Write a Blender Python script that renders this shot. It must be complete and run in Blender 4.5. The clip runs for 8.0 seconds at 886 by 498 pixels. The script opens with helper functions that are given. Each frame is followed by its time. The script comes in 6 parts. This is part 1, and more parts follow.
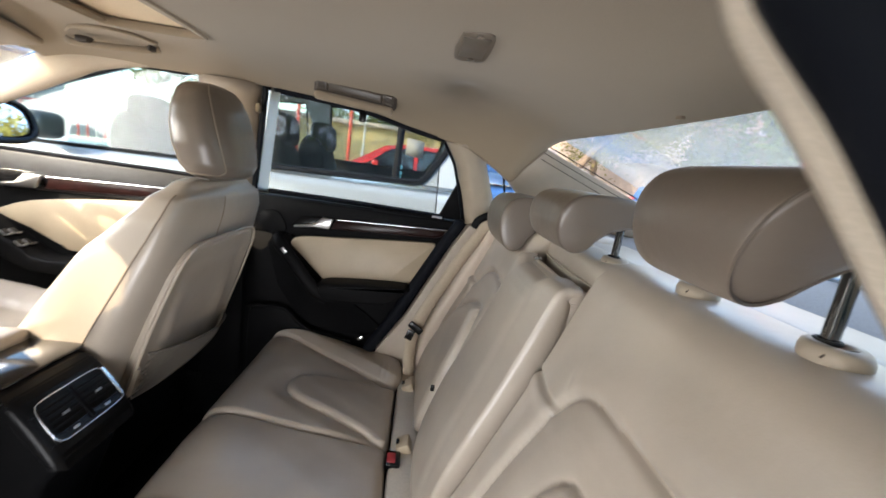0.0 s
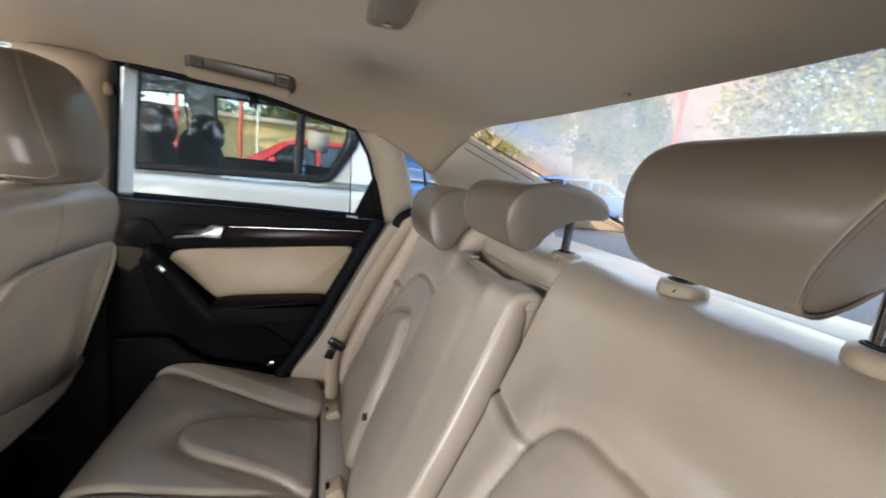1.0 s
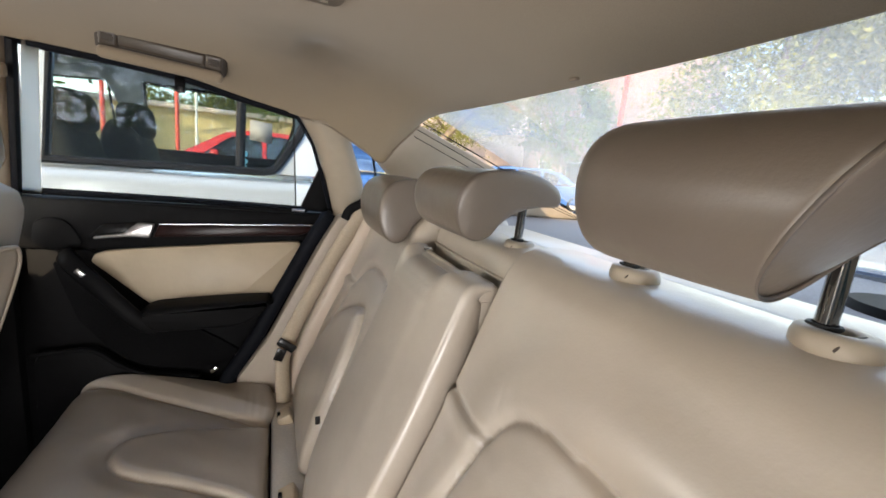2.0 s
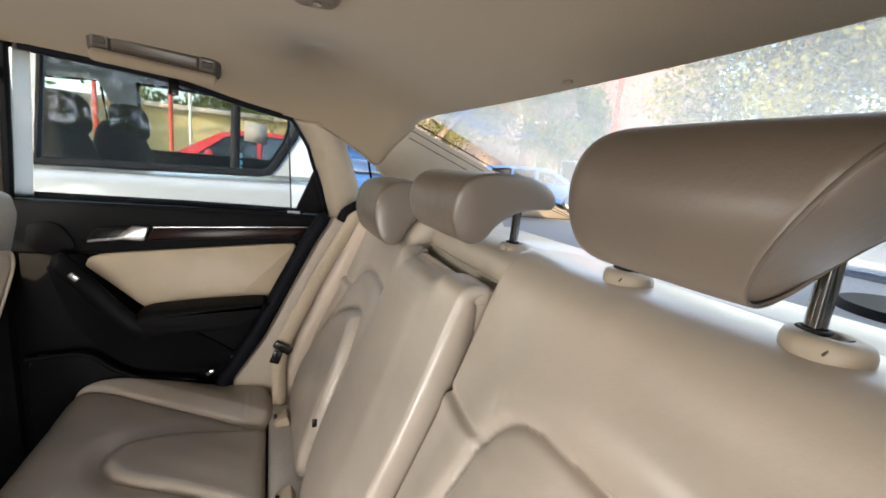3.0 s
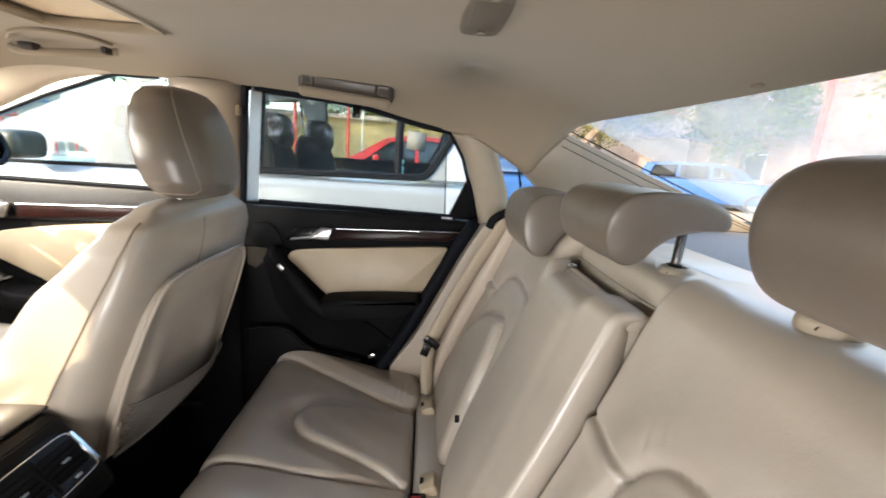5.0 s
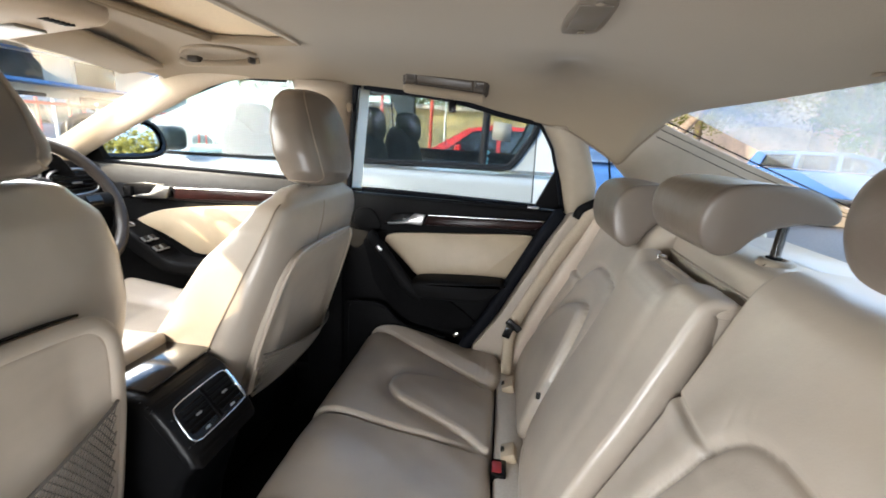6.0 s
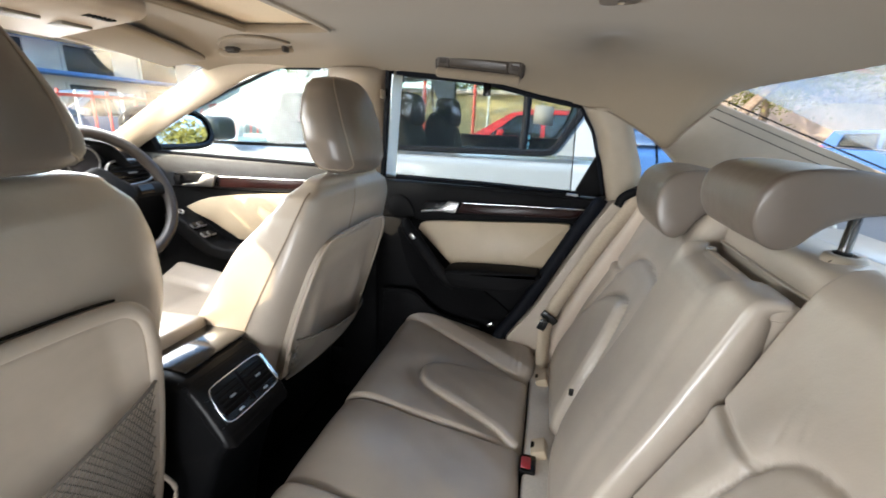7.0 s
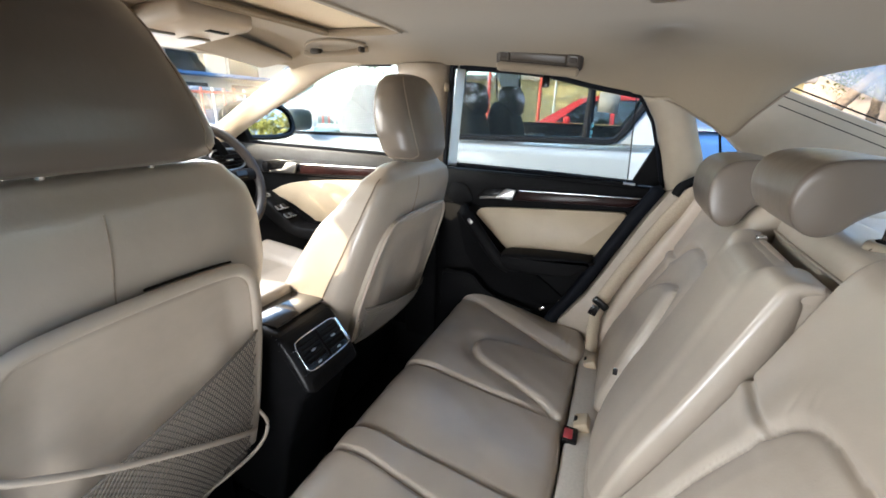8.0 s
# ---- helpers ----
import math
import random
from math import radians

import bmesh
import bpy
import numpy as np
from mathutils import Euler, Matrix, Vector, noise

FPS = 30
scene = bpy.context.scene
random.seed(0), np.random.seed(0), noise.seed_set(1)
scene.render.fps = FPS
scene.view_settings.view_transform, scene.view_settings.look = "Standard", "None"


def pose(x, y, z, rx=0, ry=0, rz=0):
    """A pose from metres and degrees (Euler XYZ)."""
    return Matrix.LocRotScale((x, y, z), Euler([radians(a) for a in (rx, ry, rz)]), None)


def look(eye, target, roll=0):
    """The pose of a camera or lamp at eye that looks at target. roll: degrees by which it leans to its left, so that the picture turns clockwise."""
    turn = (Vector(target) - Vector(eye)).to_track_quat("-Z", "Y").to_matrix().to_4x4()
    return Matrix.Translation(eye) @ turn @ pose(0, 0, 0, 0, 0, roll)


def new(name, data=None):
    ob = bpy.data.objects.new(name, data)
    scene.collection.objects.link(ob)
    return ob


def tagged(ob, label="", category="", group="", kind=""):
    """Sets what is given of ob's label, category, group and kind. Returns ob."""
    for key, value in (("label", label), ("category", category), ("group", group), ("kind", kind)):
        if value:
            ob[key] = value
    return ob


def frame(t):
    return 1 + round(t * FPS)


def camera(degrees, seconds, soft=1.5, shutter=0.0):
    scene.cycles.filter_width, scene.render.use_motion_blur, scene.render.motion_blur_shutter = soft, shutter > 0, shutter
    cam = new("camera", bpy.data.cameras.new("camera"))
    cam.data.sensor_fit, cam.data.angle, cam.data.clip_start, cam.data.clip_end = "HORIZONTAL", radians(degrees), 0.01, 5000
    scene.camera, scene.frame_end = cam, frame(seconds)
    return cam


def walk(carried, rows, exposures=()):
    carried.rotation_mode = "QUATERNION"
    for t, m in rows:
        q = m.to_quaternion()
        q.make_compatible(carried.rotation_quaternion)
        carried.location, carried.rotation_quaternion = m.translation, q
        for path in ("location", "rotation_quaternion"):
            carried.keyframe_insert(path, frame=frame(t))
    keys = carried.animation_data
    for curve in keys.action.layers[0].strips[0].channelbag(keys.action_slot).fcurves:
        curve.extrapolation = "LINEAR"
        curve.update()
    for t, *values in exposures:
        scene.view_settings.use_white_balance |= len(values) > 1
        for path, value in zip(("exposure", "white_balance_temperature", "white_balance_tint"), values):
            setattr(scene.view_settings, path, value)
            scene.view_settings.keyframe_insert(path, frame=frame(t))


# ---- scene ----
cam = camera(93.9, 8.0, soft=1.7, shutter=0.5)
PATH = [
    (0, (-0.028, -0.661, 1.114), (0.115, 1.297, 0.731), 8.2),
    (0.5, (-0.064, -0.602, 1.114), (0.272, 1.338, 0.762), 6.9),
    (1, (-0.044, -0.532, 1.102), (0.519, 1.355, 0.749), 6.4),
    (1.5, (-0.028, -0.509, 1.098), (0.694, 1.32, 0.732), 6.3),
    (3, (-0.027, -0.51, 1.104), (0.751, 1.294, 0.73), 5.4),
    (3.5, (-0.034, -0.513, 1.123), (0.64, 1.331, 0.744), 4.7),
    (4, (-0.036, -0.513, 1.131), (0.47, 1.382, 0.74), 4.1),
    (5.3, (-0.044, -0.531, 1.131), (-0.043, 1.417, 0.677), 4.3),
    (5.5, (-0.05, -0.544, 1.133), (-0.121, 1.4, 0.667), 4.3),
    (6, (-0.068, -0.593, 1.134), (-0.314, 1.326, 0.625), 3.9),
    (6.5, (-0.061, -0.581, 1.137), (-0.387, 1.314, 0.59), 3.4),
    (7, (-0.045, -0.565, 1.135), (-0.485, 1.297, 0.553), 2.8),
    (7.5, (-0.038, -0.608, 1.136), (-0.653, 1.188, 0.506), 1.9),
    (8, (-0.01, -0.644, 1.146), (-0.717, 1.112, 0.501), 2.0),
]
walk(cam, [(t, look(eye, target, roll)) for t, eye, target, roll in PATH], exposures=[(0.0, 2.70, 6450, 10), (1.5, 2.80, 6700, 11), (4.0, 2.92, 7000, 11), (5.5, 2.92, 6450, 9), (7.0, 2.90, 6300, 8), (8.0, 2.93, 6250, 8)])

# ---- world, sun, exposure ----
SUN = Vector((-1.12, -1.0, 0.80)).normalized()
world = bpy.data.worlds.new("sky")
scene.world = world
world.use_nodes = True
wn = world.node_tree.nodes
sky = wn.new("ShaderNodeTexSky")
sky.sky_type, sky.sun_disc = "NISHITA", False
sky.sun_elevation = math.asin(SUN.z)
sky.sun_rotation = math.atan2(SUN.x, SUN.y)
wn["Background"].inputs["Strength"].default_value = 0.15
world.node_tree.links.new(sky.outputs["Color"], wn["Background"].inputs["Color"])
sun = new("sun", bpy.data.lights.new("sun", "SUN"))
sun.data.energy, sun.data.angle, sun.data.color = 1.5, radians(0.5), (1.0, 0.81, 0.56)
sun.matrix_world = look(SUN * 30, (0, 0, 0))
# sky light that falls in through the open near door
doorway = new("doorway_light", bpy.data.lights.new("doorway_light", "AREA"))
doorway.data.shape, doorway.data.size, doorway.data.size_y = "RECTANGLE", 0.80, 0.44
doorway.data.energy, doorway.data.color, doorway.data.spread = 1.42, (0.98, 0.98, 1.0), radians(118)
doorway.matrix_world = look((-0.36, -0.89, 0.60), (-0.05, 0.10, 0.59))
# sky light that falls in through the windscreen
front_sky = new("windscreen_light", bpy.data.lights.new("windscreen_light", "AREA"))
front_sky.data.shape, front_sky.data.size, front_sky.data.size_y = "RECTANGLE", 1.00, 0.42
front_sky.data.energy, front_sky.data.color = 3.6, (1.0, 0.97, 0.93)
front_sky.matrix_world = look((-1.33, 0.03, 1.07), (-0.76, 0.07, 0.25))
# sky light that falls in through the rear window
rear_sky = new("rear_window_light", bpy.data.lights.new("rear_window_light", "AREA"))
rear_sky.data.shape, rear_sky.data.size, rear_sky.data.size_y = "RECTANGLE", 1.00, 0.62
rear_sky.data.energy, rear_sky.data.color = 0.36, (0.84, 0.92, 1.0)
rear_sky.matrix_world = look((0.694, 0.03, 1.144), (0.315, 0.03, 0.219))


# ---- materials ----
def material(name, color, rough=0.5, metal=0.0, spec=0.5, grain=None, spots=None, bump=None, island=0.0, coat=0.0, sheen=0.0, coat_rough=0.03):
    """grain/spots: (scale, amount) colour variation; bump: list of (scale, strength)."""
    m = bpy.data.materials.new(name)
    m.use_nodes = True
    nt = m.node_tree
    p = nt.nodes["Principled BSDF"]
    p.inputs["Base Color"].default_value = (*color, 1)
    p.inputs["Roughness"].default_value = rough
    p.inputs["Metallic"].default_value = metal
    p.inputs["Specular IOR Level"].default_value = spec
    p.inputs["Coat Weight"].default_value = coat
    p.inputs["Coat Roughness"].default_value = coat_rough
    p.inputs["Sheen Weight"].default_value = sheen
    at = nt.nodes.new("ShaderNodeTexCoord").outputs["Object"]
    last = None
    for pair in (grain, spots):
        if not pair:
            continue
        n = nt.nodes.new("ShaderNodeTexNoise")
        n.inputs["Scale"].default_value, n.inputs["Detail"].default_value = pair[0], 5
        nt.links.new(at, n.inputs["Vector"])
        r = nt.nodes.new("ShaderNodeMapRange")
        r.inputs["From Min"].default_value, r.inputs["From Max"].default_value = 0.3, 0.7
        r.inputs["To Min"].default_value, r.inputs["To Max"].default_value = 1 - pair[1], 1 + pair[1]
        nt.links.new(n.outputs["Fac"], r.inputs["Value"])
        mul = nt.nodes.new("ShaderNodeVectorMath")
        mul.operation = "MULTIPLY"
        if last is None:
            mul.inputs[0].default_value = color
        else:
            nt.links.new(last, mul.inputs[0])
        nt.links.new(r.outputs["Result"], mul.inputs[1])
        last = mul.outputs[0]
    if island:
        g = nt.nodes.new("ShaderNodeNewGeometry")
        r = nt.nodes.new("ShaderNodeMapRange")
        r.inputs["To Min"].default_value, r.inputs["To Max"].default_value = 1 - island, 1 + island
        nt.links.new(g.outputs["Random Per Island"], r.inputs["Value"])
        mul = nt.nodes.new("ShaderNodeVectorMath")
        mul.operation = "MULTIPLY"
        if last is None:
            mul.inputs[0].default_value = color
        else:
            nt.links.new(last, mul.inputs[0])
        nt.links.new(r.outputs["Result"], mul.inputs[1])
        last = mul.outputs[0]
    if last is not None:
        nt.links.new(last, p.inputs["Base Color"])
    prev = None
    for scale, strength in bump or ():
        n = nt.nodes.new("ShaderNodeTexNoise")
        n.inputs["Scale"].default_value, n.inputs["Detail"].default_value = scale, 3
        nt.links.new(at, n.inputs["Vector"])
        b = nt.nodes.new("ShaderNodeBump")
        b.inputs["Strength"].default_value = strength
        b.inputs["Distance"].default_value = 0.6 / scale
        nt.links.new(n.outputs["Fac"], b.inputs["Height"])
        if prev:
            nt.links.new(prev, b.inputs["Normal"])
        prev = b.outputs["Normal"]
    if prev:
        nt.links.new(prev, p.inputs["Normal"])
    return m


def glass(name, tint, gloss=0.06, haze=0.0):
    """A thin clear pane: it lets light straight through and mirrors by Fresnel; haze is a film of dust."""
    m = bpy.data.materials.new(name)
    m.use_nodes = True
    nt = m.node_tree
    nt.nodes.remove(nt.nodes["Principled BSDF"])
    out = nt.nodes["Material Output"]
    t = nt.nodes.new("ShaderNodeBsdfTransparent")
    t.inputs["Color"].default_value = (*tint, 1)
    g = nt.nodes.new("ShaderNodeBsdfGlossy")
    g.inputs["Roughness"].default_value = 0.0
    w = nt.nodes.new("ShaderNodeLayerWeight")
    w.inputs["Blend"].default_value = 0.5
    f1 = nt.nodes.new("ShaderNodeMath")
    f1.operation = "POWER"
    f1.inputs[1].default_value = 5.0
    nt.links.new(w.outputs["Facing"], f1.inputs[0])
    f = nt.nodes.new("ShaderNodeMath")
    f.operation = "MULTIPLY_ADD"
    f.inputs[1].default_value, f.inputs[2].default_value = 0.5, gloss * 0.6
    nt.links.new(f1.outputs["Value"], f.inputs[0])
    mix = nt.nodes.new("ShaderNodeMixShader")
    nt.links.new(f.outputs["Value"], mix.inputs["Fac"])
    nt.links.new(t.outputs["BSDF"], mix.inputs[1])
    nt.links.new(g.outputs["BSDF"], mix.inputs[2])
    last = mix
    if haze:
        d = nt.nodes.new("ShaderNodeBsdfTranslucent")
        d.inputs["Color"].default_value = (0.82, 0.76, 0.67, 1)
        dust = nt.nodes.new("ShaderNodeMixShader")
        dust.inputs["Fac"].default_value = haze
        nt.links.new(mix.outputs["Shader"], dust.inputs[1])
        nt.links.new(d.outputs["BSDF"], dust.inputs[2])
        last = dust
    nt.links.new(last.outputs["Shader"], out.inputs["Surface"])
    return m


LEATHER = material("beige leather", (0.395, 0.340, 0.278), 0.38, spec=0.6, coat=0.5, coat_rough=0.22, grain=(9, 0.06), spots=(2.3, 0.08), bump=[(420, 0.10), (60, 0.03), (16, 0.035)])
# seat leather in a darker copy, the headrests' shade put into the colour
HEADREST = material("shade-darkened headrest leather", (0.130, 0.1055, 0.085), 0.38, spec=0.4, coat=0.3, coat_rough=0.26, grain=(9, 0.05), spots=(3.0, 0.08), bump=[(420, 0.10), (26, 0.06)])
LEATHER_DARK = material("beige leather side", (0.52, 0.43, 0.34), 0.42, grain=(9, 0.05), spots=(2.3, 0.06), bump=[(420, 0.10), (26, 0.06)])
POST = material("taupe post trim", (0.36, 0.30, 0.23), 0.42, grain=(40, 0.03), spots=(4, 0.04), bump=[(900, 0.08)])
PIPING = material("taupe seam thread", (0.24, 0.19, 0.14), 0.7)
DARK_SEAM = material("dark brown seam", (0.075, 0.058, 0.044), 0.7)
SEAM_BROWN = material("brown piping leather", (0.10, 0.081, 0.066), 0.5)
STITCH = material("taupe stitching", (0.26, 0.21, 0.165), 0.6)
BEIGE_PLASTIC = material("beige plastic", (0.44, 0.372, 0.295), 0.5, grain=(40, 0.03), spots=(4, 0.04), bump=[(900, 0.08)])
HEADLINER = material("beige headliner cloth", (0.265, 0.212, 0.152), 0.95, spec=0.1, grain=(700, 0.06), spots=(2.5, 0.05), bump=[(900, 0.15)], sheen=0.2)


def dent_shade(m, at, radius, depth):
    """Darkens a cloth in a soft-edged patch of uneven outline: a dent's shade put into its colour."""
    nt = m.node_tree
    p = nt.nodes["Principled BSDF"]
    base = p.inputs["Base Color"].links[0].from_socket
    co = nt.nodes.new("ShaderNodeTexCoord").outputs["Object"]
    n = nt.nodes.new("ShaderNodeTexNoise")
    n.inputs["Scale"].default_value, n.inputs["Detail"].default_value = 9, 3
    nt.links.new(co, n.inputs["Vector"])
    warp = nt.nodes.new("ShaderNodeVectorMath")
    warp.operation = "MULTIPLY_ADD"
    warp.inputs[1].default_value = (0.09, 0.09, 0.0)
    nt.links.new(n.outputs["Color"], warp.inputs[0])
    nt.links.new(co, warp.inputs[2])
    d = nt.nodes.new("ShaderNodeVectorMath")
    d.operation = "DISTANCE"
    d.inputs[1].default_value = (at[0] + 0.045, at[1] + 0.045, at[2])
    nt.links.new(warp.outputs[0], d.inputs[0])
    r = nt.nodes.new("ShaderNodeMapRange")
    r.interpolation_type = "SMOOTHSTEP"
    r.inputs["From Min"].default_value, r.inputs["From Max"].default_value = 0.0, radius
    r.inputs["To Min"].default_value, r.inputs["To Max"].default_value = 1 - depth, 1.0
    nt.links.new(d.outputs["Value"], r.inputs["Value"])
    mul = nt.nodes.new("ShaderNodeVectorMath")
    mul.operation = "MULTIPLY"
    nt.links.new(base, mul.inputs[0])
    nt.links.new(r.outputs["Result"], mul.inputs[1])
    nt.links.new(mul.outputs[0], p.inputs["Base Color"])


# shade of the dent behind the dome lamp, painted into the cloth
dent_shade(HEADLINER, (0.045, 0.385, 1.30), 0.16, 0.34)
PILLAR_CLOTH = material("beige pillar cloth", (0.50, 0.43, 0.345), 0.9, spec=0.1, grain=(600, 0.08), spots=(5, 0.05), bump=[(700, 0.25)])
CREAM = material("cream leatherette", (0.45, 0.365, 0.255), 0.45, grain=(12, 0.04), spots=(3, 0.05), bump=[(380, 0.10), (18, 0.06)])
BLACK = material("black soft plastic", (0.0052, 0.0052, 0.0057), 0.58, spec=0.08, grain=(60, 0.15), spots=(5, 0.2), bump=[(700, 0.12)])
BLACK_SATIN = material("satin black plastic", (0.006, 0.006, 0.0065), 0.30, spec=0.14, grain=(60, 0.1), bump=[(700, 0.06)])
LACQUER = material("black lacquer", (0.006, 0.006, 0.007), 0.14, spec=0.5, coat=0.5, grain=(30, 0.1))
BLACK_GLOSS = material("black gloss", (0.005, 0.005, 0.0055), 0.22, spec=0.28, grain=(30, 0.15))
RUBBER = material("black rubber seal", (0.006, 0.007, 0.010), 0.6, spec=0.08, grain=(40, 0.2), bump=[(300, 0.1)])
CARPET = material("black carpet", (0.006, 0.006, 0.0065), 0.95, spec=0.05, grain=(300, 0.4), spots=(8, 0.3), bump=[(500, 0.5)])
CHROME_POST = material("dark chrome", (0.30, 0.30, 0.30), 0.10, metal=1.0)
CHROME = material("chrome", (0.75, 0.75, 0.75), 0.14, metal=1.0)
SATIN = material("satin aluminium", (0.46, 0.455, 0.45), 0.33, metal=1.0)
WOOD = material("dark burgundy wood inlay", (0.013, 0.0045, 0.004), 0.28, spec=0.2, grain=(35, 0.35), spots=(6, 0.3))
RED_BUCKLE = material("red buckle button", (0.36, 0.03, 0.034), 0.4)
WEB = material("beige belt webbing", (0.46, 0.38, 0.28), 0.7, grain=(300, 0.1), bump=[(600, 0.3)])
NET = material("grey beige net cord", (0.13, 0.112, 0.092), 0.8)
DASH_LIGHT = material("cluster glass", (0.03, 0.03, 0.035), 0.15)
# black trim lightened, sun glare on the front doors put into its colour
TRIM_GREY = material("glare-lightened black door trim", (0.021, 0.022, 0.025), 0.5, spec=0.4, grain=(60, 0.12), spots=(5, 0.25), bump=[(700, 0.12)])
# white dimmed and blued, tree shade on the van put into the colour
PAINT_WHITE = material("shade-tinted white car paint", (0.26, 0.295, 0.345), 0.25, coat=0.5, grain=(3, 0.02))
PAINT_OWN = material("dark blue-black car paint", (0.020, 0.023, 0.030), 0.25, coat=0.5, grain=(3, 0.03))
PAINT_RED = material("red car paint", (0.55, 0.02, 0.02), 0.25, coat=0.6, grain=(3, 0.03))
PAINT_BLUE = material("blue car paint", (0.032, 0.088, 0.23), 0.6, spec=0.2, grain=(3, 0.03))
MIRROR_CAP = material("olive grey mirror cap", (0.075, 0.078, 0.060), 0.35, coat=0.3, grain=(30, 0.05))
GLASS_PALE = glass("pale reflecting glass", (0.80, 0.88, 0.88), gloss=0.22)
TYRE = material("tyre rubber", (0.02, 0.02, 0.02), 0.8, grain=(30, 0.2))
GLASS = glass("window glass", (0.94, 0.97, 0.96), gloss=0.004)
GLASS_DUSTY = glass("dusty window glass", (0.93, 0.95, 0.95), gloss=0.03, haze=0.18)
GLASS_TINT = glass("tinted glass", (0.78, 0.82, 0.82), gloss=0.015)
GLASS_VAN = glass("tinted van glass", (0.86, 0.89, 0.88), gloss=0.075)
# blue tint and raised gloss: the sky's reflection is put into the colour
GLASS_SKY = glass("glass tinted as mirrored sky", (0.45, 0.55, 0.7), gloss=0.6)
MIRROR = material("mirror glass", (0.9, 0.92, 0.93), 0.02, metal=1.0)
ASPHALT = material("worn concrete ground", (0.15, 0.14, 0.125), 0.9, grain=(60, 0.2), spots=(0.7, 0.2), bump=[(90, 0.4)])
EARTH = material("dry earth", (0.34, 0.27, 0.19), 0.95, grain=(20, 0.2), spots=(0.6, 0.25), bump=[(40, 0.4)])
WALL_PINK = material("weathered pink wall plaster", (0.30, 0.20, 0.165), 0.9, grain=(3, 0.15), spots=(0.5, 0.25), bump=[(20, 0.3)])
WALL_PALE = material("pale weathered wall plaster", (0.60, 0.50, 0.43), 0.9, grain=(3, 0.12), spots=(0.5, 0.22), bump=[(20, 0.3)])
WALL_YELLOW = material("yellow wall paint", (0.62, 0.48, 0.24), 0.9, grain=(3, 0.1), spots=(0.6, 0.2), bump=[(20, 0.2)])
WALL_WHITE = material("white wall paint", (0.72, 0.70, 0.66), 0.9, grain=(3, 0.08), spots=(0.5, 0.12), bump=[(20, 0.2)])
# tone of the added sun-blocking wall, dark for dim reflections in van glass
WALL_SUN_BLOCK = material("dark sun-block plaster", (0.085, 0.088, 0.07), 0.9, grain=(3, 0.25), spots=(0.8, 0.45), bump=[(20, 0.3)])
ROOF_BLUE = material("blue sheet roofing", (0.07, 0.22, 0.55), 0.5, grain=(4, 0.1), spots=(0.7, 0.15))
FENCE_RED = material("red railing paint", (0.60, 0.07, 0.045), 0.5, grain=(8, 0.1))
STEEL_WHITE = material("white painted steel", (0.7, 0.7, 0.68), 0.5, grain=(8, 0.08))
BARK = material("grey brown bark", (0.16, 0.12, 0.09), 0.95, grain=(14, 0.3), spots=(2, 0.2), bump=[(25, 0.7)])
LEAF = material("green leaves", (0.10, 0.135, 0.030), 0.7, spec=0.12, island=0.5, grain=(2, 0.2))
LEAF_WARM = material("yellow green leaves", (0.19, 0.185, 0.05), 0.7, spec=0.12, island=0.5, grain=(2, 0.2))
SEAT_DARK = material("dark seat cloth", (0.012, 0.012, 0.012), 0.9, grain=(60, 0.3))
FROSTED = glass("milky plastic", (0.80, 0.84, 0.86), gloss=0.05, haze=0.80)
SHADE = glass("sun shade mesh", (0.84, 0.84, 0.83), gloss=0.0, haze=0.01)


# ---- mesh helpers ----
def finish(name, verts, faces, mat, parent=None, label="", smooth=True):
    me = bpy.data.meshes.new(name)
    me.from_pydata([tuple(v) for v in verts], [], faces)
    me.materials.append(mat)
    bm = bmesh.new()
    bm.from_mesh(me)
    bmesh.ops.recalc_face_normals(bm, faces=bm.faces)
    bm.to_mesh(me)
    bm.free()
    if smooth:
        me.shade_smooth()
    ob = new(name, me)
    if parent is not None:
        ob.parent = parent
        ob.matrix_parent_inverse = parent.matrix_world.inverted()
    if label:
        ob["label"] = label
    return ob


def part(name, bm, mat, parent=None, label="", smooth=True, sharp=40):
    bmesh.ops.recalc_face_normals(bm, faces=bm.faces)
    for e in bm.edges:
        if len(e.link_faces) == 2 and e.calc_face_angle(0) > radians(sharp):
            e.smooth = False
    me = bpy.data.meshes.new(name)
    bm.to_mesh(me)
    bm.free()
    me.materials.append(mat)
    if smooth:
        me.polygons.foreach_set("use_smooth", [True] * len(me.polygons))
    ob = new(name, me)
    if parent is not None:
        ob.parent = parent
    if label:
        ob["label"] = label
    return ob


def thing(name, label, category, group="", kind=""):
    return tagged(new(name), label, category, group, kind)


def bm_box(bm, c, size, bevel=0.0, seg=2, m=None):
    r = bmesh.ops.create_cube(bm, size=1.0)
    vs = r["verts"]
    bmesh.ops.scale(bm, vec=size, verts=vs)
    if bevel:
        es = list({e for v in vs for e in v.link_edges})
        r = bmesh.ops.bevel(bm, geom=es, offset=bevel, segments=seg, affect="EDGES", profile=0.5)
        vs = list({v for f in r["faces"] for v in f.verts} | {v for v in vs if v.is_valid})
    if m is not None:
        bmesh.ops.transform(bm, matrix=m, verts=vs)
    bmesh.ops.translate(bm, vec=c, verts=vs)
    return vs


def box(name, c, size, mat, parent=None, bevel=0.004, label="", m=None, seg=2):
    bm = bmesh.new()
    bm_box(bm, c, size, bevel, seg, m)
    return part(name, bm, mat, parent, label)


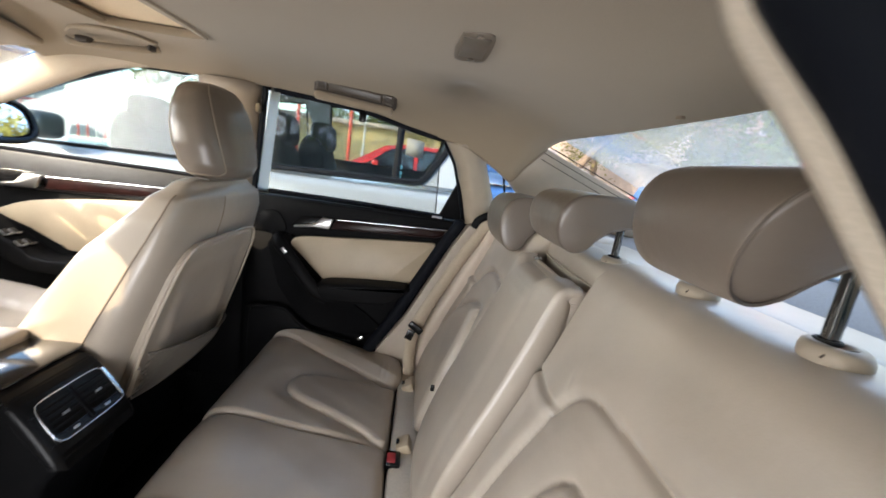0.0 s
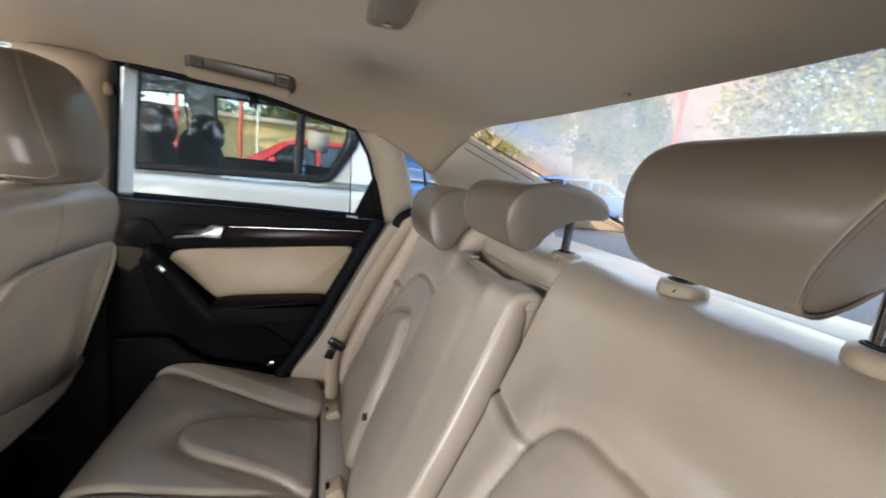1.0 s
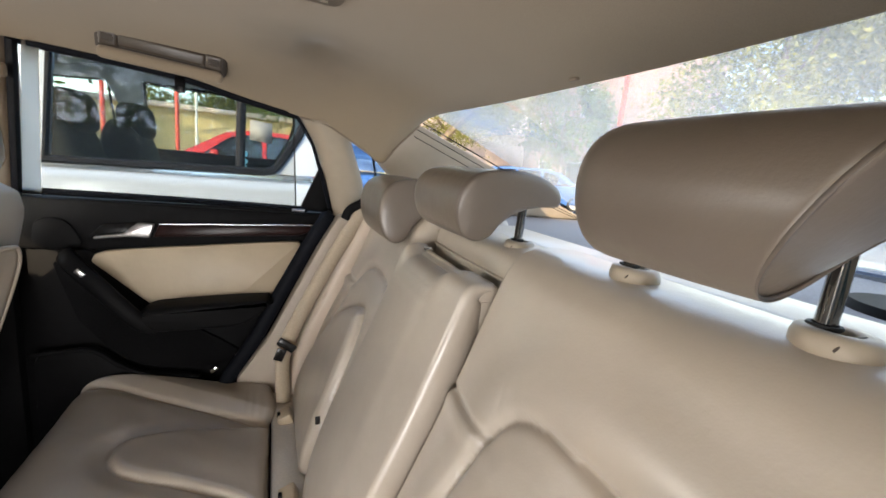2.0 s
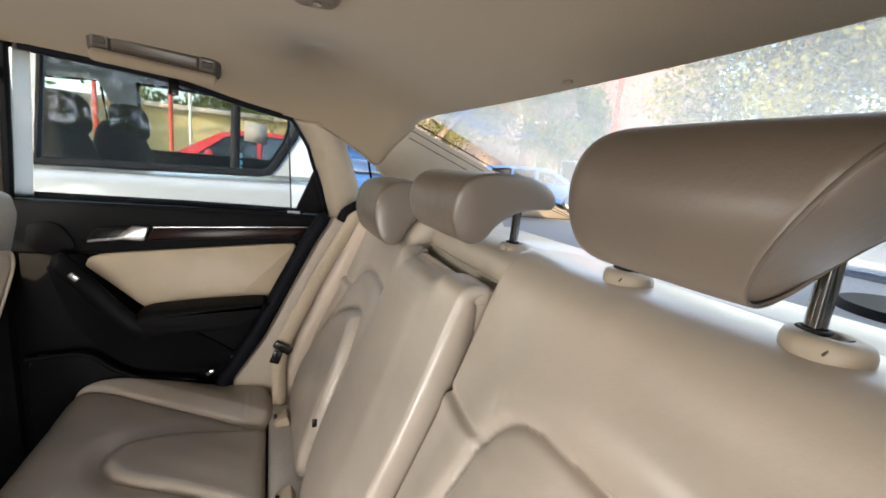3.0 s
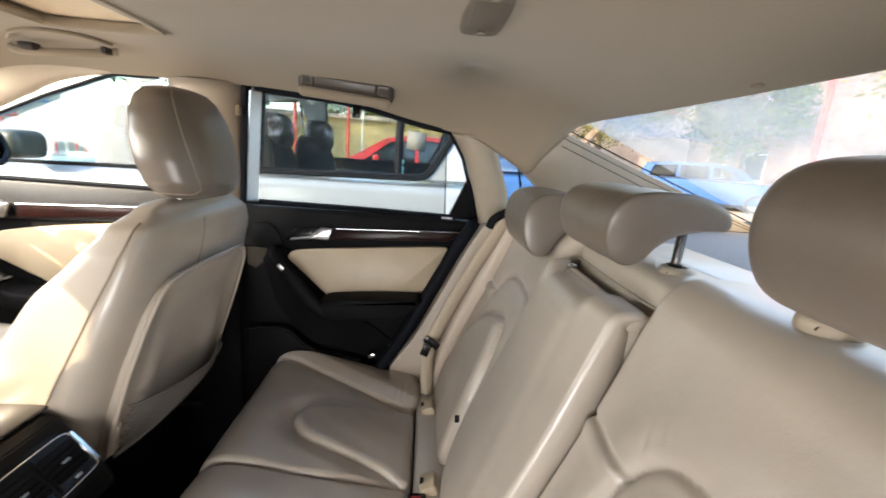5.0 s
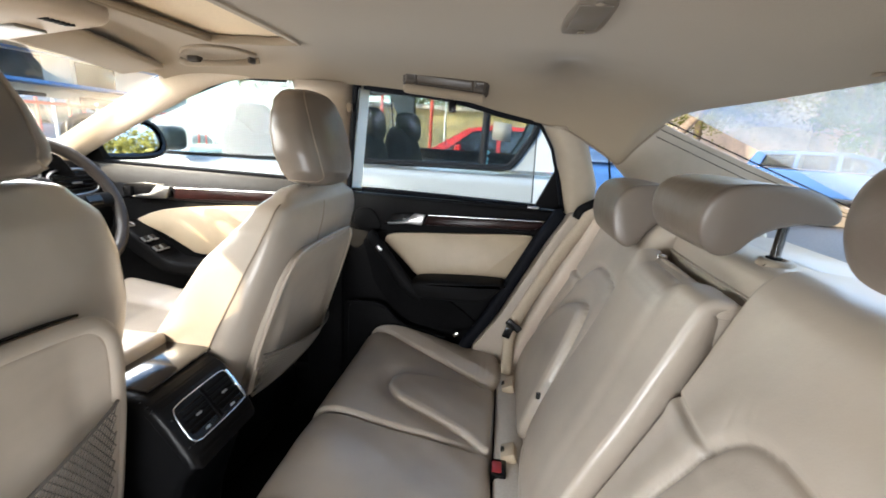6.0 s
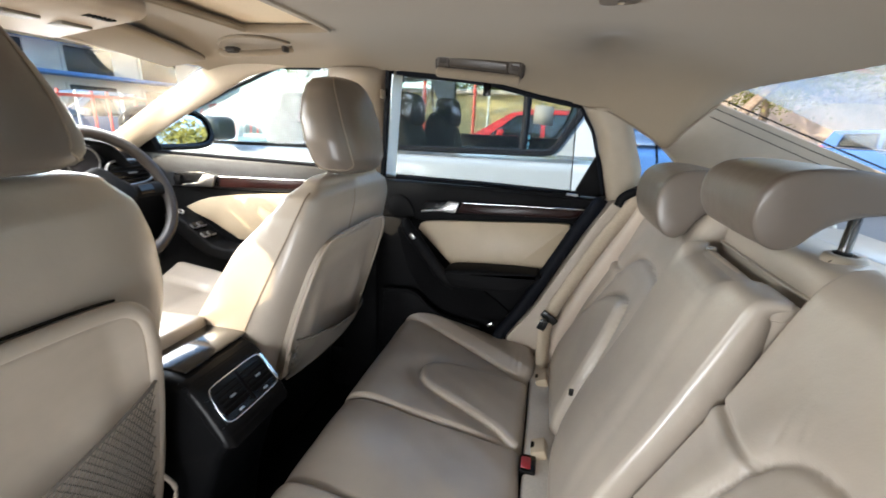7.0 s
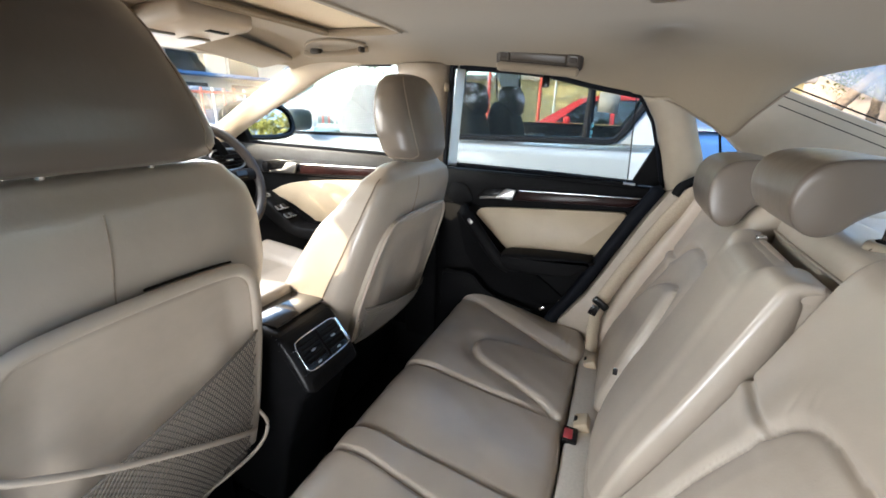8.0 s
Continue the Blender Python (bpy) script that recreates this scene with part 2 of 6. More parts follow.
def bm_prism(bm, pts, depth, bevel=0.0, seg=2):
    """A slab: the outline pts (3D, in a plane) pushed along the vector depth."""
    vs = [bm.verts.new(p) for p in pts]
    f = bm.faces.new(vs)
    r = bmesh.ops.extrude_face_region(bm, geom=[f])
    top = [g for g in r["geom"] if isinstance(g, bmesh.types.BMVert)]
    bmesh.ops.translate(bm, vec=depth, verts=top)
    if bevel:
        es = list({e for v in vs + top for e in v.link_edges})
        bmesh.ops.bevel(bm, geom=es, offset=bevel, segments=seg, affect="EDGES", profile=0.5)


def prism(name, pts, depth, mat, parent=None, bevel=0.0, label="", seg=2):
    bm = bmesh.new()
    bm_prism(bm, pts, depth, bevel, seg)
    return part(name, bm, mat, parent, label)


def smooth_path(pts, n=6, closed=False):
    """Catmull-Rom through the points."""
    p = [np.array(q, float) for q in pts]
    out = []
    count = len(p) if closed else len(p) - 1
    for i in range(count):
        a = p[(i - 1) % len(p)] if closed or i > 0 else 2 * p[0] - p[1]
        b, c = p[i], p[(i + 1) % len(p)]
        d = p[(i + 2) % len(p)] if closed or i + 2 < len(p) else 2 * p[-1] - p[-2]
        for k in range(n):
            t = k / n
            out.append(0.5 * (2 * b + (c - a) * t + (2 * a - 5 * b + 4 * c - d) * t * t + (3 * b - a - 3 * c + d) * t ** 3))
    if not closed:
        out.append(p[-1])
    return out


def bm_sweep(bm, pts, ru, rv=None, seg=10, up=(0, 0, 1), closed=False, taper=None):
    """An elliptic tube along pts; rv is its half size along up."""
    rv = rv or ru
    up = np.array(up, float)
    rings = []
    n = len(pts)
    for i, p in enumerate(pts):
        p = np.array(p, float)
        a = np.array(pts[(i - 1) % n] if closed or i else pts[0], float)
        b = np.array(pts[(i + 1) % n] if closed or i < n - 1 else pts[-1], float)
        t = (b - a) / (np.linalg.norm(b - a) + 1e-9)
        s = np.cross(t, up)
        if np.linalg.norm(s) < 1e-4:
            s = np.cross(t, (1, 0, 0.01))
        s /= np.linalg.norm(s)
        w = np.cross(s, t)
        k = taper(i / max(1, n - 1)) if taper else 1.0
        rings.append([bm.verts.new(p + k * (ru * math.cos(q) * s + rv * math.sin(q) * w)) for q in (2 * math.pi * j / seg for j in range(seg))])
    for i in range(n if closed else n - 1):
        a, b = rings[i], rings[(i + 1) % n]
        for j in range(seg):
            bm.faces.new((a[j], a[(j + 1) % seg], b[(j + 1) % seg], b[j]))
    if not closed:
        bm.faces.new(rings[0])
        bm.faces.new(rings[-1])


def tube(name, pts, ru, mat, parent=None, rv=None, seg=10, up=(0, 0, 1), closed=False, label="", taper=None):
    bm = bmesh.new()
    bm_sweep(bm, pts, ru, rv, seg, up, closed, taper)
    return part(name, bm, mat, parent, label, sharp=60)


def shell(name, front, back, mat, parent=None, label=""):
    """A closed body between two equal grids of points (rows x columns x 3)."""
    nu, nv = front.shape[:2]
    verts = np.concatenate([front.reshape(-1, 3), back.reshape(-1, 3)])
    o = nu * nv
    idx = np.arange(o).reshape(nu, nv)
    faces = []
    for i in range(nu - 1):
        for j in range(nv - 1):
            a, b, c, d = idx[i, j], idx[i, j + 1], idx[i + 1, j + 1], idx[i + 1, j]
            faces += [(a, b, c, d), (o + d, o + c, o + b, o + a)]
    rim = [*idx[0, :-1], *idx[:-1, -1], *idx[-1, :0:-1], *idx[:0:-1, 0]]
    for k, a in enumerate(rim):
        b = rim[(k + 1) % len(rim)]
        faces.append((b, a, o + a, o + b))
    return finish(name, verts, [tuple(int(q) for q in f) for f in faces], mat, parent, label)


def line_distance(a, b, line):
    """Distance of the grid points (a, b) from a polyline."""
    best = np.full(a.shape, 9.0)
    for (x0, y0), (x1, y1) in zip(line[:-1], line[1:]):
        dx, dy = x1 - x0, y1 - y0
        t = np.clip(((a - x0) * dx + (b - y0) * dy) / (dx * dx + dy * dy + 1e-12), 0, 1)
        best = np.minimum(best, np.hypot(a - x0 - t * dx, b - y0 - t * dy))
    return best


def within(a, b, line):
    """Which of the grid points (a, b) lie inside the closed polyline."""
    inside = np.zeros(a.shape, bool)
    for (x0, y0), (x1, y1) in zip(line, line[1:] + line[:1]):
        inside ^= ((y0 > b) != (y1 > b)) & (a < (x1 - x0) * (b - y0) / (y1 - y0 + 1e-12) + x0)
    return inside


def rounded(points, n=5):
    return [tuple(q) for q in smooth_path(points, n)]


CY = 0.03  # the car's middle line


def mirror_y(y, side):
    return CY + side * (y - CY)


def glass_y(z):
    """How far the side glass lies outwards at a height."""
    return 0.70 - 0.35 * (z - 0.96)


# ---- ground ----
ground = finish("ground", [(-400, -400, 0), (400, -400, 0), (400, 400, 0), (-400, 400, 0)], [(0, 1, 2, 3)], ASPHALT, smooth=False)
tagged(ground, "pale worn concrete of the parking area", "ground", kind="structure")


# ---- car body: floor, headliner, pillars ----
def headliner_z(x, y):
    z = 1.312 - 0.062 * (np.abs(y - CY) / 0.6) ** 4
    z = z - 0.48 * np.clip(x - 0.05, 0, 1) ** 1.7 - 0.30 * np.clip(-0.85 - x, 0, 1) ** 1.6
    return z


# lower edge of the lining on the far side: (x at the car's middle, x, y, z)
LINING_EDGE = [(-1.06, -1.06, 0.575, 1.245), (-0.94, -0.94, 0.583, 1.262), (-0.72, -0.72, 0.582, 1.268), (-0.47, -0.47, 0.584, 1.264), (-0.24, -0.24, 0.590, 1.246), (-0.09, -0.09, 0.600, 1.216),
               (0.04, 0.026, 0.606, 1.194), (0.12, 0.09, 0.597, 1.182), (0.19, 0.15, 0.595, 1.151), (0.25, 0.195, 0.594, 1.126), (0.295, 0.235, 0.590, 1.104), (0.325, 0.27, 0.573, 1.150), (0.36, 0.318, 0.545, 1.208), (0.383, 0.345, 0.525, 1.230)]


def build_headliner():
    """One sheet from side to side that sags into the rails, the posts and the rear pillar panels."""
    e = np.array(smooth_path(LINING_EDGE, 12))
    v = np.sin(np.linspace(-1, 1, 111) * math.pi / 2)
    xc, xe, ye, ze = (e[:, k][:, None] for k in range(4))
    a = np.abs(v)[None, :]
    zc = headliner_z(xc, CY)
    xx = xc + (xe - xc) * a ** 3
    yy = CY + (ye - CY) * v[None, :]
    zz = zc + (ze - zc) * a ** np.clip(5 + 14 * (xc - 0.05), 5.0, 8.5)
    # a soft dent in the lining behind the dome lamp
    zz = zz + 0.010 * np.exp(-((xx - 0.05) / 0.035) ** 2 - ((yy - 0.385) / 0.045) ** 2)
    hole = (xx > -0.735) & (xx < -0.515) & (np.abs(yy - CY) < 0.29)
    verts = np.stack([xx, yy, zz], -1)
    nu, nv = xx.shape
    idx = np.arange(nu * nv).reshape(nu, nv)
    faces = []
    for i in range(nu - 1):
        for j in range(nv - 1):
            if hole[i:i + 2, j:j + 2].all():
                continue
            faces.append((int(idx[i, j]), int(idx[i, j + 1]), int(idx[i + 1, j + 1]), int(idx[i + 1, j])))
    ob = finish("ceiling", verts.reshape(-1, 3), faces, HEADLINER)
    m = ob.modifiers.new("thick", "SOLIDIFY")
    m.thickness, m.offset = 0.006, 1
    tagged(ob, "beige cloth headliner of the car roof", "headliner", kind="structure")
    return ob


headliner = build_headliner()
if headliner.data.polygons[0].normal.z < 0:
    headliner.modifiers["thick"].offset = -1

floor = box("floor", (-0.55, CY, 0.13), (2.3, 1.40, 0.08), CARPET, bevel=0.01)
for s in (1, -1):
    sill_in = box("sill_inner", (-0.65, CY + 0.685 * s, 0.21), (2.3, 0.09, 0.20), BLACK, bevel=0.02)
    tagged(sill_in, "black door sill trim", "door sill", kind="structure")
tagged(floor, "black carpet of the car floor", "floor", kind="structure")


def build_roof():
    u = np.linspace(-1.12, 0.345, 20)
    v = np.linspace(-0.545, 0.545, 24)
    uu, vv = np.meshgrid(u, v, indexing="ij")
    z = headliner_z(uu, CY + vv) + 0.045 + 0.01 * (1 - (vv / 0.6) ** 2)
    front = np.stack([uu, CY + vv, z], -1)
    keep = []
    nu, nv = uu.shape
    idx = np.arange(nu * nv).reshape(nu, nv)
    for i in range(nu - 1):
        for j in range(nv - 1):
            cx, cv = (u[i] + u[i + 1]) / 2, (v[j] + v[j + 1]) / 2
            if -0.77 < cx < -0.48 and abs(cv) < 0.33:
                continue
            keep.append((int(idx[i, j]), int(idx[i, j + 1]), int(idx[i + 1, j + 1]), int(idx[i + 1, j])))
    ob = finish("roof", front.reshape(-1, 3), keep, PAINT_OWN)
    tagged(ob, "painted sheet roof of the car", "roof", kind="structure")


build_roof()
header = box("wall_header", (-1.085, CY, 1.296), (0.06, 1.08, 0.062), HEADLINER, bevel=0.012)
tagged(header, "cloth-covered header above the windscreen", "header", kind="structure")


def side_wall(side):
    """Pillars, rails and lower body of one side of the car, in the slanting plane of the side glass."""
    def at(x, z, inset=0.0):
        return (x, mirror_y(glass_y(z) - inset, side), z)
    out = Vector((0, 0.05 * side, 0))
    which = "far" if side > 0 else "near"
    # rear pillar post between door and quarter glass
    pillar = thing("wall_pillar_" + which, "beige trimmed rear pillar beside the quarter glass", "pillar", kind="structure")
    nu, nv = 24, 16
    zz = np.linspace(0.90, 1.190, nu)
    front_edge = np.interp(zz, [0.90, 0.95, 1.05, 1.13, 1.19, 1.235, 1.262], [0.145, 0.128, 0.098, 0.070, 0.030, -0.03, -0.10]) + (0.0 if side > 0 else 0.03)
    back_edge = np.interp(zz, [0.90, 0.99, 1.04, 1.135, 1.175, 1.262], [0.215, 0.212, 0.205, 0.165, 0.150, 0.145])
    vv = np.linspace(0, 1, nv)
    P = np.zeros((nu, nv, 3))
    for i in range(nu):
        for j in range(nv):
            k = vv[j]
            x = front_edge[i] * (1 - k) + back_edge[i] * k
            swell = 0.028 * (1 - abs(2 * k - 1) ** 3)
            P[i, j] = (x, mirror_y(glass_y(zz[i]) - swell, side), zz[i])
    Q = P.copy()
    Q[:, :, 1] = np.array([[mirror_y(glass_y(z) + 0.03, side)] * nv for z in zz])
    shell("post_trim", P, Q, POST if side > 0 else PILLAR_CLOTH, pillar)
    if side > 0:
        seal = [at(x - 0.006, z, 0.004) for x, z in zip(front_edge, zz)]
    else:
        # the open door shows the jamb: a cloth-covered flange that ends in the rubber seal
        inner = np.array(smooth_path([(-0.04, -0.625, 1.245), (-0.005, -0.60, 1.205), (0.018, -0.575, 1.178), (0.036, -0.560, 1.155), (0.061, -0.56, 1.131), (0.089, -0.562, 1.099), (0.112, -0.565, 1.069), (0.145, -0.575, 1.0), (0.16, -0.59, 0.92)], 5))
        steps = np.linspace(0, 1, 7)
        P = np.stack([inner + np.array([-0.010 * k + 0.004 * math.sin(math.pi * k), -0.024 * k, 0.002 * k]) for k in steps], 1)
        shell("jamb_trim", P, P + np.array([0.03, -0.004, 0.0]), PILLAR_CLOTH, pillar)
        seal = [tuple(p + np.array([-0.010, -0.036, 0.002])) for p in inner]
        tube("outer_seal", [tuple(p + np.array([-0.006, -0.066, 0.0])) for p in inner], 0.012, RUBBER, pillar, seg=8, label="second rubber seal")
    tube("door_seal", seal, 0.0045 if side > 0 else 0.012, RUBBER, pillar, seg=10, label="black rubber door seal")
    # roof rail above the side glass
    rail = thing("wall_rail_" + which, "beige roof rail above the side windows", "roof rail", kind="structure")
    xs = np.linspace(-1.10, 0.10, 40)
    P = np.zeros((40, 8, 3))
    for i, x in enumerate(xs):
        top = float(headliner_z(np.array(x), np.array(CY))) + 0.03
        low = np.interp(x, [-1.10, -0.94, -0.72, -0.47, -0.24, -0.09, 0.026, 0.10], [1.235, 1.262, 1.268, 1.264, 1.246, 1.216, 1.194, 1.165])
        for j in range(8):
            P[i, j] = (x, mirror_y(glass_y(low) - 0.002 - 0.004 * j, side), low + 0.004 + (top - low) * j / 7)
    shell("rail_trim", P, P + np.array([0, 0.04 * side, 0.0]), PAINT_OWN, rail)
    low = [(x, mirror_y(glass_y(z) - 0.006, side), z) for x, z in zip([-0.47, -0.24, -0.09, 0.0], [1.262, 1.244, 1.214, 1.198])]
    tube("rail_seal", smooth_path(low, 8), 0.009, RUBBER, rail, seg=8, label="black rubber door seal")
    # middle pillar
    mid = thing("wall_mid_pillar_" + which, "beige trimmed middle pillar with a small coat hook", "pillar", kind="structure")
    P = np.zeros((14, 10, 3))
    for i, z in enumerate(np.linspace(0.90, 1.27, 14)):
        for j in range(10):
            k = j / 9
            x0, x1 = np.interp(z, [0.9, 1.27], [-0.72, -0.682]), np.interp(z, [0.9, 1.27], [-0.558, -0.505])
            P[i, j] = (x0 + (x1 - x0) * k, mirror_y(glass_y(z) - 0.035 * (1 - abs(2 * k - 1) ** 3) + 0.002, side), z)
    Q = P.copy()
    Q[:, :, 1] += 0.04 * side
    shell("mid_trim", P, Q, BEIGE_PLASTIC, mid)
    box("coat_hook", (-0.512, mirror_y(0.588, side), 1.205), (0.013, 0.018, 0.026), HEADLINER, mid, 0.005)
    box("mid_lower", (-0.63, mirror_y(0.70, side), 0.55), (0.13, 0.06, 0.72), BLACK, mid, 0.01)
    # outer lower body with the rear quarter
    body = thing("wall_body_" + which, "lower painted body side of the car", "car body", kind="structure")
    prism("quarter_panel", [(0.20, mirror_y(0.80, side), 0.25), (0.20, mirror_y(0.72, side), 0.985), (1.7, mirror_y(0.72, side), 1.0), (1.75, mirror_y(0.80, side), 0.35)], out, PAINT_OWN, body)
    prism("sill", [(-1.6, mirror_y(0.78, side), 0.16), (0.2, mirror_y(0.78, side), 0.16), (0.2, mirror_y(0.74, side), 0.30), (-1.6, mirror_y(0.74, side), 0.30)], out, PAINT_OWN, body)
    # wheel-arch trim between the door's edge and the bench
    prism("arch_trim", [(x, mirror_y(0.645, side), z) for x, z in ((-0.115, 0.40), (-0.11, 0.49), (-0.035, 0.60), (0.03, 0.735), (0.10, 0.88), (0.14, 0.95), (0.30, 0.95), (0.30, 0.40))], out, BEIGE_PLASTIC, body, 0.012)
    prism("shelf_side", [(0.19, mirror_y(0.66, side), 0.80), (0.19, mirror_y(0.66, side), 0.985), (0.9, mirror_y(0.62, side), 0.99), (0.9, mirror_y(0.62, side), 0.8)], out, BEIGE_PLASTIC, body)
    prism("jamb", [(x, mirror_y(0.715, side), z) for x, z in ((-0.20, 0.22), (-0.17, 0.50), (0.02, 0.80), (0.14, 0.955), (0.30, 0.955), (0.30, 0.22))], Vector((0, 0.015 * side, 0)), BLACK, body)
    crease = [(x, mirror_y(y - 0.002, side), z - 0.002) for _, x, y, z in LINING_EDGE[6:13]]
    tube("crease", smooth_path(crease, 5), 0.0022, PIPING, body, seg=6)
    # quarter glass
    q = thing("window_quarter_" + which, "small triangular quarter glass behind the rear door", "window", kind="structure")
    pane = prism("pane", [at(0.165, 1.155, -0.02), at(0.20, 0.985, -0.02), at(0.42, 1.0, -0.02), at(0.31, 1.09, -0.02)], Vector((0, 0.004 * side, 0)), GLASS, q)
    pane.visible_shadow = False
    tube("divider", [at(0.215, 1.15, -0.012), at(0.262, 0.99, -0.012)], 0.0035, RUBBER, q, seg=6)
    # rear roof pillar panel
    c = thing("wall_rear_pillar_" + which, "beige rear roof pillar panel beside the rear window", "pillar", kind="structure")
    pts = [(0.312, 0.555, 1.212), (0.225, 0.590, 1.108), (0.285, 0.605, 1.055), (0.48, 0.615, 0.985), (0.90, 0.62, 0.97), (0.93, 0.585, 0.985), (0.54, 0.555, 1.125)]
    prism("panel", [(x, mirror_y(y, side), z) for x, y, z in pts], out, BEIGE_PLASTIC, c, 0.006)
    for k in (0.012, 0.030):
        tube("panel_groove", [(0.318 - k * 0.4, mirror_y(0.5515, side), 1.207 - k), (0.54 - k * 0.4, mirror_y(0.5515, side), 1.121 - k), (0.92, mirror_y(0.583, side), 0.983 - k * 0.2)], 0.0010, RUBBER, c, seg=6)
    tube("window_edge", [(0.325, mirror_y(0.551, side), 1.2135), (0.548, mirror_y(0.551, side), 1.1285), (0.935, mirror_y(0.581, side), 0.988)], 0.0018, RUBBER, c, seg=6, label="black edge of the rear window")
    # windscreen pillar
    a = thing("wall_front_pillar_" + which, "beige trimmed windscreen pillar", "pillar", kind="structure")
    path = smooth_path([(-0.72, mirror_y(0.580, side), 1.292), (-0.95, mirror_y(0.580, side), 1.270), (-1.12, mirror_y(0.595, side), 1.205), (-1.33, mirror_y(0.625, side), 1.115), (-1.60, mirror_y(0.66, side), 0.985)], 8)
    # the unseen near pillar is made thicker to stop stray sun
    tube("pillar_trim", path, 0.042 if side > 0 else 0.062, PILLAR_CLOTH, a, rv=0.03, seg=14, up=(0.2, side, 0.4), taper=lambda k: min(1.0, 0.25 + 2.2 * k))
    # plate added out of view in the near corner, to block sun slivers
    if side < 0:
        prism("sun_block_plate", [(-1.02, -0.53, 1.268), (-1.02, -0.34, 1.272), (-1.13, -0.42, 1.222), (-1.24, -0.52, 1.165)], Vector((0, 0, 0.012)), PILLAR_CLOTH, a, 0.003)
    return pillar


for s in (1, -1):
    side_wall(s)


# ---- seats ----
def pad_profile(profile, n):
    """Even points along a smoothed side profile, with their outward normals."""
    p = np.array(smooth_path(profile, 12))
    d = np.concatenate([[0], np.cumsum(np.linalg.norm(np.diff(p, axis=0), axis=1))])
    s = np.linspace(0, d[-1], n)
    q = np.stack([np.interp(s, d, p[:, k]) for k in range(2)], -1)
    t = np.gradient(q, axis=0)
    t /= np.linalg.norm(t, axis=1)[:, None]
    return q, np.stack([-t[:, 1], t[:, 0]], -1), s


def edge_round(y, y0, y1, r):
    d = np.minimum(y - y0, y1 - y)
    k = np.clip(1 - d / r, 0, 1)
    return r * (1 - np.sqrt(1 - np.minimum(k, 0.999) ** 2))


def upholstery(name, profile, y0, y1, relief, mat, parent, ns=110, ny=90, thick=0.08, r=0.03, label="", shift=None, seams=(), axis=1, limit=0.24, taper=0.98, drop=None):
    """A stuffed leather part: a side profile (x, z) drawn out from y0 to y1, with relief(y, z, x) for its seams and bulges."""
    q, nrm, s = pad_profile(profile, ns)
    e = (1 - np.cos(np.linspace(0, np.pi, ny))) / 2
    ys = y0 + (y1 - y0) * (0.6 * e + 0.4 * np.linspace(0, 1, ny))
    S, Yg = np.meshgrid(np.arange(ns), ys, indexing="ij")
    X0, Z0 = q[:, 0][:, None] + 0 * Yg, q[:, 1][:, None] + 0 * Yg
    h = relief(Yg, Z0, X0) - edge_round(Yg, y0, y1, r)
    X = X0 + nrm[:, 0][:, None] * h
    Z = Z0 + nrm[:, 1][:, None] * h
    if shift is not None:
        X = X + shift(Yg, Z0)
    if drop is not None:
        Z = Z + drop(Yg, Z0)
    P = np.stack([X, Yg, Z], -1)
    depth = (thick * np.interp(np.linspace(0, 1, ns), [0, taper, 1], [1, 1, 0.12]))[:, None]
    Q = np.stack([X0 - nrm[:, 0][:, None] * depth, Yg, Z0 - nrm[:, 1][:, None] * depth], -1)
    ob = shell(name, P, Q, mat, parent, label)
    top = int(np.argmin(np.abs(q[:, 0] - limit))) if axis == 1 else ns - 1
    for line in seams:
        pts = []
        for y, w in line:
            if not y0 + 0.004 < y < y1 - 0.004:
                continue
            if axis == 1:
                i = float(np.interp(w, q[:top, 1], np.arange(top)))
            else:
                lo = int(np.argmax(q[:, 1]) * 0.4)
                i = float(np.interp(w, q[lo:, 0], np.arange(lo, ns)))
            j = float(np.interp(y, ys, np.arange(ny)))
            i0, j0 = min(int(i), ns - 2), min(int(j), ny - 2)
            a, b = i - i0, j - j0
            on = (P[i0, j0] * (1 - a) + P[i0 + 1, j0] * a) * (1 - b) + (P[i0, j0 + 1] * (1 - a) + P[i0 + 1, j0 + 1] * a) * b
            pts.append((on[0] + nrm[i0, 0] * 0.0006, on[1], on[2] + nrm[i0, 1] * 0.0006))
        if len(pts) > 3:
            tube("seam", pts, 0.0008, PIPING, ob, seg=5)
    return ob


BACK = [(0.035, 0.40), (0.045, 0.50), (0.085, 0.62), (0.135, 0.74), (0.180, 0.85), (0.213, 0.94), (0.233, 0.985), (0.262, 1.008), (0.31, 1.010), (0.36, 1.000), (0.385, 0.97)]
BACK_MID = [(0.035, 0.40), (0.045, 0.50), (0.080, 0.62), (0.130, 0.74), (0.172, 0.85), (0.198, 0.920), (0.206, 0.942), (0.214, 0.952), (0.226, 0.957), (0.240, 0.957), (0.250, 0.955)]
BACK_TOP = [(0.272, 0.84), (0.2725, 0.92), (0.2735, 0.948), (0.277, 0.974), (0.288, 0.993), (0.32, 1.001), (0.36, 0.996), (0.385, 0.97)]


def seam(d, depth=0.007, w=0.006):
    return -depth * np.exp(-(d / w) ** 2)


def crumple(y, z, amp=0.002, f=14.0):
    """Slow dents and folds of worn leather."""
    return amp * (np.sin(f * y + 3 * np.sin(5 * z + 1)) * np.sin(f * 0.8 * z + 2 * np.sin(7 * y)) + 0.5 * np.sin(2.7 * f * (y + 0.6 * z)) * np.sin(9 * z))


def mirrored(half, yc):
    """A left half outline (y, z) and its mirror image about yc, rounded."""
    return rounded(half + [(2 * yc - y, z) for y, z in reversed(half)], 5)


ARCH_NEAR = mirrored([(-0.105, 0.45), (-0.118, 0.62), (-0.128, 0.70), (-0.142, 0.765), (-0.158, 0.817), (-0.171, 0.840), (-0.188, 0.855), (-0.215, 0.865), (-0.26, 0.869)], -0.335)
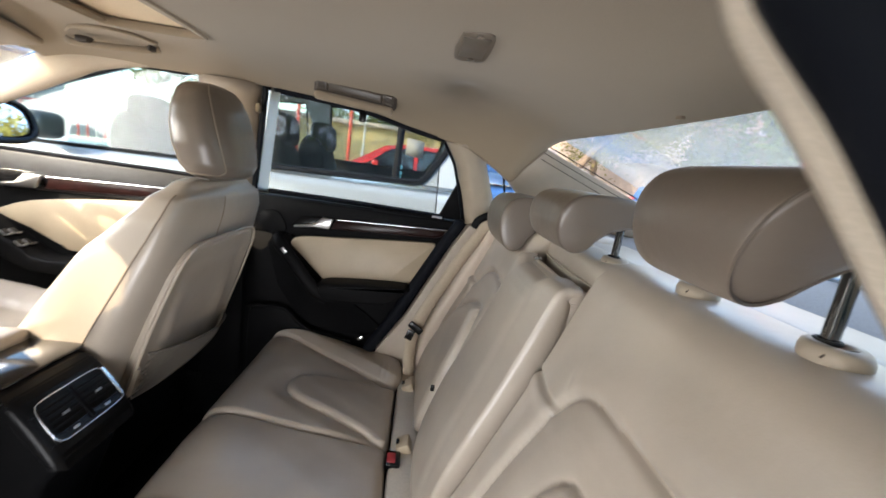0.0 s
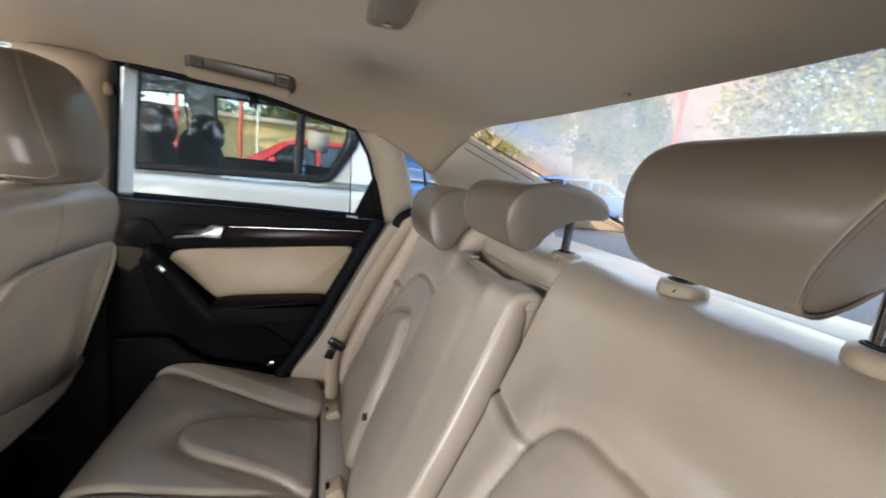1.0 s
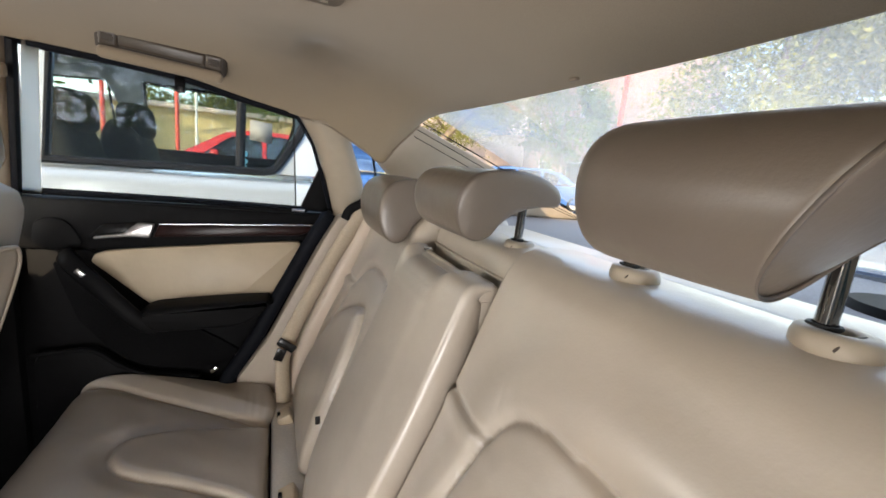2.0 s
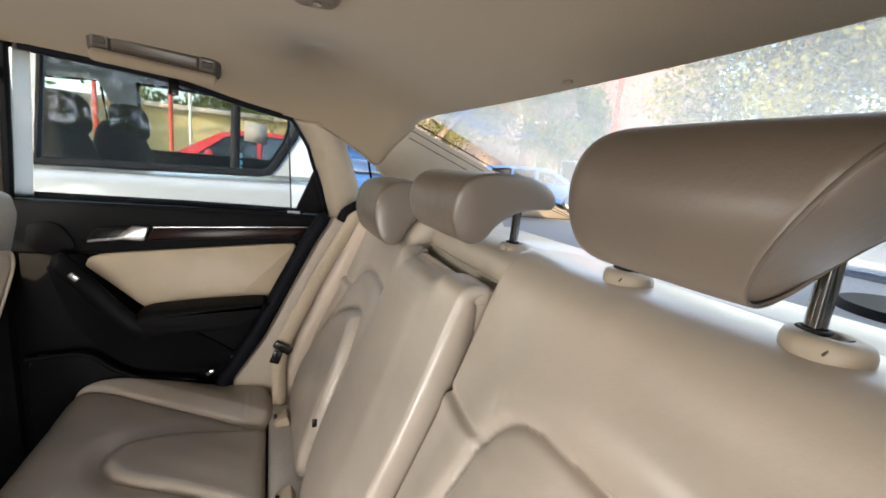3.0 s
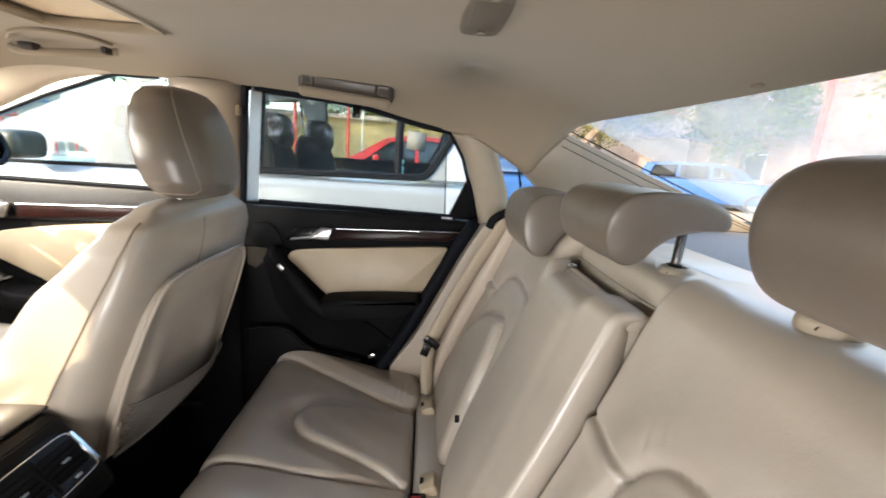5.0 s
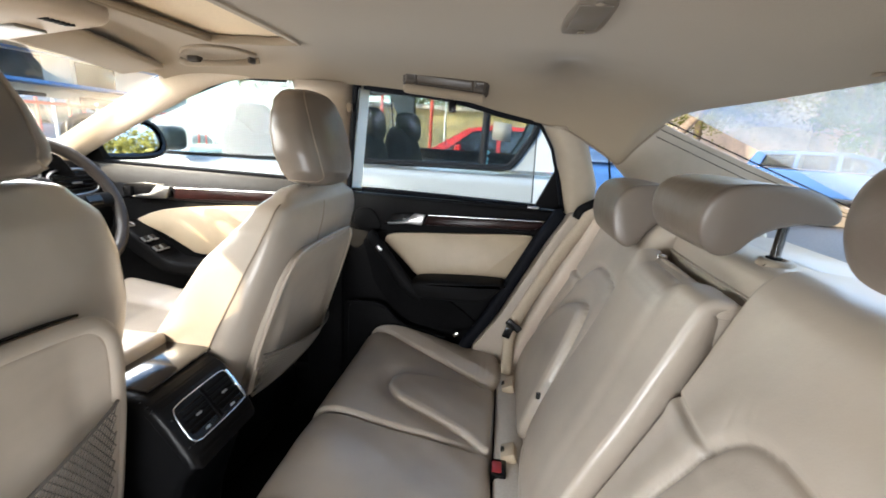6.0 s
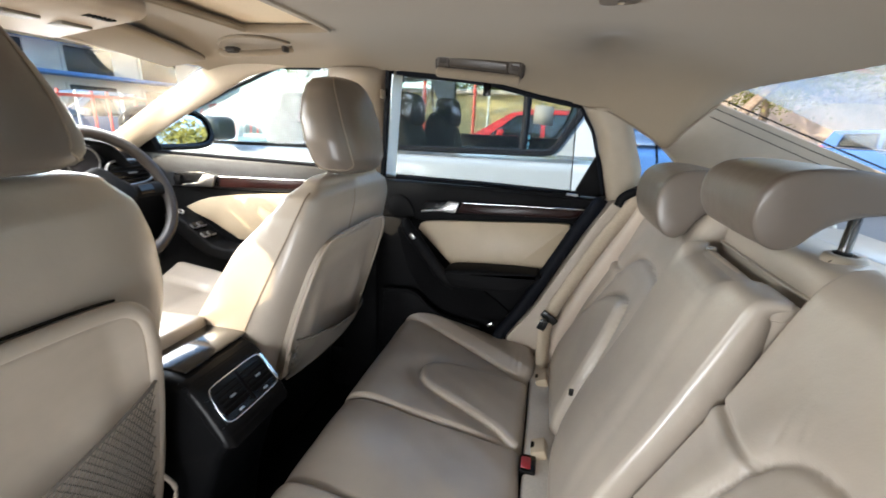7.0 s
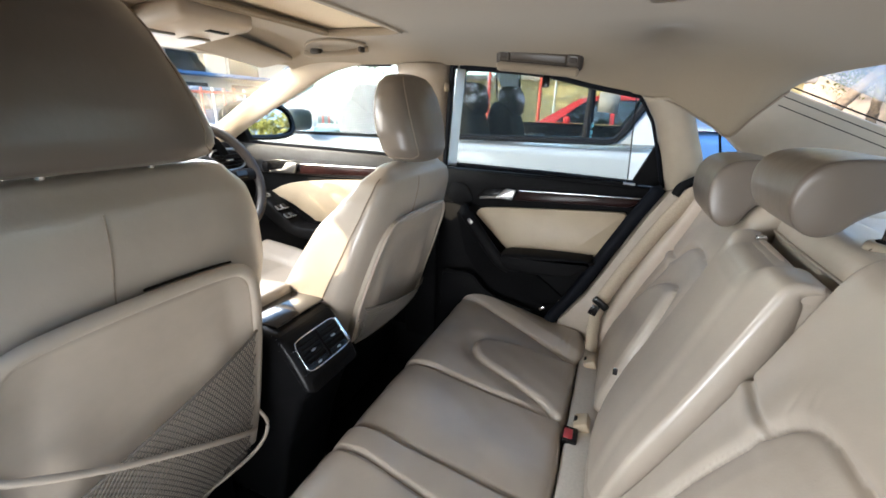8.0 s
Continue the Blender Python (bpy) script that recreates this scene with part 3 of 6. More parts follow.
INNER_NEAR = mirrored([(-0.19, 0.45), (-0.205, 0.62), (-0.222, 0.715), (-0.235, 0.752), (-0.255, 0.779), (-0.285, 0.790)], -0.335)
ARCH_FAR = rounded([(0.62, 0.42), (0.60, 0.537), (0.578, 0.629), (0.549, 0.731), (0.515, 0.800), (0.478, 0.843), (0.440, 0.858), (0.394, 0.862), (0.32, 0.858), (0.275, 0.84), (0.252, 0.78), (0.248, 0.42)], 5)
INNER_FAR = rounded([(0.612, 0.44), (0.588, 0.53), (0.556, 0.62), (0.502, 0.709), (0.452, 0.748), (0.390, 0.773), (0.350, 0.777), (0.330, 0.762), (0.308, 0.715), (0.292, 0.66), (0.280, 0.57), (0.276, 0.45)], 5)


def seat_relief(arch, inner, wings, sides, gain=1.0, fold=0.004):
    """Bulges, seams and gathers of one backrest. wings: seams from the arch to the pad's edge; sides: which way each one gathers."""
    def relief(y, z, x):
        d, e = line_distance(y, z, arch), line_distance(y, z, inner)
        inside, pad = within(y, z, arch), within(y, z, inner)
        h = np.where(inside, 0.006 * gain * np.clip(d / 0.04, 0, 1) ** 0.6 - 0.003, 0.006 * np.exp(-((d - 0.03) / 0.035) ** 2))
        h += np.where(pad, 0.006 * gain * np.clip(e / 0.022, 0, 1) ** 0.5, -0.0035 * gain * np.exp(-(e / 0.02) ** 2))
        h += seam(d, 0.005 + 0.0015 * gain, 0.0065) + seam(e, 0.005, 0.006)
        for w, sgn in zip(wings, sides):
            line = rounded(w, 3)
            f = line_distance(y, z, line)
            over = z - np.interp(y, [q[0] for q in sorted(line)], [q[1] for q in sorted(line)])
            h += seam(f, 0.006, 0.0045) + fold * np.exp(-((over + 0.016) / 0.012) ** 2) * np.exp(-(f / 0.03) ** 2)
            (ya, za) = w[-1]
            for k, (step, deep) in enumerate(((0.010, 0.0009), (0.028, 0.0006), (0.039, 0.0008), (0.058, 0.0004))):
                # gathers that run up from the arch's shoulder
                cy = ya + sgn * step
                h += -deep * np.exp(-((y - cy + sgn * (0.25 + 0.08 * k) * (z - za)) / 0.0045) ** 2) * np.exp(-((z - za - 0.032 - 0.007 * k) / 0.024) ** 2)
        h += crumple(y, z, 0.0009, 7)
        return np.where(x < 0.27, h, h * np.clip((0.31 - x) / 0.04, 0, 1))
    return relief


bench = thing("rear_bench", "beige leather rear bench with worn creased cushions", "car seat")
NEAR = (-0.615, -0.050)
FAR = (0.245, 0.625)
MID = (-0.045, 0.243)
BACK_NEAR = [(x + 0.028 * min(1, max(0, (z - 0.42) / 0.15)), z) for x, z in BACK]
BACK_FAR = [(x + 0.012, z) for x, z in BACK]
upholstery("backrest", BACK_NEAR, *NEAR, seat_relief(ARCH_NEAR, INNER_NEAR, [[(-0.046, 0.822), (-0.10, 0.817), (-0.157, 0.815)], [(-0.62, 0.822), (-0.57, 0.817), (-0.513, 0.815)]], (-1, 1)), LEATHER, bench, ns=260, ny=250, r=0.012)
upholstery("backrest", BACK_FAR, *FAR, seat_relief(ARCH_FAR, INNER_FAR, [[(0.625, 0.800), (0.57, 0.797), (0.517, 0.797)]], (1,), gain=1.9, fold=0.007), LEATHER, bench, ns=220, ny=190)


def mid_relief(y, z, x):
    h = 0.010 * np.clip(1 - ((y - 0.10) / 0.15) ** 2, 0, 1) + crumple(y, z, 0.0008, 9)
    h += seam(line_distance(y, z, [(MID[0], 0.50), (0.02, 0.465), (0.14, 0.465), (MID[1], 0.50)]), 0.006, 0.006)
    h += -0.0006 * np.exp(-((y - 0.02 - 0.10 * (z - 0.7)) / 0.012) ** 2) + 0.0008 * np.exp(-((y - 0.05 - 0.10 * (z - 0.7)) / 0.016) ** 2)
    return np.where(x < 0.2, h, h * np.clip((0.225 - x) / 0.025, 0, 1))


def scoop(y, z):
    """The finger hollow in the armrest's upper edge."""
    k = np.clip((y - 0.020) / 0.05, 0, 1) * np.clip((0.238 - y) / 0.04, 0, 1)
    return -0.016 * k * k * (3 - 2 * k) * np.clip((z - 0.90) / 0.05, 0, 1)


upholstery("armrest_back", BACK_MID, *MID, mid_relief, LEATHER, bench, ns=150, ny=140, r=0.009, thick=0.07, taper=0.72, label="folded-up leather centre armrest", drop=scoop)
prism("armrest_core", [(x, MID[0] + 0.0008, z) for x, z in ((0.070, 0.45), (0.108, 0.62), (0.158, 0.74), (0.200, 0.85), (0.220, 0.905), (0.229, 0.931), (0.252, 0.931), (0.262, 0.85), (0.22, 0.74), (0.17, 0.60), (0.14, 0.45))], Vector((0, MID[1] - MID[0] - 0.0016, 0)), LEATHER, bench)
prism("gap_filler", [(x, -0.068, z) for x, z in ((0.085, 0.45), (0.155, 0.62), (0.204, 0.74), (0.248, 0.85), (0.268, 0.92), (0.30, 0.94), (0.38, 0.94), (0.30, 0.45))], Vector((0, 0.05, 0)), LEATHER_DARK, bench)
upholstery("backrest_top", BACK_TOP, -0.060, 0.262, lambda y, z, x: crumple(y, z, 0.0008), LEATHER, bench, ns=60, ny=50, r=0.008, thick=0.02)
prism("armrest_end", [(x, MID[0] + 0.0015, z) for x, z in ((0.205, 0.85), (0.222, 0.925), (0.230, 0.948), (0.240, 0.953), (0.259, 0.950), (0.262, 0.85))], Vector((0, 0.040, 0)), LEATHER, bench, 0.004, seg=3)
box("slot_lining", (0.2575, 0.118, 0.900), (0.030, 0.236, 0.060), CARPET, bench, 0.002, label="dark gap behind the folded armrest")
strap_pts = [(0.246, y, 0.9415 + 0.004 * math.sin(9 * y)) for y in np.linspace(0.075, 0.205, 10)]
tube("pull_strap", strap_pts, 0.006, LEATHER_DARK, bench, rv=0.0022, seg=10, label="beige leather pull strap in the gap")
# the gap above the folded armrest, with its pull strap
tube("slot_piping", smooth_path([(0.2725, 0.250, 0.957), (0.2715, 0.15, 0.955), (0.2715, 0.05, 0.955), (0.2725, -0.052, 0.956)], 6), 0.0028, LEATHER, bench, seg=8)
box("slot_catch", (0.245, 0.212, 0.948), (0.018, 0.012, 0.012), CHROME, bench, 0.004, label="bright steel armrest catch")
box("release_hole", (0.060, 0.239, 0.600), (0.010, 0.006, 0.016), BLACK_GLOSS, bench, 0.002)
# side bolster towards the far door
upholstery("side_bolster", [(0.0, 0.40), (0.02, 0.50), (0.055, 0.62), (0.105, 0.74), (0.155, 0.85), (0.195, 0.94), (0.22, 0.975), (0.26, 0.985)], 0.60, 0.665, lambda y, z, x: 0.004 + 0 * y, LEATHER_DARK, bench, ns=50, ny=20, r=0.02)
upholstery("side_bolster", [(0.0, 0.40), (0.02, 0.50), (0.055, 0.62), (0.105, 0.74), (0.155, 0.85), (0.195, 0.94), (0.22, 0.975), (0.26, 0.985)], -0.655, -0.612, lambda y, z, x: 0.004 + 0 * y, LEATHER_DARK, bench, ns=50, ny=20, r=0.02)

CUSHION = [(-0.40, 0.20), (-0.425, 0.28), (-0.452, 0.38), (-0.462, 0.44), (-0.452, 0.482), (-0.42, 0.505), (-0.36, 0.508), (-0.26, 0.490), (-0.15, 0.472), (-0.07, 0.462), (-0.040, 0.456), (-0.028, 0.442), (-0.024, 0.40)]


def u_shape(flip):
    """The tongue-shaped seam on a cushion, broadening towards the bench's middle."""
    pts = [(0.462, -0.030), (0.460, -0.085), (0.459, -0.175), (0.438, -0.258), (0.412, -0.300), (0.371, -0.309), (0.334, -0.294), (0.308, -0.256), (0.280, -0.170), (0.247, -0.096), (0.217, -0.060), (0.197, -0.035)]
    return rounded([(flip(y), x) for y, x in pts], 5)


def cushion_relief(flip):
    u = u_shape(flip)
    roll = rounded([(flip(0.650), -0.462), (flip(0.632), -0.42), (flip(0.610), -0.365), (flip(0.563), -0.250), (flip(0.515), -0.140), (flip(0.474), -0.052), (flip(0.464), 0.0)], 6)
    ridge = rounded([(flip(0.665), -0.40), (flip(0.640), -0.30), (flip(0.605), -0.19), (flip(0.56), -0.08), (flip(0.54), 0.0)], 4)
    cushion_relief.lines = [roll]

    def relief(y, z, x):
        d, e = line_distance(y, x, u), line_distance(y, x, roll)
        pad = within(y, x, u)
        edge = np.interp(x, [q[1] for q in roll], [q[0] for q in roll])
        outer = (y - edge) * (flip(1.0) - flip(0.0)) > 0
        # the tongue stands proud of the hollow round it, the side roll is the highest
        h = np.where(pad, 0.007 * np.clip(d / 0.016, 0, 1) ** 0.5 - 0.002, -0.009 * np.exp(-(d / 0.030) ** 2))
        h += np.where(outer, 0.020 * np.clip(e / 0.045, 0, 1) ** 0.6 * np.exp(-(line_distance(y, x, ridge) / 0.09) ** 2), -0.004 * np.exp(-(e / 0.02) ** 2))
        h += seam(d, 0.004, 0.004) + seam(e, 0.006, 0.005)
        # gathers where the roll is sewn in at its rear end
        for k in range(4):
            h += -0.0020 * np.exp(-((x + 0.028 + 0.017 * k) / 0.0038) ** 2) * np.exp(-((y - flip(0.52 + 0.008 * k)) / 0.04) ** 2)
        h += 0.004 * np.exp(-((x + 0.40) / 0.06) ** 2) * np.where(pad, 0, 1)
        return np.where(z > 0.44, h, 0) + crumple(y, x, 0.0012) + crumple(y + 0.3, x, 0.0005, 37)
    return relief


FAR_CUSHION = (0.2105, 0.655)
MID_CUSHION = (-0.046, 0.2085)
NEAR_CUSHION = (-0.62, -0.048)
upholstery("cushion", CUSHION, *FAR_CUSHION, cushion_relief(lambda y: y), LEATHER, bench, ns=210, ny=190, r=0.014, seams=cushion_relief.lines, axis=0)
near_relief = cushion_relief(lambda y: 0.093 - y)
edge_seam = rounded([(-0.112, -0.46), (-0.116, -0.41), (-0.124, -0.30), (-0.132, -0.20), (-0.140, -0.10), (-0.145, 0.0)], 4)
upholstery("cushion", CUSHION, *NEAR_CUSHION, lambda y, z, x: near_relief(y, z, x) + seam(line_distance(y, x, edge_seam), 0.007, 0.006), LEATHER, bench, ns=190, ny=190, r=0.012, seams=cushion_relief.lines + [edge_seam], axis=0)


def mid_cushion(y, z, x):
    return -0.004 + 0.006 * np.clip(1 - ((y - 0.08) / 0.13) ** 2, 0, 1) + crumple(y, x, 0.0016) + crumple(y + 0.1, x, 0.0005, 33)


upholstery("cushion", CUSHION, *MID_CUSHION, mid_cushion, LEATHER, bench, ns=140, ny=80, r=0.013)
# leather strip behind the cushion with the child-seat anchor sockets
box("bight_strip", (0.012, CY, 0.434), (0.068, 1.20, 0.03), material("pale strip cloth", (0.58, 0.53, 0.46), 0.8, grain=(200, 0.06), spots=(6, 0.06), bump=[(500, 0.15)]), bench, 0.01, label="pale cloth strip behind the cushions")
for y in (0.490, 0.218, -0.20, -0.47):
    b = bmesh.new()
    bm_box(b, (0.010, y, 0.456), (0.034, 0.046, 0.026), 0.005, 2, Matrix.Rotation(radians(-25), 4, "Y"))
    clip = part("anchor_cover", b, CREAM, bench, "cream plastic child-seat anchor cover")
    box("anchor_hole", (-0.0052, y, 0.4625), (0.008, 0.013, 0.012), BLACK_GLOSS, clip, 0.002)
for y, w in ((0.172, 0.050), (-0.10, 0.045)):
    b = bmesh.new()
    bm_box(b, (-0.012, y, 0.444), (0.034, w, 0.026), 0.005)
    buckle = part("belt_buckle", b, BLACK_GLOSS, bench, "black belt buckle with red button")
    box("button", (-0.016, y - 0.002, 0.456), (0.020, w * 0.66, 0.006), RED_BUCKLE, buckle, 0.003, label="red push button")


# headrests of the bench
def seat_pillow(name, c, half_w, depth, height, parent, mat, lean=0.0, n=20, m=20, power=3.2):
    """A rounded block that is fuller at the front."""
    vs, fs = [], []
    e = 2 / power
    for i in range(n + 1):
        v = -math.pi / 2 + math.pi * i / n
        for j in range(m):
            u = 2 * math.pi * j / m
            cu, su, cv, sv = math.cos(u), math.sin(u), math.cos(v), math.sin(v)
            k = max(0.0, cv) ** (2 / 3.8)
            xx = depth * k * math.copysign(abs(cu) ** e, cu)
            zz = height * k * math.copysign(abs(su) ** e, su)
            vs.append((c[0] + xx - lean * zz, c[1] + half_w * math.copysign(abs(sv) ** (2 / 3.8), sv), c[2] + zz))
    for i in range(n):
        for j in range(m):
            fs.append((i * m + j, i * m + (j + 1) % m, (i + 1) * m + (j + 1) % m, (i + 1) * m + j))
    return finish(name, vs, fs, mat, parent)


TYRE_BLACK = material("black socket rubber", (0.012, 0.012, 0.012), 0.7)


def post_with_guide(parent, x, y, z0, z1, lean=-0.12):
    tube("post", [(x, y, z0 - 0.03), (x - 0.3 * lean * (z1 - z0), y, z1)], 0.0065, CHROME_POST, parent, seg=14, label="chrome headrest post")
    rings = ((1.0, -0.008), (1.06, -0.002), (1.06, 0.004), (0.99, 0.010), (0.86, 0.0125), (0.62, 0.0125), (0.50, 0.011), (0.46, 0.004), (0.46, -0.008))
    n = 36
    vs = [(x + 0.0205 * k * math.cos(a), y - 0.006 + (0.0265 if math.sin(a) < 0 else 0.0215) * k * math.sin(a), z0 + 0.85 * dz) for k, dz in rings for a in np.linspace(0, 2 * math.pi, n, endpoint=False)]
    fs = [(i * n + j, i * n + (j + 1) % n, (i + 1) * n + (j + 1) % n, (i + 1) * n + j) for i in range(len(rings) - 1) for j in range(n)]
    g = finish("post_guide", vs, fs, POST, parent, "beige plastic post guide ring")
    tube("button_gap", [(x + 0.0215 * q, y - 0.020 + 0.003 * q * q, z0 + 0.0112 * math.sqrt(max(0.0, 1 - 0.95 * q * q)) - 0.001) for q in np.linspace(-1, 1, 11)], 0.0009, DARK_SEAM, g, seg=5)
    tube("post_socket", [(x + 0.0085 * math.cos(a), y + 0.0085 * math.sin(a), z0 + 0.0105) for a in np.linspace(0, 2 * math.pi, 16, endpoint=False)], 0.0018, TYRE_BLACK, g, seg=6, closed=True)


PILLOW = [(-0.066, -0.012), (-0.064, 0.020), (-0.046, 0.042), (-0.012, 0.050), (0.035, 0.048), (0.070, 0.036), (0.086, 0.020), (0.084, 0.006), (0.055, 0.004), (0.022, -0.006), (0.0, -0.024), (-0.014, -0.044), (-0.034, -0.051), (-0.054, -0.040)]


def pillow_mesh(name, c, half_w, parent, mat, scale=(1.0, 1.0), n=48, slant=0.0):
    """A comma-shaped pillow: round at the front, thin at the back; one end runs out round, the other is a cap sewn on at a seam."""
    loop = smooth_path([(x * scale[0], z * scale[1], 0) for x, z in PILLOW], 4, True)
    m = len(loop)
    mid = np.mean(loop, axis=0)
    cap = [(0.0100, 0.10), (0.0098, 0.30), (0.0092, 0.52), (0.0080, 0.72), (0.0062, 0.86), (0.0042, 0.945), (0.0026, 0.982), (0.0012, 0.990)]
    end = half_w + 0.009
    rows = [(-end - d, k) for d, k in cap]
    at = len(rows)
    rows += [(-end, 0.966), (-end + 0.0025, 0.992)]
    for i in range(1, n + 1):
        v = i / n
        y = -end + 0.0025 + (half_w + end - 0.0025) * math.sin(v * math.pi / 2)
        k = max(0.0, (y / half_w - 0.50) / 0.50)
        rows.append((y, max(0.16, (1 - min(1.0, k) ** 2.8) ** (1 / 2.8))))
    rows += [(half_w + 0.0003, 0.05)]
    vs, fs = [], []
    for y, k in rows:
        bulge = 1 + 0.02 * max(0.0, 1 - (y / half_w) ** 2)
        for p in loop:
            q = mid + (p - mid) * k
            cutback = slant * max(0.0, min(1.15, -y / half_w)) ** 3 * (0.6 - q[1] / 0.06)
            vs.append((c[0] + q[0] * bulge, c[1] + y + cutback, c[2] + q[1] * bulge))
    total = len(rows) - 1
    for i in range(total):
        for j in range(m):
            fs.append((i * m + j, i * m + (j + 1) % m, (i + 1) * m + (j + 1) % m, (i + 1) * m + j))
    fs += [tuple(range(m)), tuple(range(total * m, total * m + m))]
    ob = finish(name, vs, fs, mat, parent)
    return ob, vs, at, m


def stitches(vs, m, i, parent, mid, count=70, shift=0.004):
    """A row of thread dashes beside a piped seam."""
    loop = [np.array(vs[i * m + j]) for j in range(m)]
    pts = smooth_path(loop, 4, True)
    step = max(1, len(pts) // (2 * count))
    b = bmesh.new()
    for a in range(0, len(pts) - step, 2 * step):
        p, q = pts[a], pts[(a + step) % len(pts)]
        out = [(w - np.array(mid)) * np.array((1, 0, 1)) for w in (p, q)]
        p = p + out[0] / (np.linalg.norm(out[0]) + 1e-6) * 0.0010 + np.array((0, shift, 0))
        q = q + out[1] / (np.linalg.norm(out[1]) + 1e-6) * 0.0010 + np.array((0, shift, 0))
        bm_sweep(b, [p, q], 0.0007, seg=5)
    return part("stitching", b, STITCH, parent, "row of stitches")


def bench_headrest(c, half_w, depth, height, posts, z_seat, slant=0.0, label="beige leather rear headrest on chrome posts"):
    h = thing("rear_headrest", label, "headrest", "rear headrests")
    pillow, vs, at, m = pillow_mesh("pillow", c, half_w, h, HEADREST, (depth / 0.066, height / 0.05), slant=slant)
    ring = np.array(vs[at * m:(at + 1) * m])
    mid = ring.mean(axis=0)
    loop = [mid + (p - mid) * np.array((1.018, 1, 1.018)) for p in ring]
    tube("piping", loop, 0.0015, SEAM_BROWN, h, seg=6, closed=True, up=(0, 1, 0))
    stitches(vs, m, at, pillow, c, shift=0.0055)
    for dx, y in posts:
        post_with_guide(h, dx, y, z_seat, c[2] + height * 0.3)
    return h


bench_headrest((0.264, -0.314, 1.098), 0.098, 0.072, 0.053, ((0.310, -0.200), (0.310, -0.365)), 1.012, 0.026)
bench_headrest((0.272, 0.113, 1.056), 0.113, 0.070, 0.050, ((0.315, 0.020), (0.315, 0.165)), 0.996, 0.010)
bench_headrest((0.236, 0.410, 1.010), 0.112, 0.070, 0.064, ((0.310, 0.345), (0.310, 0.485)), 1.000, label="beige leather rear headrest pushed down on the backrest")

# padded rear edge of the backrests behind the headrest posts
for y0, y1, top in ((-0.560, -0.075, 1.0085), (-0.050, 0.252, 0.9985), (0.276, 0.580, 1.0060)):
    box("rear_edge", (0.405, (y0 + y1) / 2, top - 0.022), (0.110, y1 - y0, 0.044), LEATHER, bench, 0.016, seg=4)

# parcel shelf behind the bench
shelf = box("shelf_rear", (0.66, CY, 0.965), (0.62, 1.22, 0.03), material("grey shelf cloth", (0.17, 0.165, 0.17), 0.9, grain=(200, 0.2), bump=[(400, 0.3)]), bevel=0.008)
tagged(shelf, "grey cloth parcel shelf below the rear window", "parcel shelf", kind="structure")
speaker = thing("shelf_speaker", "dark round speaker grille on the parcel shelf", "speaker")
b = bmesh.new()
bmesh.ops.create_cone(b, cap_ends=True, segments=32, radius1=0.085, radius2=0.08, depth=0.012, matrix=Matrix.Translation((0.70, -0.30, 0.985)))
part("grille", b, BLACK, speaker)
bh = box("bench_shell", (0.42, CY, 0.62), (0.10, 1.24, 0.68), BLACK, bench, 0.01)

# rear window and its frame
rw = thing("window_rear", "sloping rear window with dark edge", "window", kind="structure")
pts = [(0.375, CY - 0.56, 1.242), (0.375, CY + 0.56, 1.242), (0.99, CY + 0.60, 0.99), (0.99, CY - 0.60, 0.99)]
pane = prism("pane", pts, Vector((0.002, 0, 0.005)), GLASS_DUSTY, rw)
pane.visible_shadow = False
box("trim_clip", (0.364, 0.005, 1.2425), (0.008, 0.016, 0.005), PIPING, rw, 0.002, label="small dark clip at the window's top")
deck = prism("boot_lid", [(0.98, CY - 0.72, 0.985), (0.98, CY + 0.72, 0.985), (1.55, CY + 0.70, 0.96), (1.55, CY - 0.70, 0.96)], Vector((0, 0, -0.03)), PAINT_OWN)
tagged(deck, "painted boot lid behind the rear window", "boot lid", kind="structure")

# rear seat belts
belt = thing("seat_belt", "beige webbing seat belt hanging beside the bench", "seat belt")


def strap(name, pts, w, mat, parent, n=8, across=(0, 1, 0), label=""):
    p = np.array(smooth_path(pts, n))
    a = np.array(across, float)
    a /= np.linalg.norm(a)
    P = np.stack([p - a * w / 2, p, p + a * w / 2], 1)
    t = np.gradient(p, axis=0)
    nr = np.cross(t, a)
    nr /= np.linalg.norm(nr, axis=1)[:, None]
    return shell(name, P, P - nr[:, None, :] * 0.0018, mat, parent, label)


strap("webbing", [(0.218, 0.612, 1.000), (0.190, 0.604, 0.955), (0.128, 0.598, 0.850), (0.060, 0.592, 0.715), (0.010, 0.588, 0.600), (0.004, 0.575, 0.53), (0.008, 0.56, 0.45)], 0.042, WEB, belt, across=(0.86, 0.28, -0.42))
tube("belt_guide", smooth_path([(0.150, 0.606, 0.946), (0.158, 0.602, 0.968), (0.177, 0.600, 0.983), (0.202, 0.600, 0.996), (0.235, 0.602, 1.004)], 5), 0.007, BLACK, belt, rv=0.012, seg=10, label="black belt outlet")
b = bmesh.new()
bm_box(b, (0.012, 0.578, 0.607), (0.050, 0.012, 0.022), 0.004, 2, Matrix.Rotation(radians(35), 4, "Y"))
bm_box(b, (-0.004, 0.576, 0.582), (0.024, 0.004, 0.034), 0.0015, 2, Matrix.Rotation(radians(20), 4, "Y"))
part("tongue", b, BLACK_GLOSS, belt, "black and steel belt tongue")


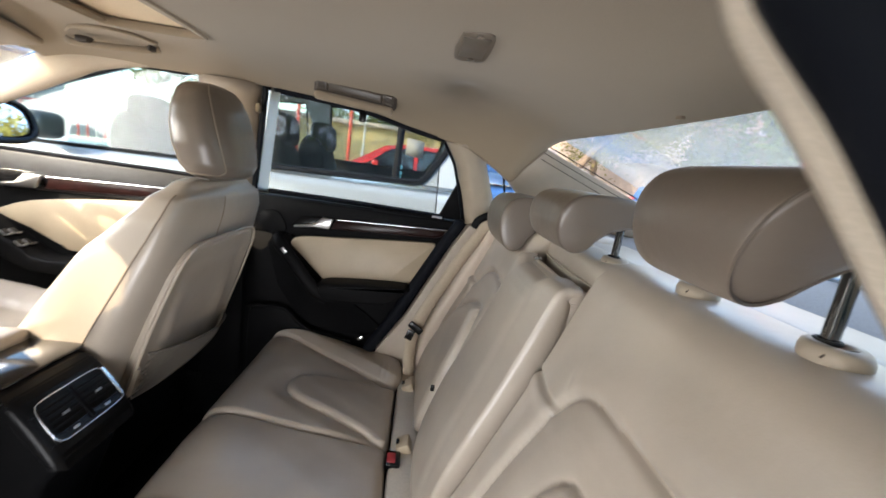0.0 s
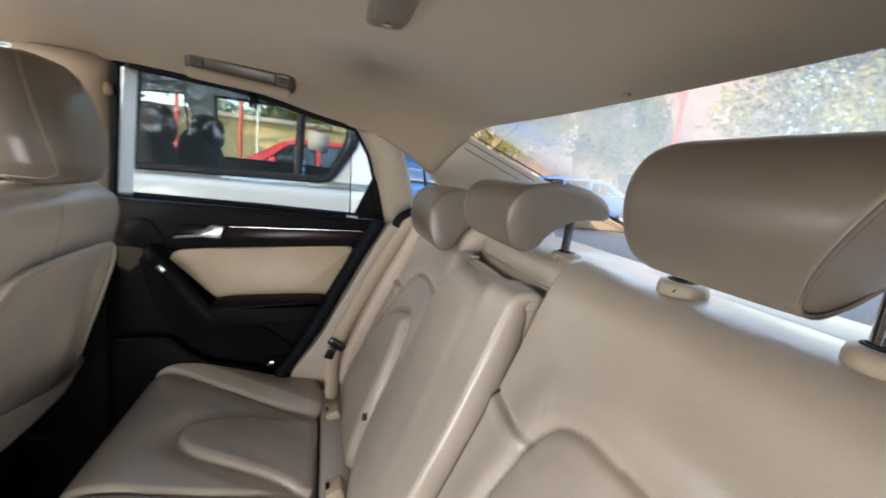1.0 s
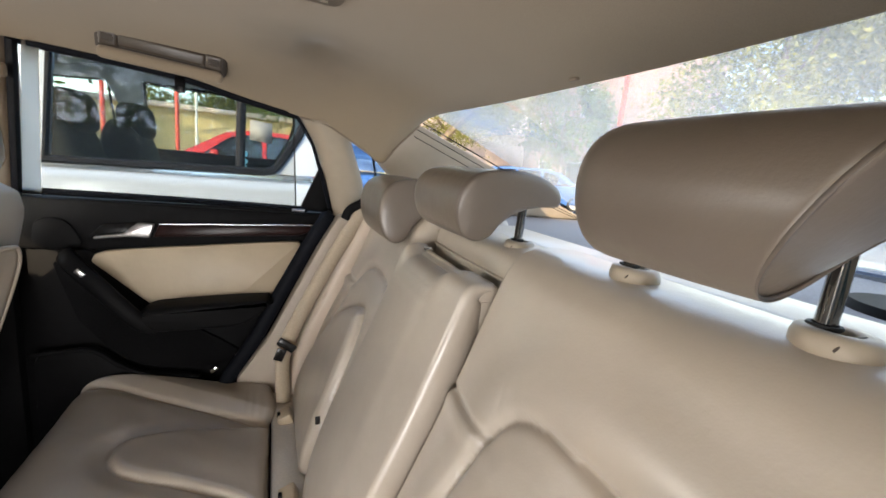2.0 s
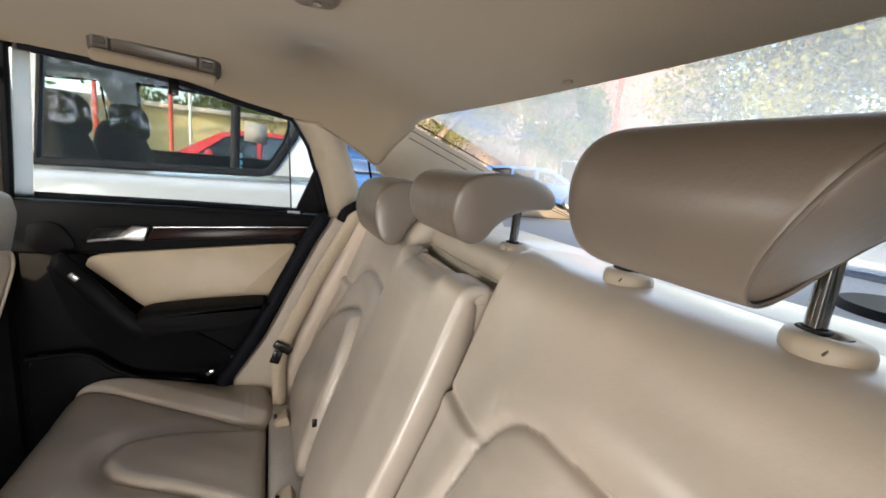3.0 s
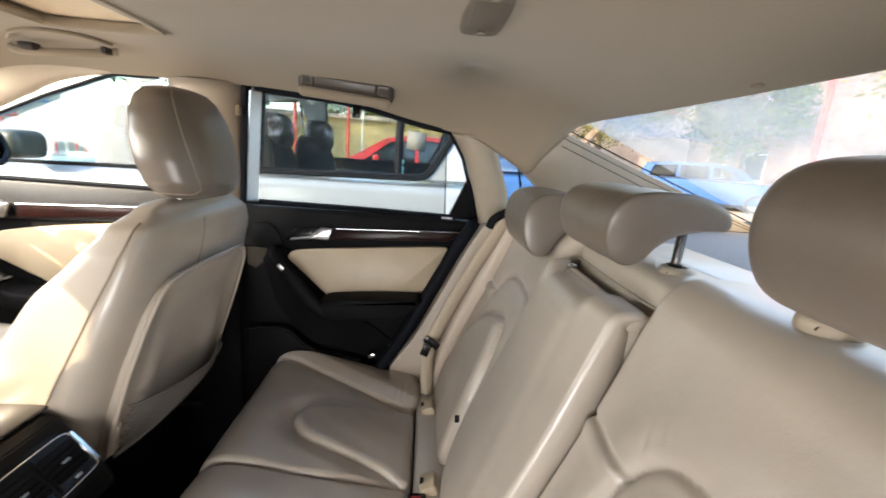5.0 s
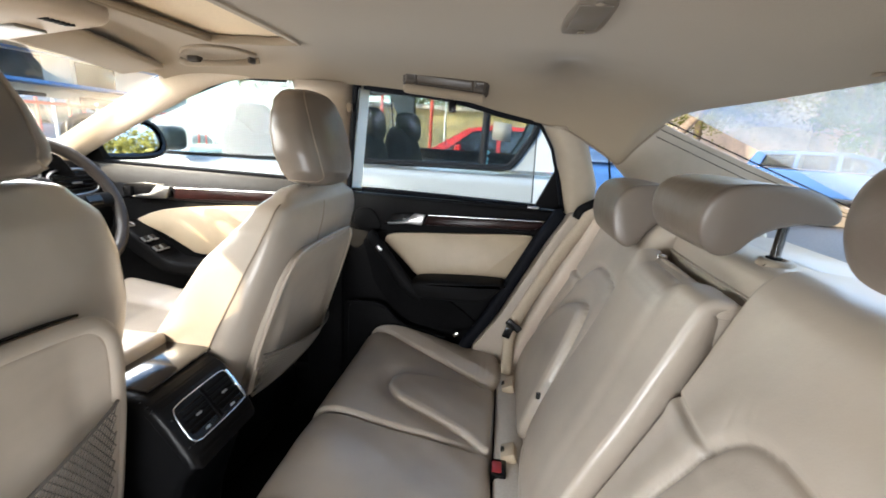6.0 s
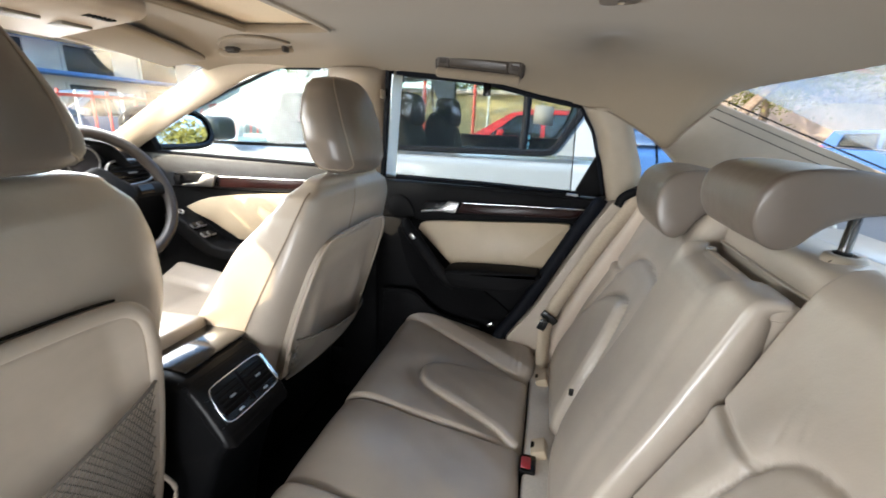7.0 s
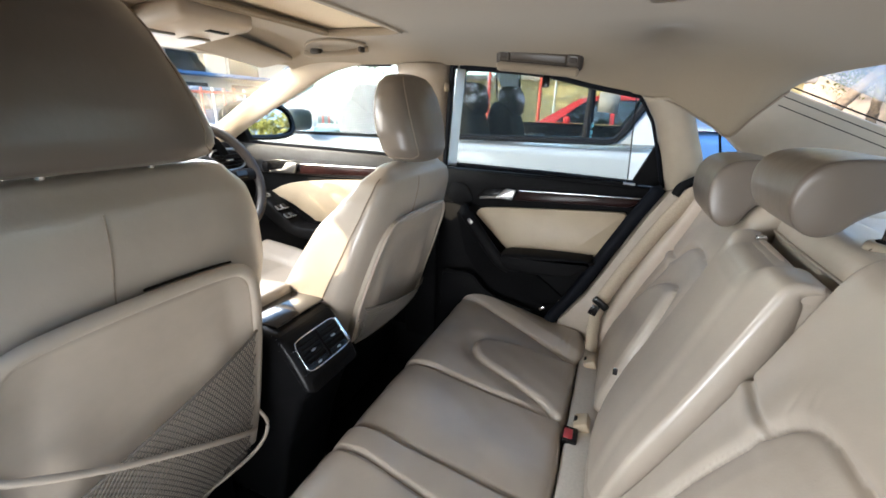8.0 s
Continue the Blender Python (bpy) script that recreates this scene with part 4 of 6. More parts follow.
# ---- front seats ----
def front_seat(yc, name_label, zs, xf, xr, half, head):
    s = thing("front_seat", name_label, "car seat", "front seats")
    # side profile of the backrest: front and rear faces
    nz, nu = 60, 64
    d = np.linspace(0, 1, len(zs))
    k = np.linspace(0, 1, nz)
    Zs, XF, XR, HW = (np.interp(k, d, a) for a in (zs, xf, xr, half))
    ker = np.ones(5) / 5

    def soft(a):
        return np.convolve(np.pad(a, 2, mode="edge"), ker, "valid")
    XF, XR, HW = soft(XF), soft(XR), soft(HW)
    vs, fs = [], []
    for i in range(nz):
        for j in range(nu):
            u = 2 * math.pi * j / nu
            cu, su = math.cos(u), math.sin(u)
            y = HW[i] * math.copysign(abs(su) ** (0.55 if yc < 0 else 0.38), su)
            mid, dep = (XF[i] + XR[i]) / 2, (XR[i] - XF[i]) / 2
            x = mid + dep * math.copysign(abs(cu) ** (0.55 if yc < 0 else 0.42), cu)
            if cu < 0:  # bolsters stand forward of the insert
                x -= 0.052 * max(0.0, (abs(y) - 0.12) / 0.13) * (1 if Zs[i] < 0.88 else max(0.3, 1 - (Zs[i] - 0.88) * 8))
                x -= -0.004 * math.exp(-((abs(y) - 0.135) / 0.008) ** 2)
            vs.append((x, yc + y, Zs[i]))
    for i in range(nz - 1):
        for j in range(nu):
            fs.append((i * nu + j, i * nu + (j + 1) % nu, (i + 1) * nu + (j + 1) % nu, (i + 1) * nu + j))
    fs.append(tuple(range(nu)))
    # the rounded top edge
    rim = [np.array(p) for p in vs[-nu:]]
    mid = np.mean(rim, axis=0)
    last = len(vs) - nu
    for k, up in ((0.95, 0.005), (0.84, 0.010), (0.62, 0.0135), (0.3, 0.015)):
        vs += [tuple(mid + (p - mid) * k + np.array((0, 0, up))) for p in rim]
        fs += [(last + j, last + (j + 1) % nu, last + nu + (j + 1) % nu, last + nu + j) for j in range(nu)]
        last += nu
    fs.append(tuple(range(last, last + nu)))
    back = finish("backrest", vs, fs, LEATHER, s)

    # seams down the backrest's sides and across its shoulders
    for sgn in (-1, 1):
        pts = []
        for i in range(3, nz - 5, 3):
            mid = XF[i] * 0.45 + XR[i] * 0.55
            pts.append((mid + 0.01, yc + sgn * (HW[i] + 0.0002), Zs[i]))
        tube("side_seam", pts, 0.0018, PIPING, back, seg=6)
    pts = [(float(np.interp(z, Zs, XR)) + 0.0004, yc - 0.030 + 0.004 * math.sin(20 * z), z) for z in np.linspace(0.88, zs[-2], 9)]
    tube("shoulder_seam", pts, 0.0009, PIPING, back, seg=6)
    # hard panel on the back with a raised frame and a net pocket
    def rear(z):
        return float(np.interp(z, Zs, XR))
    zb = 0.43 if yc < 0 else 0.550
    outline = rounded([(-0.195, zb + 0.01), (-0.197, 0.60), (-0.195, 0.73), (-0.183, 0.826), (-0.162, 0.868), (-0.122, 0.884), (0.0, 0.888), (0.122, 0.884), (0.162, 0.868), (0.183, 0.826), (0.195, 0.73), (0.197, 0.60), (0.195, zb + 0.01)], 5)
    P = np.zeros((26, 40, 3))
    for i, z in enumerate(np.linspace(zb, 0.884, 26)):
        w = float(np.interp(z, [0.43, 0.6, 0.73, 0.826, 0.868, 0.884], [0.192, 0.194, 0.192, 0.180, 0.158, 0.12]))
        for j, v in enumerate(np.linspace(-1, 1, 40)):
            y = w * v
            dish = 0.012 * np.clip((1 - abs(v)) / 0.25, 0, 1) * np.clip((0.884 - z) / 0.07, 0, 1)
            bulge = 0.022 * math.exp(-((abs(y) - 0.12) / 0.045) ** 2) * np.clip((0.80 - z) / 0.12, 0, 1)
            P[i, j] = (rear(z) + 0.014 - dish + bulge * 0.6 + 0.004 * math.cos(v * 1.5), yc + y, z)
    panel = shell("back_panel", P, P - np.array([0.03, 0, 0]), BEIGE_PLASTIC, s, "beige plastic seat-back panel")
    tube("panel_rim", [(rear(z) + 0.014, yc + y, z) for y, z in outline], 0.011 if yc < 0 else 0.004, BEIGE_PLASTIC, panel, rv=0.006 if yc < 0 else 0.004, seg=10, up=(1, 0, 0))
    if yc < 0:
        tube("panel_gap", [(rear(z + 0.012) + 0.004, yc + y * 1.03, z + 0.012) for y, z in outline[int(0.50 * len(outline)):int(0.61 * len(outline))]], 0.002, BLACK_GLOSS, panel, seg=6)
    # net pocket: two families of cords under a sagging elastic hem
    def net_point(u, v):
        """u from side to side, v from the bottom to the sagging hem."""
        y = -0.185 + 0.37 * u
        edge = 0.612 + 0.128 * u ** 0.75 if yc < 0 else 0.655 - 0.050 * u
        z = zb + (edge - zb) * v
        puff = (0.022 if yc < 0 else 0.042) * math.sin(math.pi * u) ** 0.7 * (0.45 + 0.55 * v)
        return (rear(z) + 0.022 + puff, yc + y, z)
    b = bmesh.new()
    nn = 84
    for q in range(-nn, nn + 1, 2):
        for sgn in (1, -1):
            pts = []
            for r in range(13):
                v = r / 12
                u = (q / nn) + (0.45 * v if sgn > 0 else 0.45 * (1 - v))
                if 0 <= u <= 1:
                    pts.append(net_point(u, v))
            if len(pts) > 1:
                bm_sweep(b, pts, 0.0011, seg=3)
    part("net", b, NET, panel, "grey beige net pocket")
    tube("net_hem", [net_point(u, 1.0) for u in np.linspace(0, 1, 24)], 0.0025, NET, panel, seg=8, label="elastic hem of the net")
    if yc < 0:
        slack = rounded([(-0.185, 0.742), (-0.125, 0.698), (-0.072, 0.661), (0.021, 0.602), (0.16, 0.508), (0.190, 0.489)], 5)
        tube("net_strap", [(rear(z) + 0.026 + 0.020 * math.sin(math.pi * (y + 0.185) / 0.375) ** 0.7, yc + y, z) for y, z in slack[:-1]], 0.0028, BEIGE_PLASTIC, panel, rv=0.0055, seg=8, label="beige strap across the net")
    for sgn in (-1, 1):
        tube("net_rail", [(rear(z) + 0.016, yc + sgn * 0.188, z) for z in ((0.45, 0.55, 0.65, 0.735) if yc < 0 else (0.56, 0.58, 0.60, 0.62))], 0.007, BEIGE_PLASTIC, panel, rv=0.005, seg=8)
    if yc < 0:
        tube("bottom_loop", smooth_path([(rear(0.53) + 0.012, yc + 0.20, 0.54), (rear(0.5) + 0.03, yc + 0.215, 0.48), (rear(0.45) + 0.03, yc + 0.17, 0.43), (rear(0.43) + 0.01, yc, 0.415), (rear(0.45) + 0.03, yc - 0.17, 0.43), (rear(0.5) + 0.03, yc - 0.215, 0.48), (rear(0.53) + 0.012, yc - 0.20, 0.54)], 6), 0.004, BEIGE_PLASTIC, panel, seg=8)
    # seat cushion
    P, nx, ny = [], 40, 40
    F, B = np.zeros((nx, ny, 3)), np.zeros((nx, ny, 3))
    for i, x in enumerate(np.linspace(-1.33, -0.79, nx)):
        for j, v in enumerate(np.linspace(-1, 1, ny)):
            y = 0.255 * v
            z = 0.54 + 0.05 * np.clip((-0.80 - x) / 0.5, 0, 1) - 0.10 * np.clip((-1.26 - x) / 0.07, 0, 1) ** 2
            z += 0.035 * np.clip((abs(v) - 0.5) / 0.35, 0, 1) - 0.06 * np.clip((abs(v) - 0.86) / 0.14, 0, 1) ** 2
            z -= 0.006 * math.exp(-((abs(v) - 0.52) / 0.03) ** 2) + 0.005 * math.exp(-((x + 1.10) / 0.008) ** 2)
            F[i, j], B[i, j] = (x, yc + y, z), (x, yc + y, 0.34)
    shell("cushion", F, B, LEATHER, s)
    box("seat_base", (-1.02, yc, 0.26), (0.50, 0.46, 0.18), BLACK, s, 0.02)
    if yc > 0:
        box("seat_bracket", (-0.765, yc, 0.39), (0.17, 0.44, 0.30), BLACK, s, 0.02)
        tube("net_bottom", [net_point(u, 0.0) for u in np.linspace(0, 1, 9)], 0.004, NET, panel, seg=8, label="edging along the net's bottom")
    # headrest with twin posts: widths and depths row by row, from its flat underside to the domed top
    x0, z0, rows = head
    vs, fs, m = [], [], 48
    n = 40
    kz = [r[0] for r in rows]
    for i in range(n + 1):
        z = kz[0] + (kz[-1] - kz[0]) * (1 - math.cos(math.pi * i / n)) / 2
        w, f, r = (float(np.interp(z, kz, [row[k] for row in rows])) for k in (1, 2, 3))
        for j in range(m):
            u = 2 * math.pi * j / m
            cu, su = math.cos(u), math.sin(u)
            y = w * math.copysign(abs(su) ** 0.66, su)
            x = (f if cu < 0 else r) * math.copysign(abs(cu) ** 0.72, cu)
            vs.append((x0 + x - 0.14 * z, yc + y, z0 + z))
    for i in range(n):
        fs += [(i * m + j, i * m + (j + 1) % m, (i + 1) * m + (j + 1) % m, (i + 1) * m + j) for j in range(m)]
    fs += [tuple(range(m)), tuple(range(n * m, n * m + m))]
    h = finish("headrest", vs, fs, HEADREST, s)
    # seams round the two side panels: down the rear edge, forward along the underside, up the front edge
    core = np.array((x0, yc, z0 + 0.09))
    grid = np.array(vs).reshape(n + 1, m, 3)

    def skin(row, turn):
        j = int(math.floor(turn))
        p = grid[row, j % m] * (1 - turn + j) + grid[row, (j + 1) % m] * (turn - j)
        return core + (p - core) * 1.006
    for sgn in (-1, 1):
        seam = [skin(i, sgn * float(np.interp(i, [8, n - 3], [5.4, 7.2]))) for i in range(n - 2, 8, -1)]
        seam += [skin(8 - min(k, 2), sgn * (5.6 + k)) for k in range(12)]
        seam += [skin(i, sgn * 17) for i in range(8, n - 1)]
        tube("piping", smooth_path([tuple(p) for p in seam], 2), 0.0013, PIPING, h, seg=6)
    for sgn in (-1, 1):
        tube("post", [(x0 - 0.004, yc + sgn * 0.062, z0 - 0.08), (x0, yc + sgn * 0.062, z0 + 0.03)], 0.007, CHROME, h, seg=12, label="chrome headrest post")
    return s


HEAD_DRIVER = (-0.495, 1.018, [(0.0, 0.070, 0.032, 0.044), (0.008, 0.092, 0.044, 0.056), (0.03, 0.109, 0.054, 0.064), (0.07, 0.118, 0.062, 0.065), (0.11, 0.118, 0.062, 0.061), (0.15, 0.109, 0.056, 0.054), (0.18, 0.092, 0.047, 0.044), (0.195, 0.069, 0.035, 0.034), (0.202, 0.032, 0.018, 0.018)])
HEAD_PASSENGER = (-0.605, 1.062, [(0.0, 0.120, 0.030, 0.034), (0.006, 0.145, 0.040, 0.046), (0.02, 0.156, 0.050, 0.056), (0.037, 0.157, 0.054, 0.060), (0.073, 0.146, 0.056, 0.062), (0.116, 0.125, 0.056, 0.060), (0.167, 0.097, 0.052, 0.054), (0.192, 0.078, 0.044, 0.046), (0.212, 0.048, 0.030, 0.032), (0.219, 0.018, 0.014, 0.014)])
front_seat(0.345, "beige leather driver seat with net pocket behind", [0.52, 0.56, 0.66, 0.76, 0.86, 0.94, 0.98, 1.003],
           [-0.832, -0.82, -0.755, -0.685, -0.615, -0.560, -0.545, -0.53],
           [-0.610, -0.594, -0.562, -0.527, -0.492, -0.472, -0.470, -0.485],
           [0.240, 0.250, 0.252, 0.250, 0.243, 0.225, 0.200, 0.150], HEAD_DRIVER)
front_seat(-0.325, "beige leather passenger seat with sagging net pocket behind", [0.36, 0.46, 0.56, 0.66, 0.76, 0.86, 0.95, 1.01, 1.044],
           [-0.900, -0.895, -0.870, -0.835, -0.805, -0.778, -0.752, -0.732, -0.700],
           [-0.690, -0.660, -0.637, -0.620, -0.602, -0.580, -0.568, -0.570, -0.59],
           [0.185, 0.200, 0.216, 0.236, 0.258, 0.268, 0.250, 0.228, 0.190], HEAD_PASSENGER)


# ---- doors ----
def slab(pts, y, depth, side):
    return [(x, mirror_y(y, side), z) for x, z in pts], Vector((0, depth * side, 0))


def side_window(parent, outline, side, glassmat, inset=-0.004):
    pane = prism("pane", [(x, mirror_y(glass_y(z) - inset, side), z) for x, z in outline], Vector((0, 0.004 * side, 0)), glassmat, parent)
    pane.visible_shadow = False
    return pane


def rear_door(side):
    d = thing("door_rear", "closed rear car door with black trim and cream inset", "car door", kind="structure")

    def slab_part(name, pts, y, depth, mat, bevel=0.004, label="", parent=d):
        p, v = slab(pts, y, depth, side)
        return prism(name, p, v, mat, parent, bevel, label)
    slab_part("outer_skin", [(-0.60, 0.28), (-0.60, 0.95), (0.15, 0.95), (0.12, 0.86), (-0.10, 0.50), (-0.16, 0.28)], 0.76, 0.03, PAINT_OWN)
    slab_part("upper_trim", [(-0.60, 0.835), (-0.60, 0.955), (0.13, 0.945), (0.155, 0.93), (0.115, 0.868), (0.04, 0.868), (-0.42, 0.832)], 0.682, 0.06, BLACK, 0.010)
    slab_part("lower_trim", [(-0.60, 0.24), (-0.60, 0.845), (-0.40, 0.845), (0.05, 0.875), (0.118, 0.875), (0.10, 0.83), (-0.03, 0.65), (-0.13, 0.50), (-0.18, 0.24)], 0.693, 0.05, BLACK, 0.006)
    # sill top and the sloping ledge under the glass
    tube("sill_seal", [(-0.58, mirror_y(0.692, side), 0.968), (-0.2, mirror_y(0.696, side), 0.964), (0.06, mirror_y(0.70, side), 0.957)], 0.006, RUBBER, d, seg=8)
    tube("sill_bead", [(-0.58, mirror_y(0.686, side), 0.961), (-0.2, mirror_y(0.690, side), 0.957), (0.06, mirror_y(0.694, side), 0.950)], 0.0022, BLACK_GLOSS, d, seg=6)
    # inset of cream leatherette
    inset = rounded([(-0.425, 0.806), (-0.395, 0.832), (-0.20, 0.850), (0.015, 0.866), (0.040, 0.860), (0.038, 0.846), (0.0, 0.765), (-0.028, 0.712), (-0.05, 0.702), (-0.28, 0.690), (-0.31, 0.698), (-0.36, 0.745)], 3)
    slab_part("inset_panel", inset, 0.678, 0.02, CREAM, 0.005, "cream leatherette inset")
    # wood strip, bright line and release lever
    slab_part("wood_inlay", [(-0.285, 0.901), (0.072, 0.912), (0.060, 0.893), (0.040, 0.885), (-0.298, 0.870)], 0.672, 0.02, WOOD, 0.003, "dark burgundy wood strip")
    tube("bright_line", [(-0.283, mirror_y(0.669, side), 0.9035), (-0.1, mirror_y(0.668, side), 0.910), (0.074, mirror_y(0.669, side), 0.915)], 0.0022, CHROME, d, seg=8)
    slab_part("lever_recess", [(-0.43, 0.862), (-0.40, 0.898), (-0.325, 0.906), (-0.31, 0.868)], 0.676, 0.02, BLACK_GLOSS, 0.004)
    b = bmesh.new()
    p, v = slab([(-0.325, 0.906), (-0.292, 0.904), (-0.303, 0.870), (-0.345, 0.872), (-0.412, 0.864), (-0.412, 0.870), (-0.355, 0.880)], 0.660, 0.012, side)
    bm_prism(b, p, v, 0.003)
    part("release_lever", b, SATIN, d, "satin metal door release lever")
    # speaker cover by the middle pillar
    slab_part("tweeter_cover", rounded([(-0.53, 0.845), (-0.52, 0.90), (-0.47, 0.905), (-0.44, 0.86), (-0.45, 0.84), (-0.50, 0.833)], 3), 0.676, 0.02, BLACK, 0.004)
    # recess with armrest and pull grip
    slab_part("recess", rounded([(-0.50, 0.80), (-0.46, 0.832), (-0.41, 0.822), (-0.33, 0.72), (-0.29, 0.68), (-0.10, 0.55), (-0.14, 0.52), (-0.26, 0.515), (-0.37, 0.55), (-0.46, 0.66)], 3), 0.684, 0.02, CARPET, 0.006)
    grip = smooth_path([(-0.462, mirror_y(0.655, side), 0.826), (-0.445, mirror_y(0.632, side), 0.815), (-0.40, mirror_y(0.618, side), 0.770), (-0.35, mirror_y(0.612, side), 0.712), (-0.315, mirror_y(0.612, side), 0.675), (-0.28, mirror_y(0.62, side), 0.655)], 8)
    tube("pull_grip", grip, 0.021, BLACK, d, rv=0.014, seg=14, up=(0, 1, 0))
    box("window_switch", (-0.421, mirror_y(0.606, side), 0.798), (0.020, 0.006, 0.012), SATIN, d, 0.002, m=Matrix.Rotation(radians(48), 4, "Y"))
    b = bmesh.new()
    p = rounded([(-0.325, 0.672), (-0.31, 0.700), (-0.25, 0.712), (-0.05, 0.722), (-0.035, 0.706), (-0.07, 0.672), (-0.12, 0.655), (-0.28, 0.648)], 4)
    pp, v = slab(p, 0.600, 0.09, side)
    bm_prism(b, pp, v, 0.012, 3)
    part("armrest", b, BLACK, d)
    slab_part("door_bin", rounded([(-0.54, 0.30), (-0.54, 0.565), (-0.50, 0.585), (-0.42, 0.590), (-0.385, 0.56), (-0.33, 0.515), (-0.22, 0.50), (-0.20, 0.30)], 2), 0.660, 0.03, BLACK, 0.010)
    tube("bin_edge", smooth_path([(-0.54, mirror_y(0.658, side), 0.585), (-0.43, mirror_y(0.656, side), 0.592), (-0.37, mirror_y(0.656, side), 0.545), (-0.30, mirror_y(0.656, side), 0.512), (-0.2, mirror_y(0.658, side), 0.50)], 5), 0.006, BLACK, d, seg=8)
    # bright catches low on the door's edge
    box("latch", (-0.105, mirror_y(0.655, side), 0.562), (0.022, 0.02, 0.014), CHROME, d, 0.004, m=Matrix.Rotation(radians(-35), 4, "Y"))
    box("latch", (-0.165, mirror_y(0.655, side), 0.520), (0.022, 0.02, 0.012), CHROME, d, 0.004, m=Matrix.Rotation(radians(-35), 4, "Y"))
    # seal that follows the door's slanting rear edge
    edge = smooth_path([(0.118, mirror_y(0.664, side), 0.958), (0.103, mirror_y(0.652, side), 0.932), (0.062, mirror_y(0.648, side), 0.86), (-0.002, mirror_y(0.646, side), 0.735), (-0.068, mirror_y(0.645, side), 0.60), (-0.133, mirror_y(0.645, side), 0.49), (-0.17, mirror_y(0.645, side), 0.38), (-0.18, mirror_y(0.645, side), 0.25)], 6)
    tube("edge_seal", edge, 0.019, RUBBER, d, rv=0.014, seg=12, up=(0, 1, 0), taper=lambda k: min(1.0, 0.25 + 9 * k))
    # window frame corner, glass, sun shade
    slab_corner = [(0.040, 0.955), (0.155, 0.945), (0.125, 0.99), (0.090, 1.075), (0.085, 1.075)]
    prism("frame_corner", [(x, mirror_y(glass_y(z) - 0.004, side), z) for x, z in slab_corner], Vector((0, 0.02 * side, 0)), BLACK, d, 0.003)
    outline = [(-0.55, 0.95), (0.09, 0.945), (0.092, 1.07), (0.070, 1.13), (0.030, 1.20), (-0.09, 1.225), (-0.24, 1.25), (-0.53, 1.268)]
    side_window(d, outline, side, GLASS)
    tube("frame_edge", [(-0.552, mirror_y(glass_y(0.96) - 0.006, side), 0.96), (-0.494, mirror_y(glass_y(1.265) - 0.006, side), 1.265)], 0.009, RUBBER, d, rv=0.014, seg=8)
    tube("frame_edge", smooth_path([(x, mirror_y(glass_y(z) - 0.004, side), z) for x, z in ((-0.50, 1.262), (-0.24, 1.243), (-0.09, 1.213), (0.026, 1.190))], 6), 0.005, RUBBER, d, seg=8)
    shade = thing("roller_blind", "translucent mesh roller blind pulled up over the door window", "roller blind")
    pts = [(-0.508, 0.958), (0.030, 0.952), (0.014, 1.192), (-0.09, 1.214), (-0.24, 1.242), (-0.455, 1.256)]
    sheet = prism("mesh_sheet", [(x, mirror_y(glass_y(z) - 0.010, side), z) for x, z in pts], Vector((0, 0.0012 * side, 0)), SHADE, shade)
    sheet.visible_shadow = False
    tube("shade_edge", [(x, mirror_y(glass_y(z) - 0.0105, side), z) for x, z in ((0.030, 0.952), (0.014, 1.192))], 0.0018, BLACK, shade, seg=6)
    prism("frosted_hem", [(x, mirror_y(glass_y(z) - 0.013, side), z) for x, z in ((-0.541, 0.957), (-0.509, 0.957), (-0.453, 1.256), (-0.458, 1.264), (-0.468, 1.266), (-0.476, 1.262), (-0.480, 1.250))], Vector((0, 0.002 * side, 0)), FROSTED, shade, 0.0, "milky plastic end strip of the blind")
    box("shade_hook", (-0.220, mirror_y(0.590, side), 1.226), (0.020, 0.012, 0.036), BLACK_GLOSS, shade, 0.004, label="black shade hook")
    box("shade_roller", (-0.23, mirror_y(0.694, side), 0.948), (0.54, 0.010, 0.012), BLACK, shade, 0.003)
    tube("shade_pin", [(0.020, mirror_y(0.690, side), 0.953), (0.052, mirror_y(0.690, side), 0.952)], 0.004, SATIN, shade, seg=8)
    return d


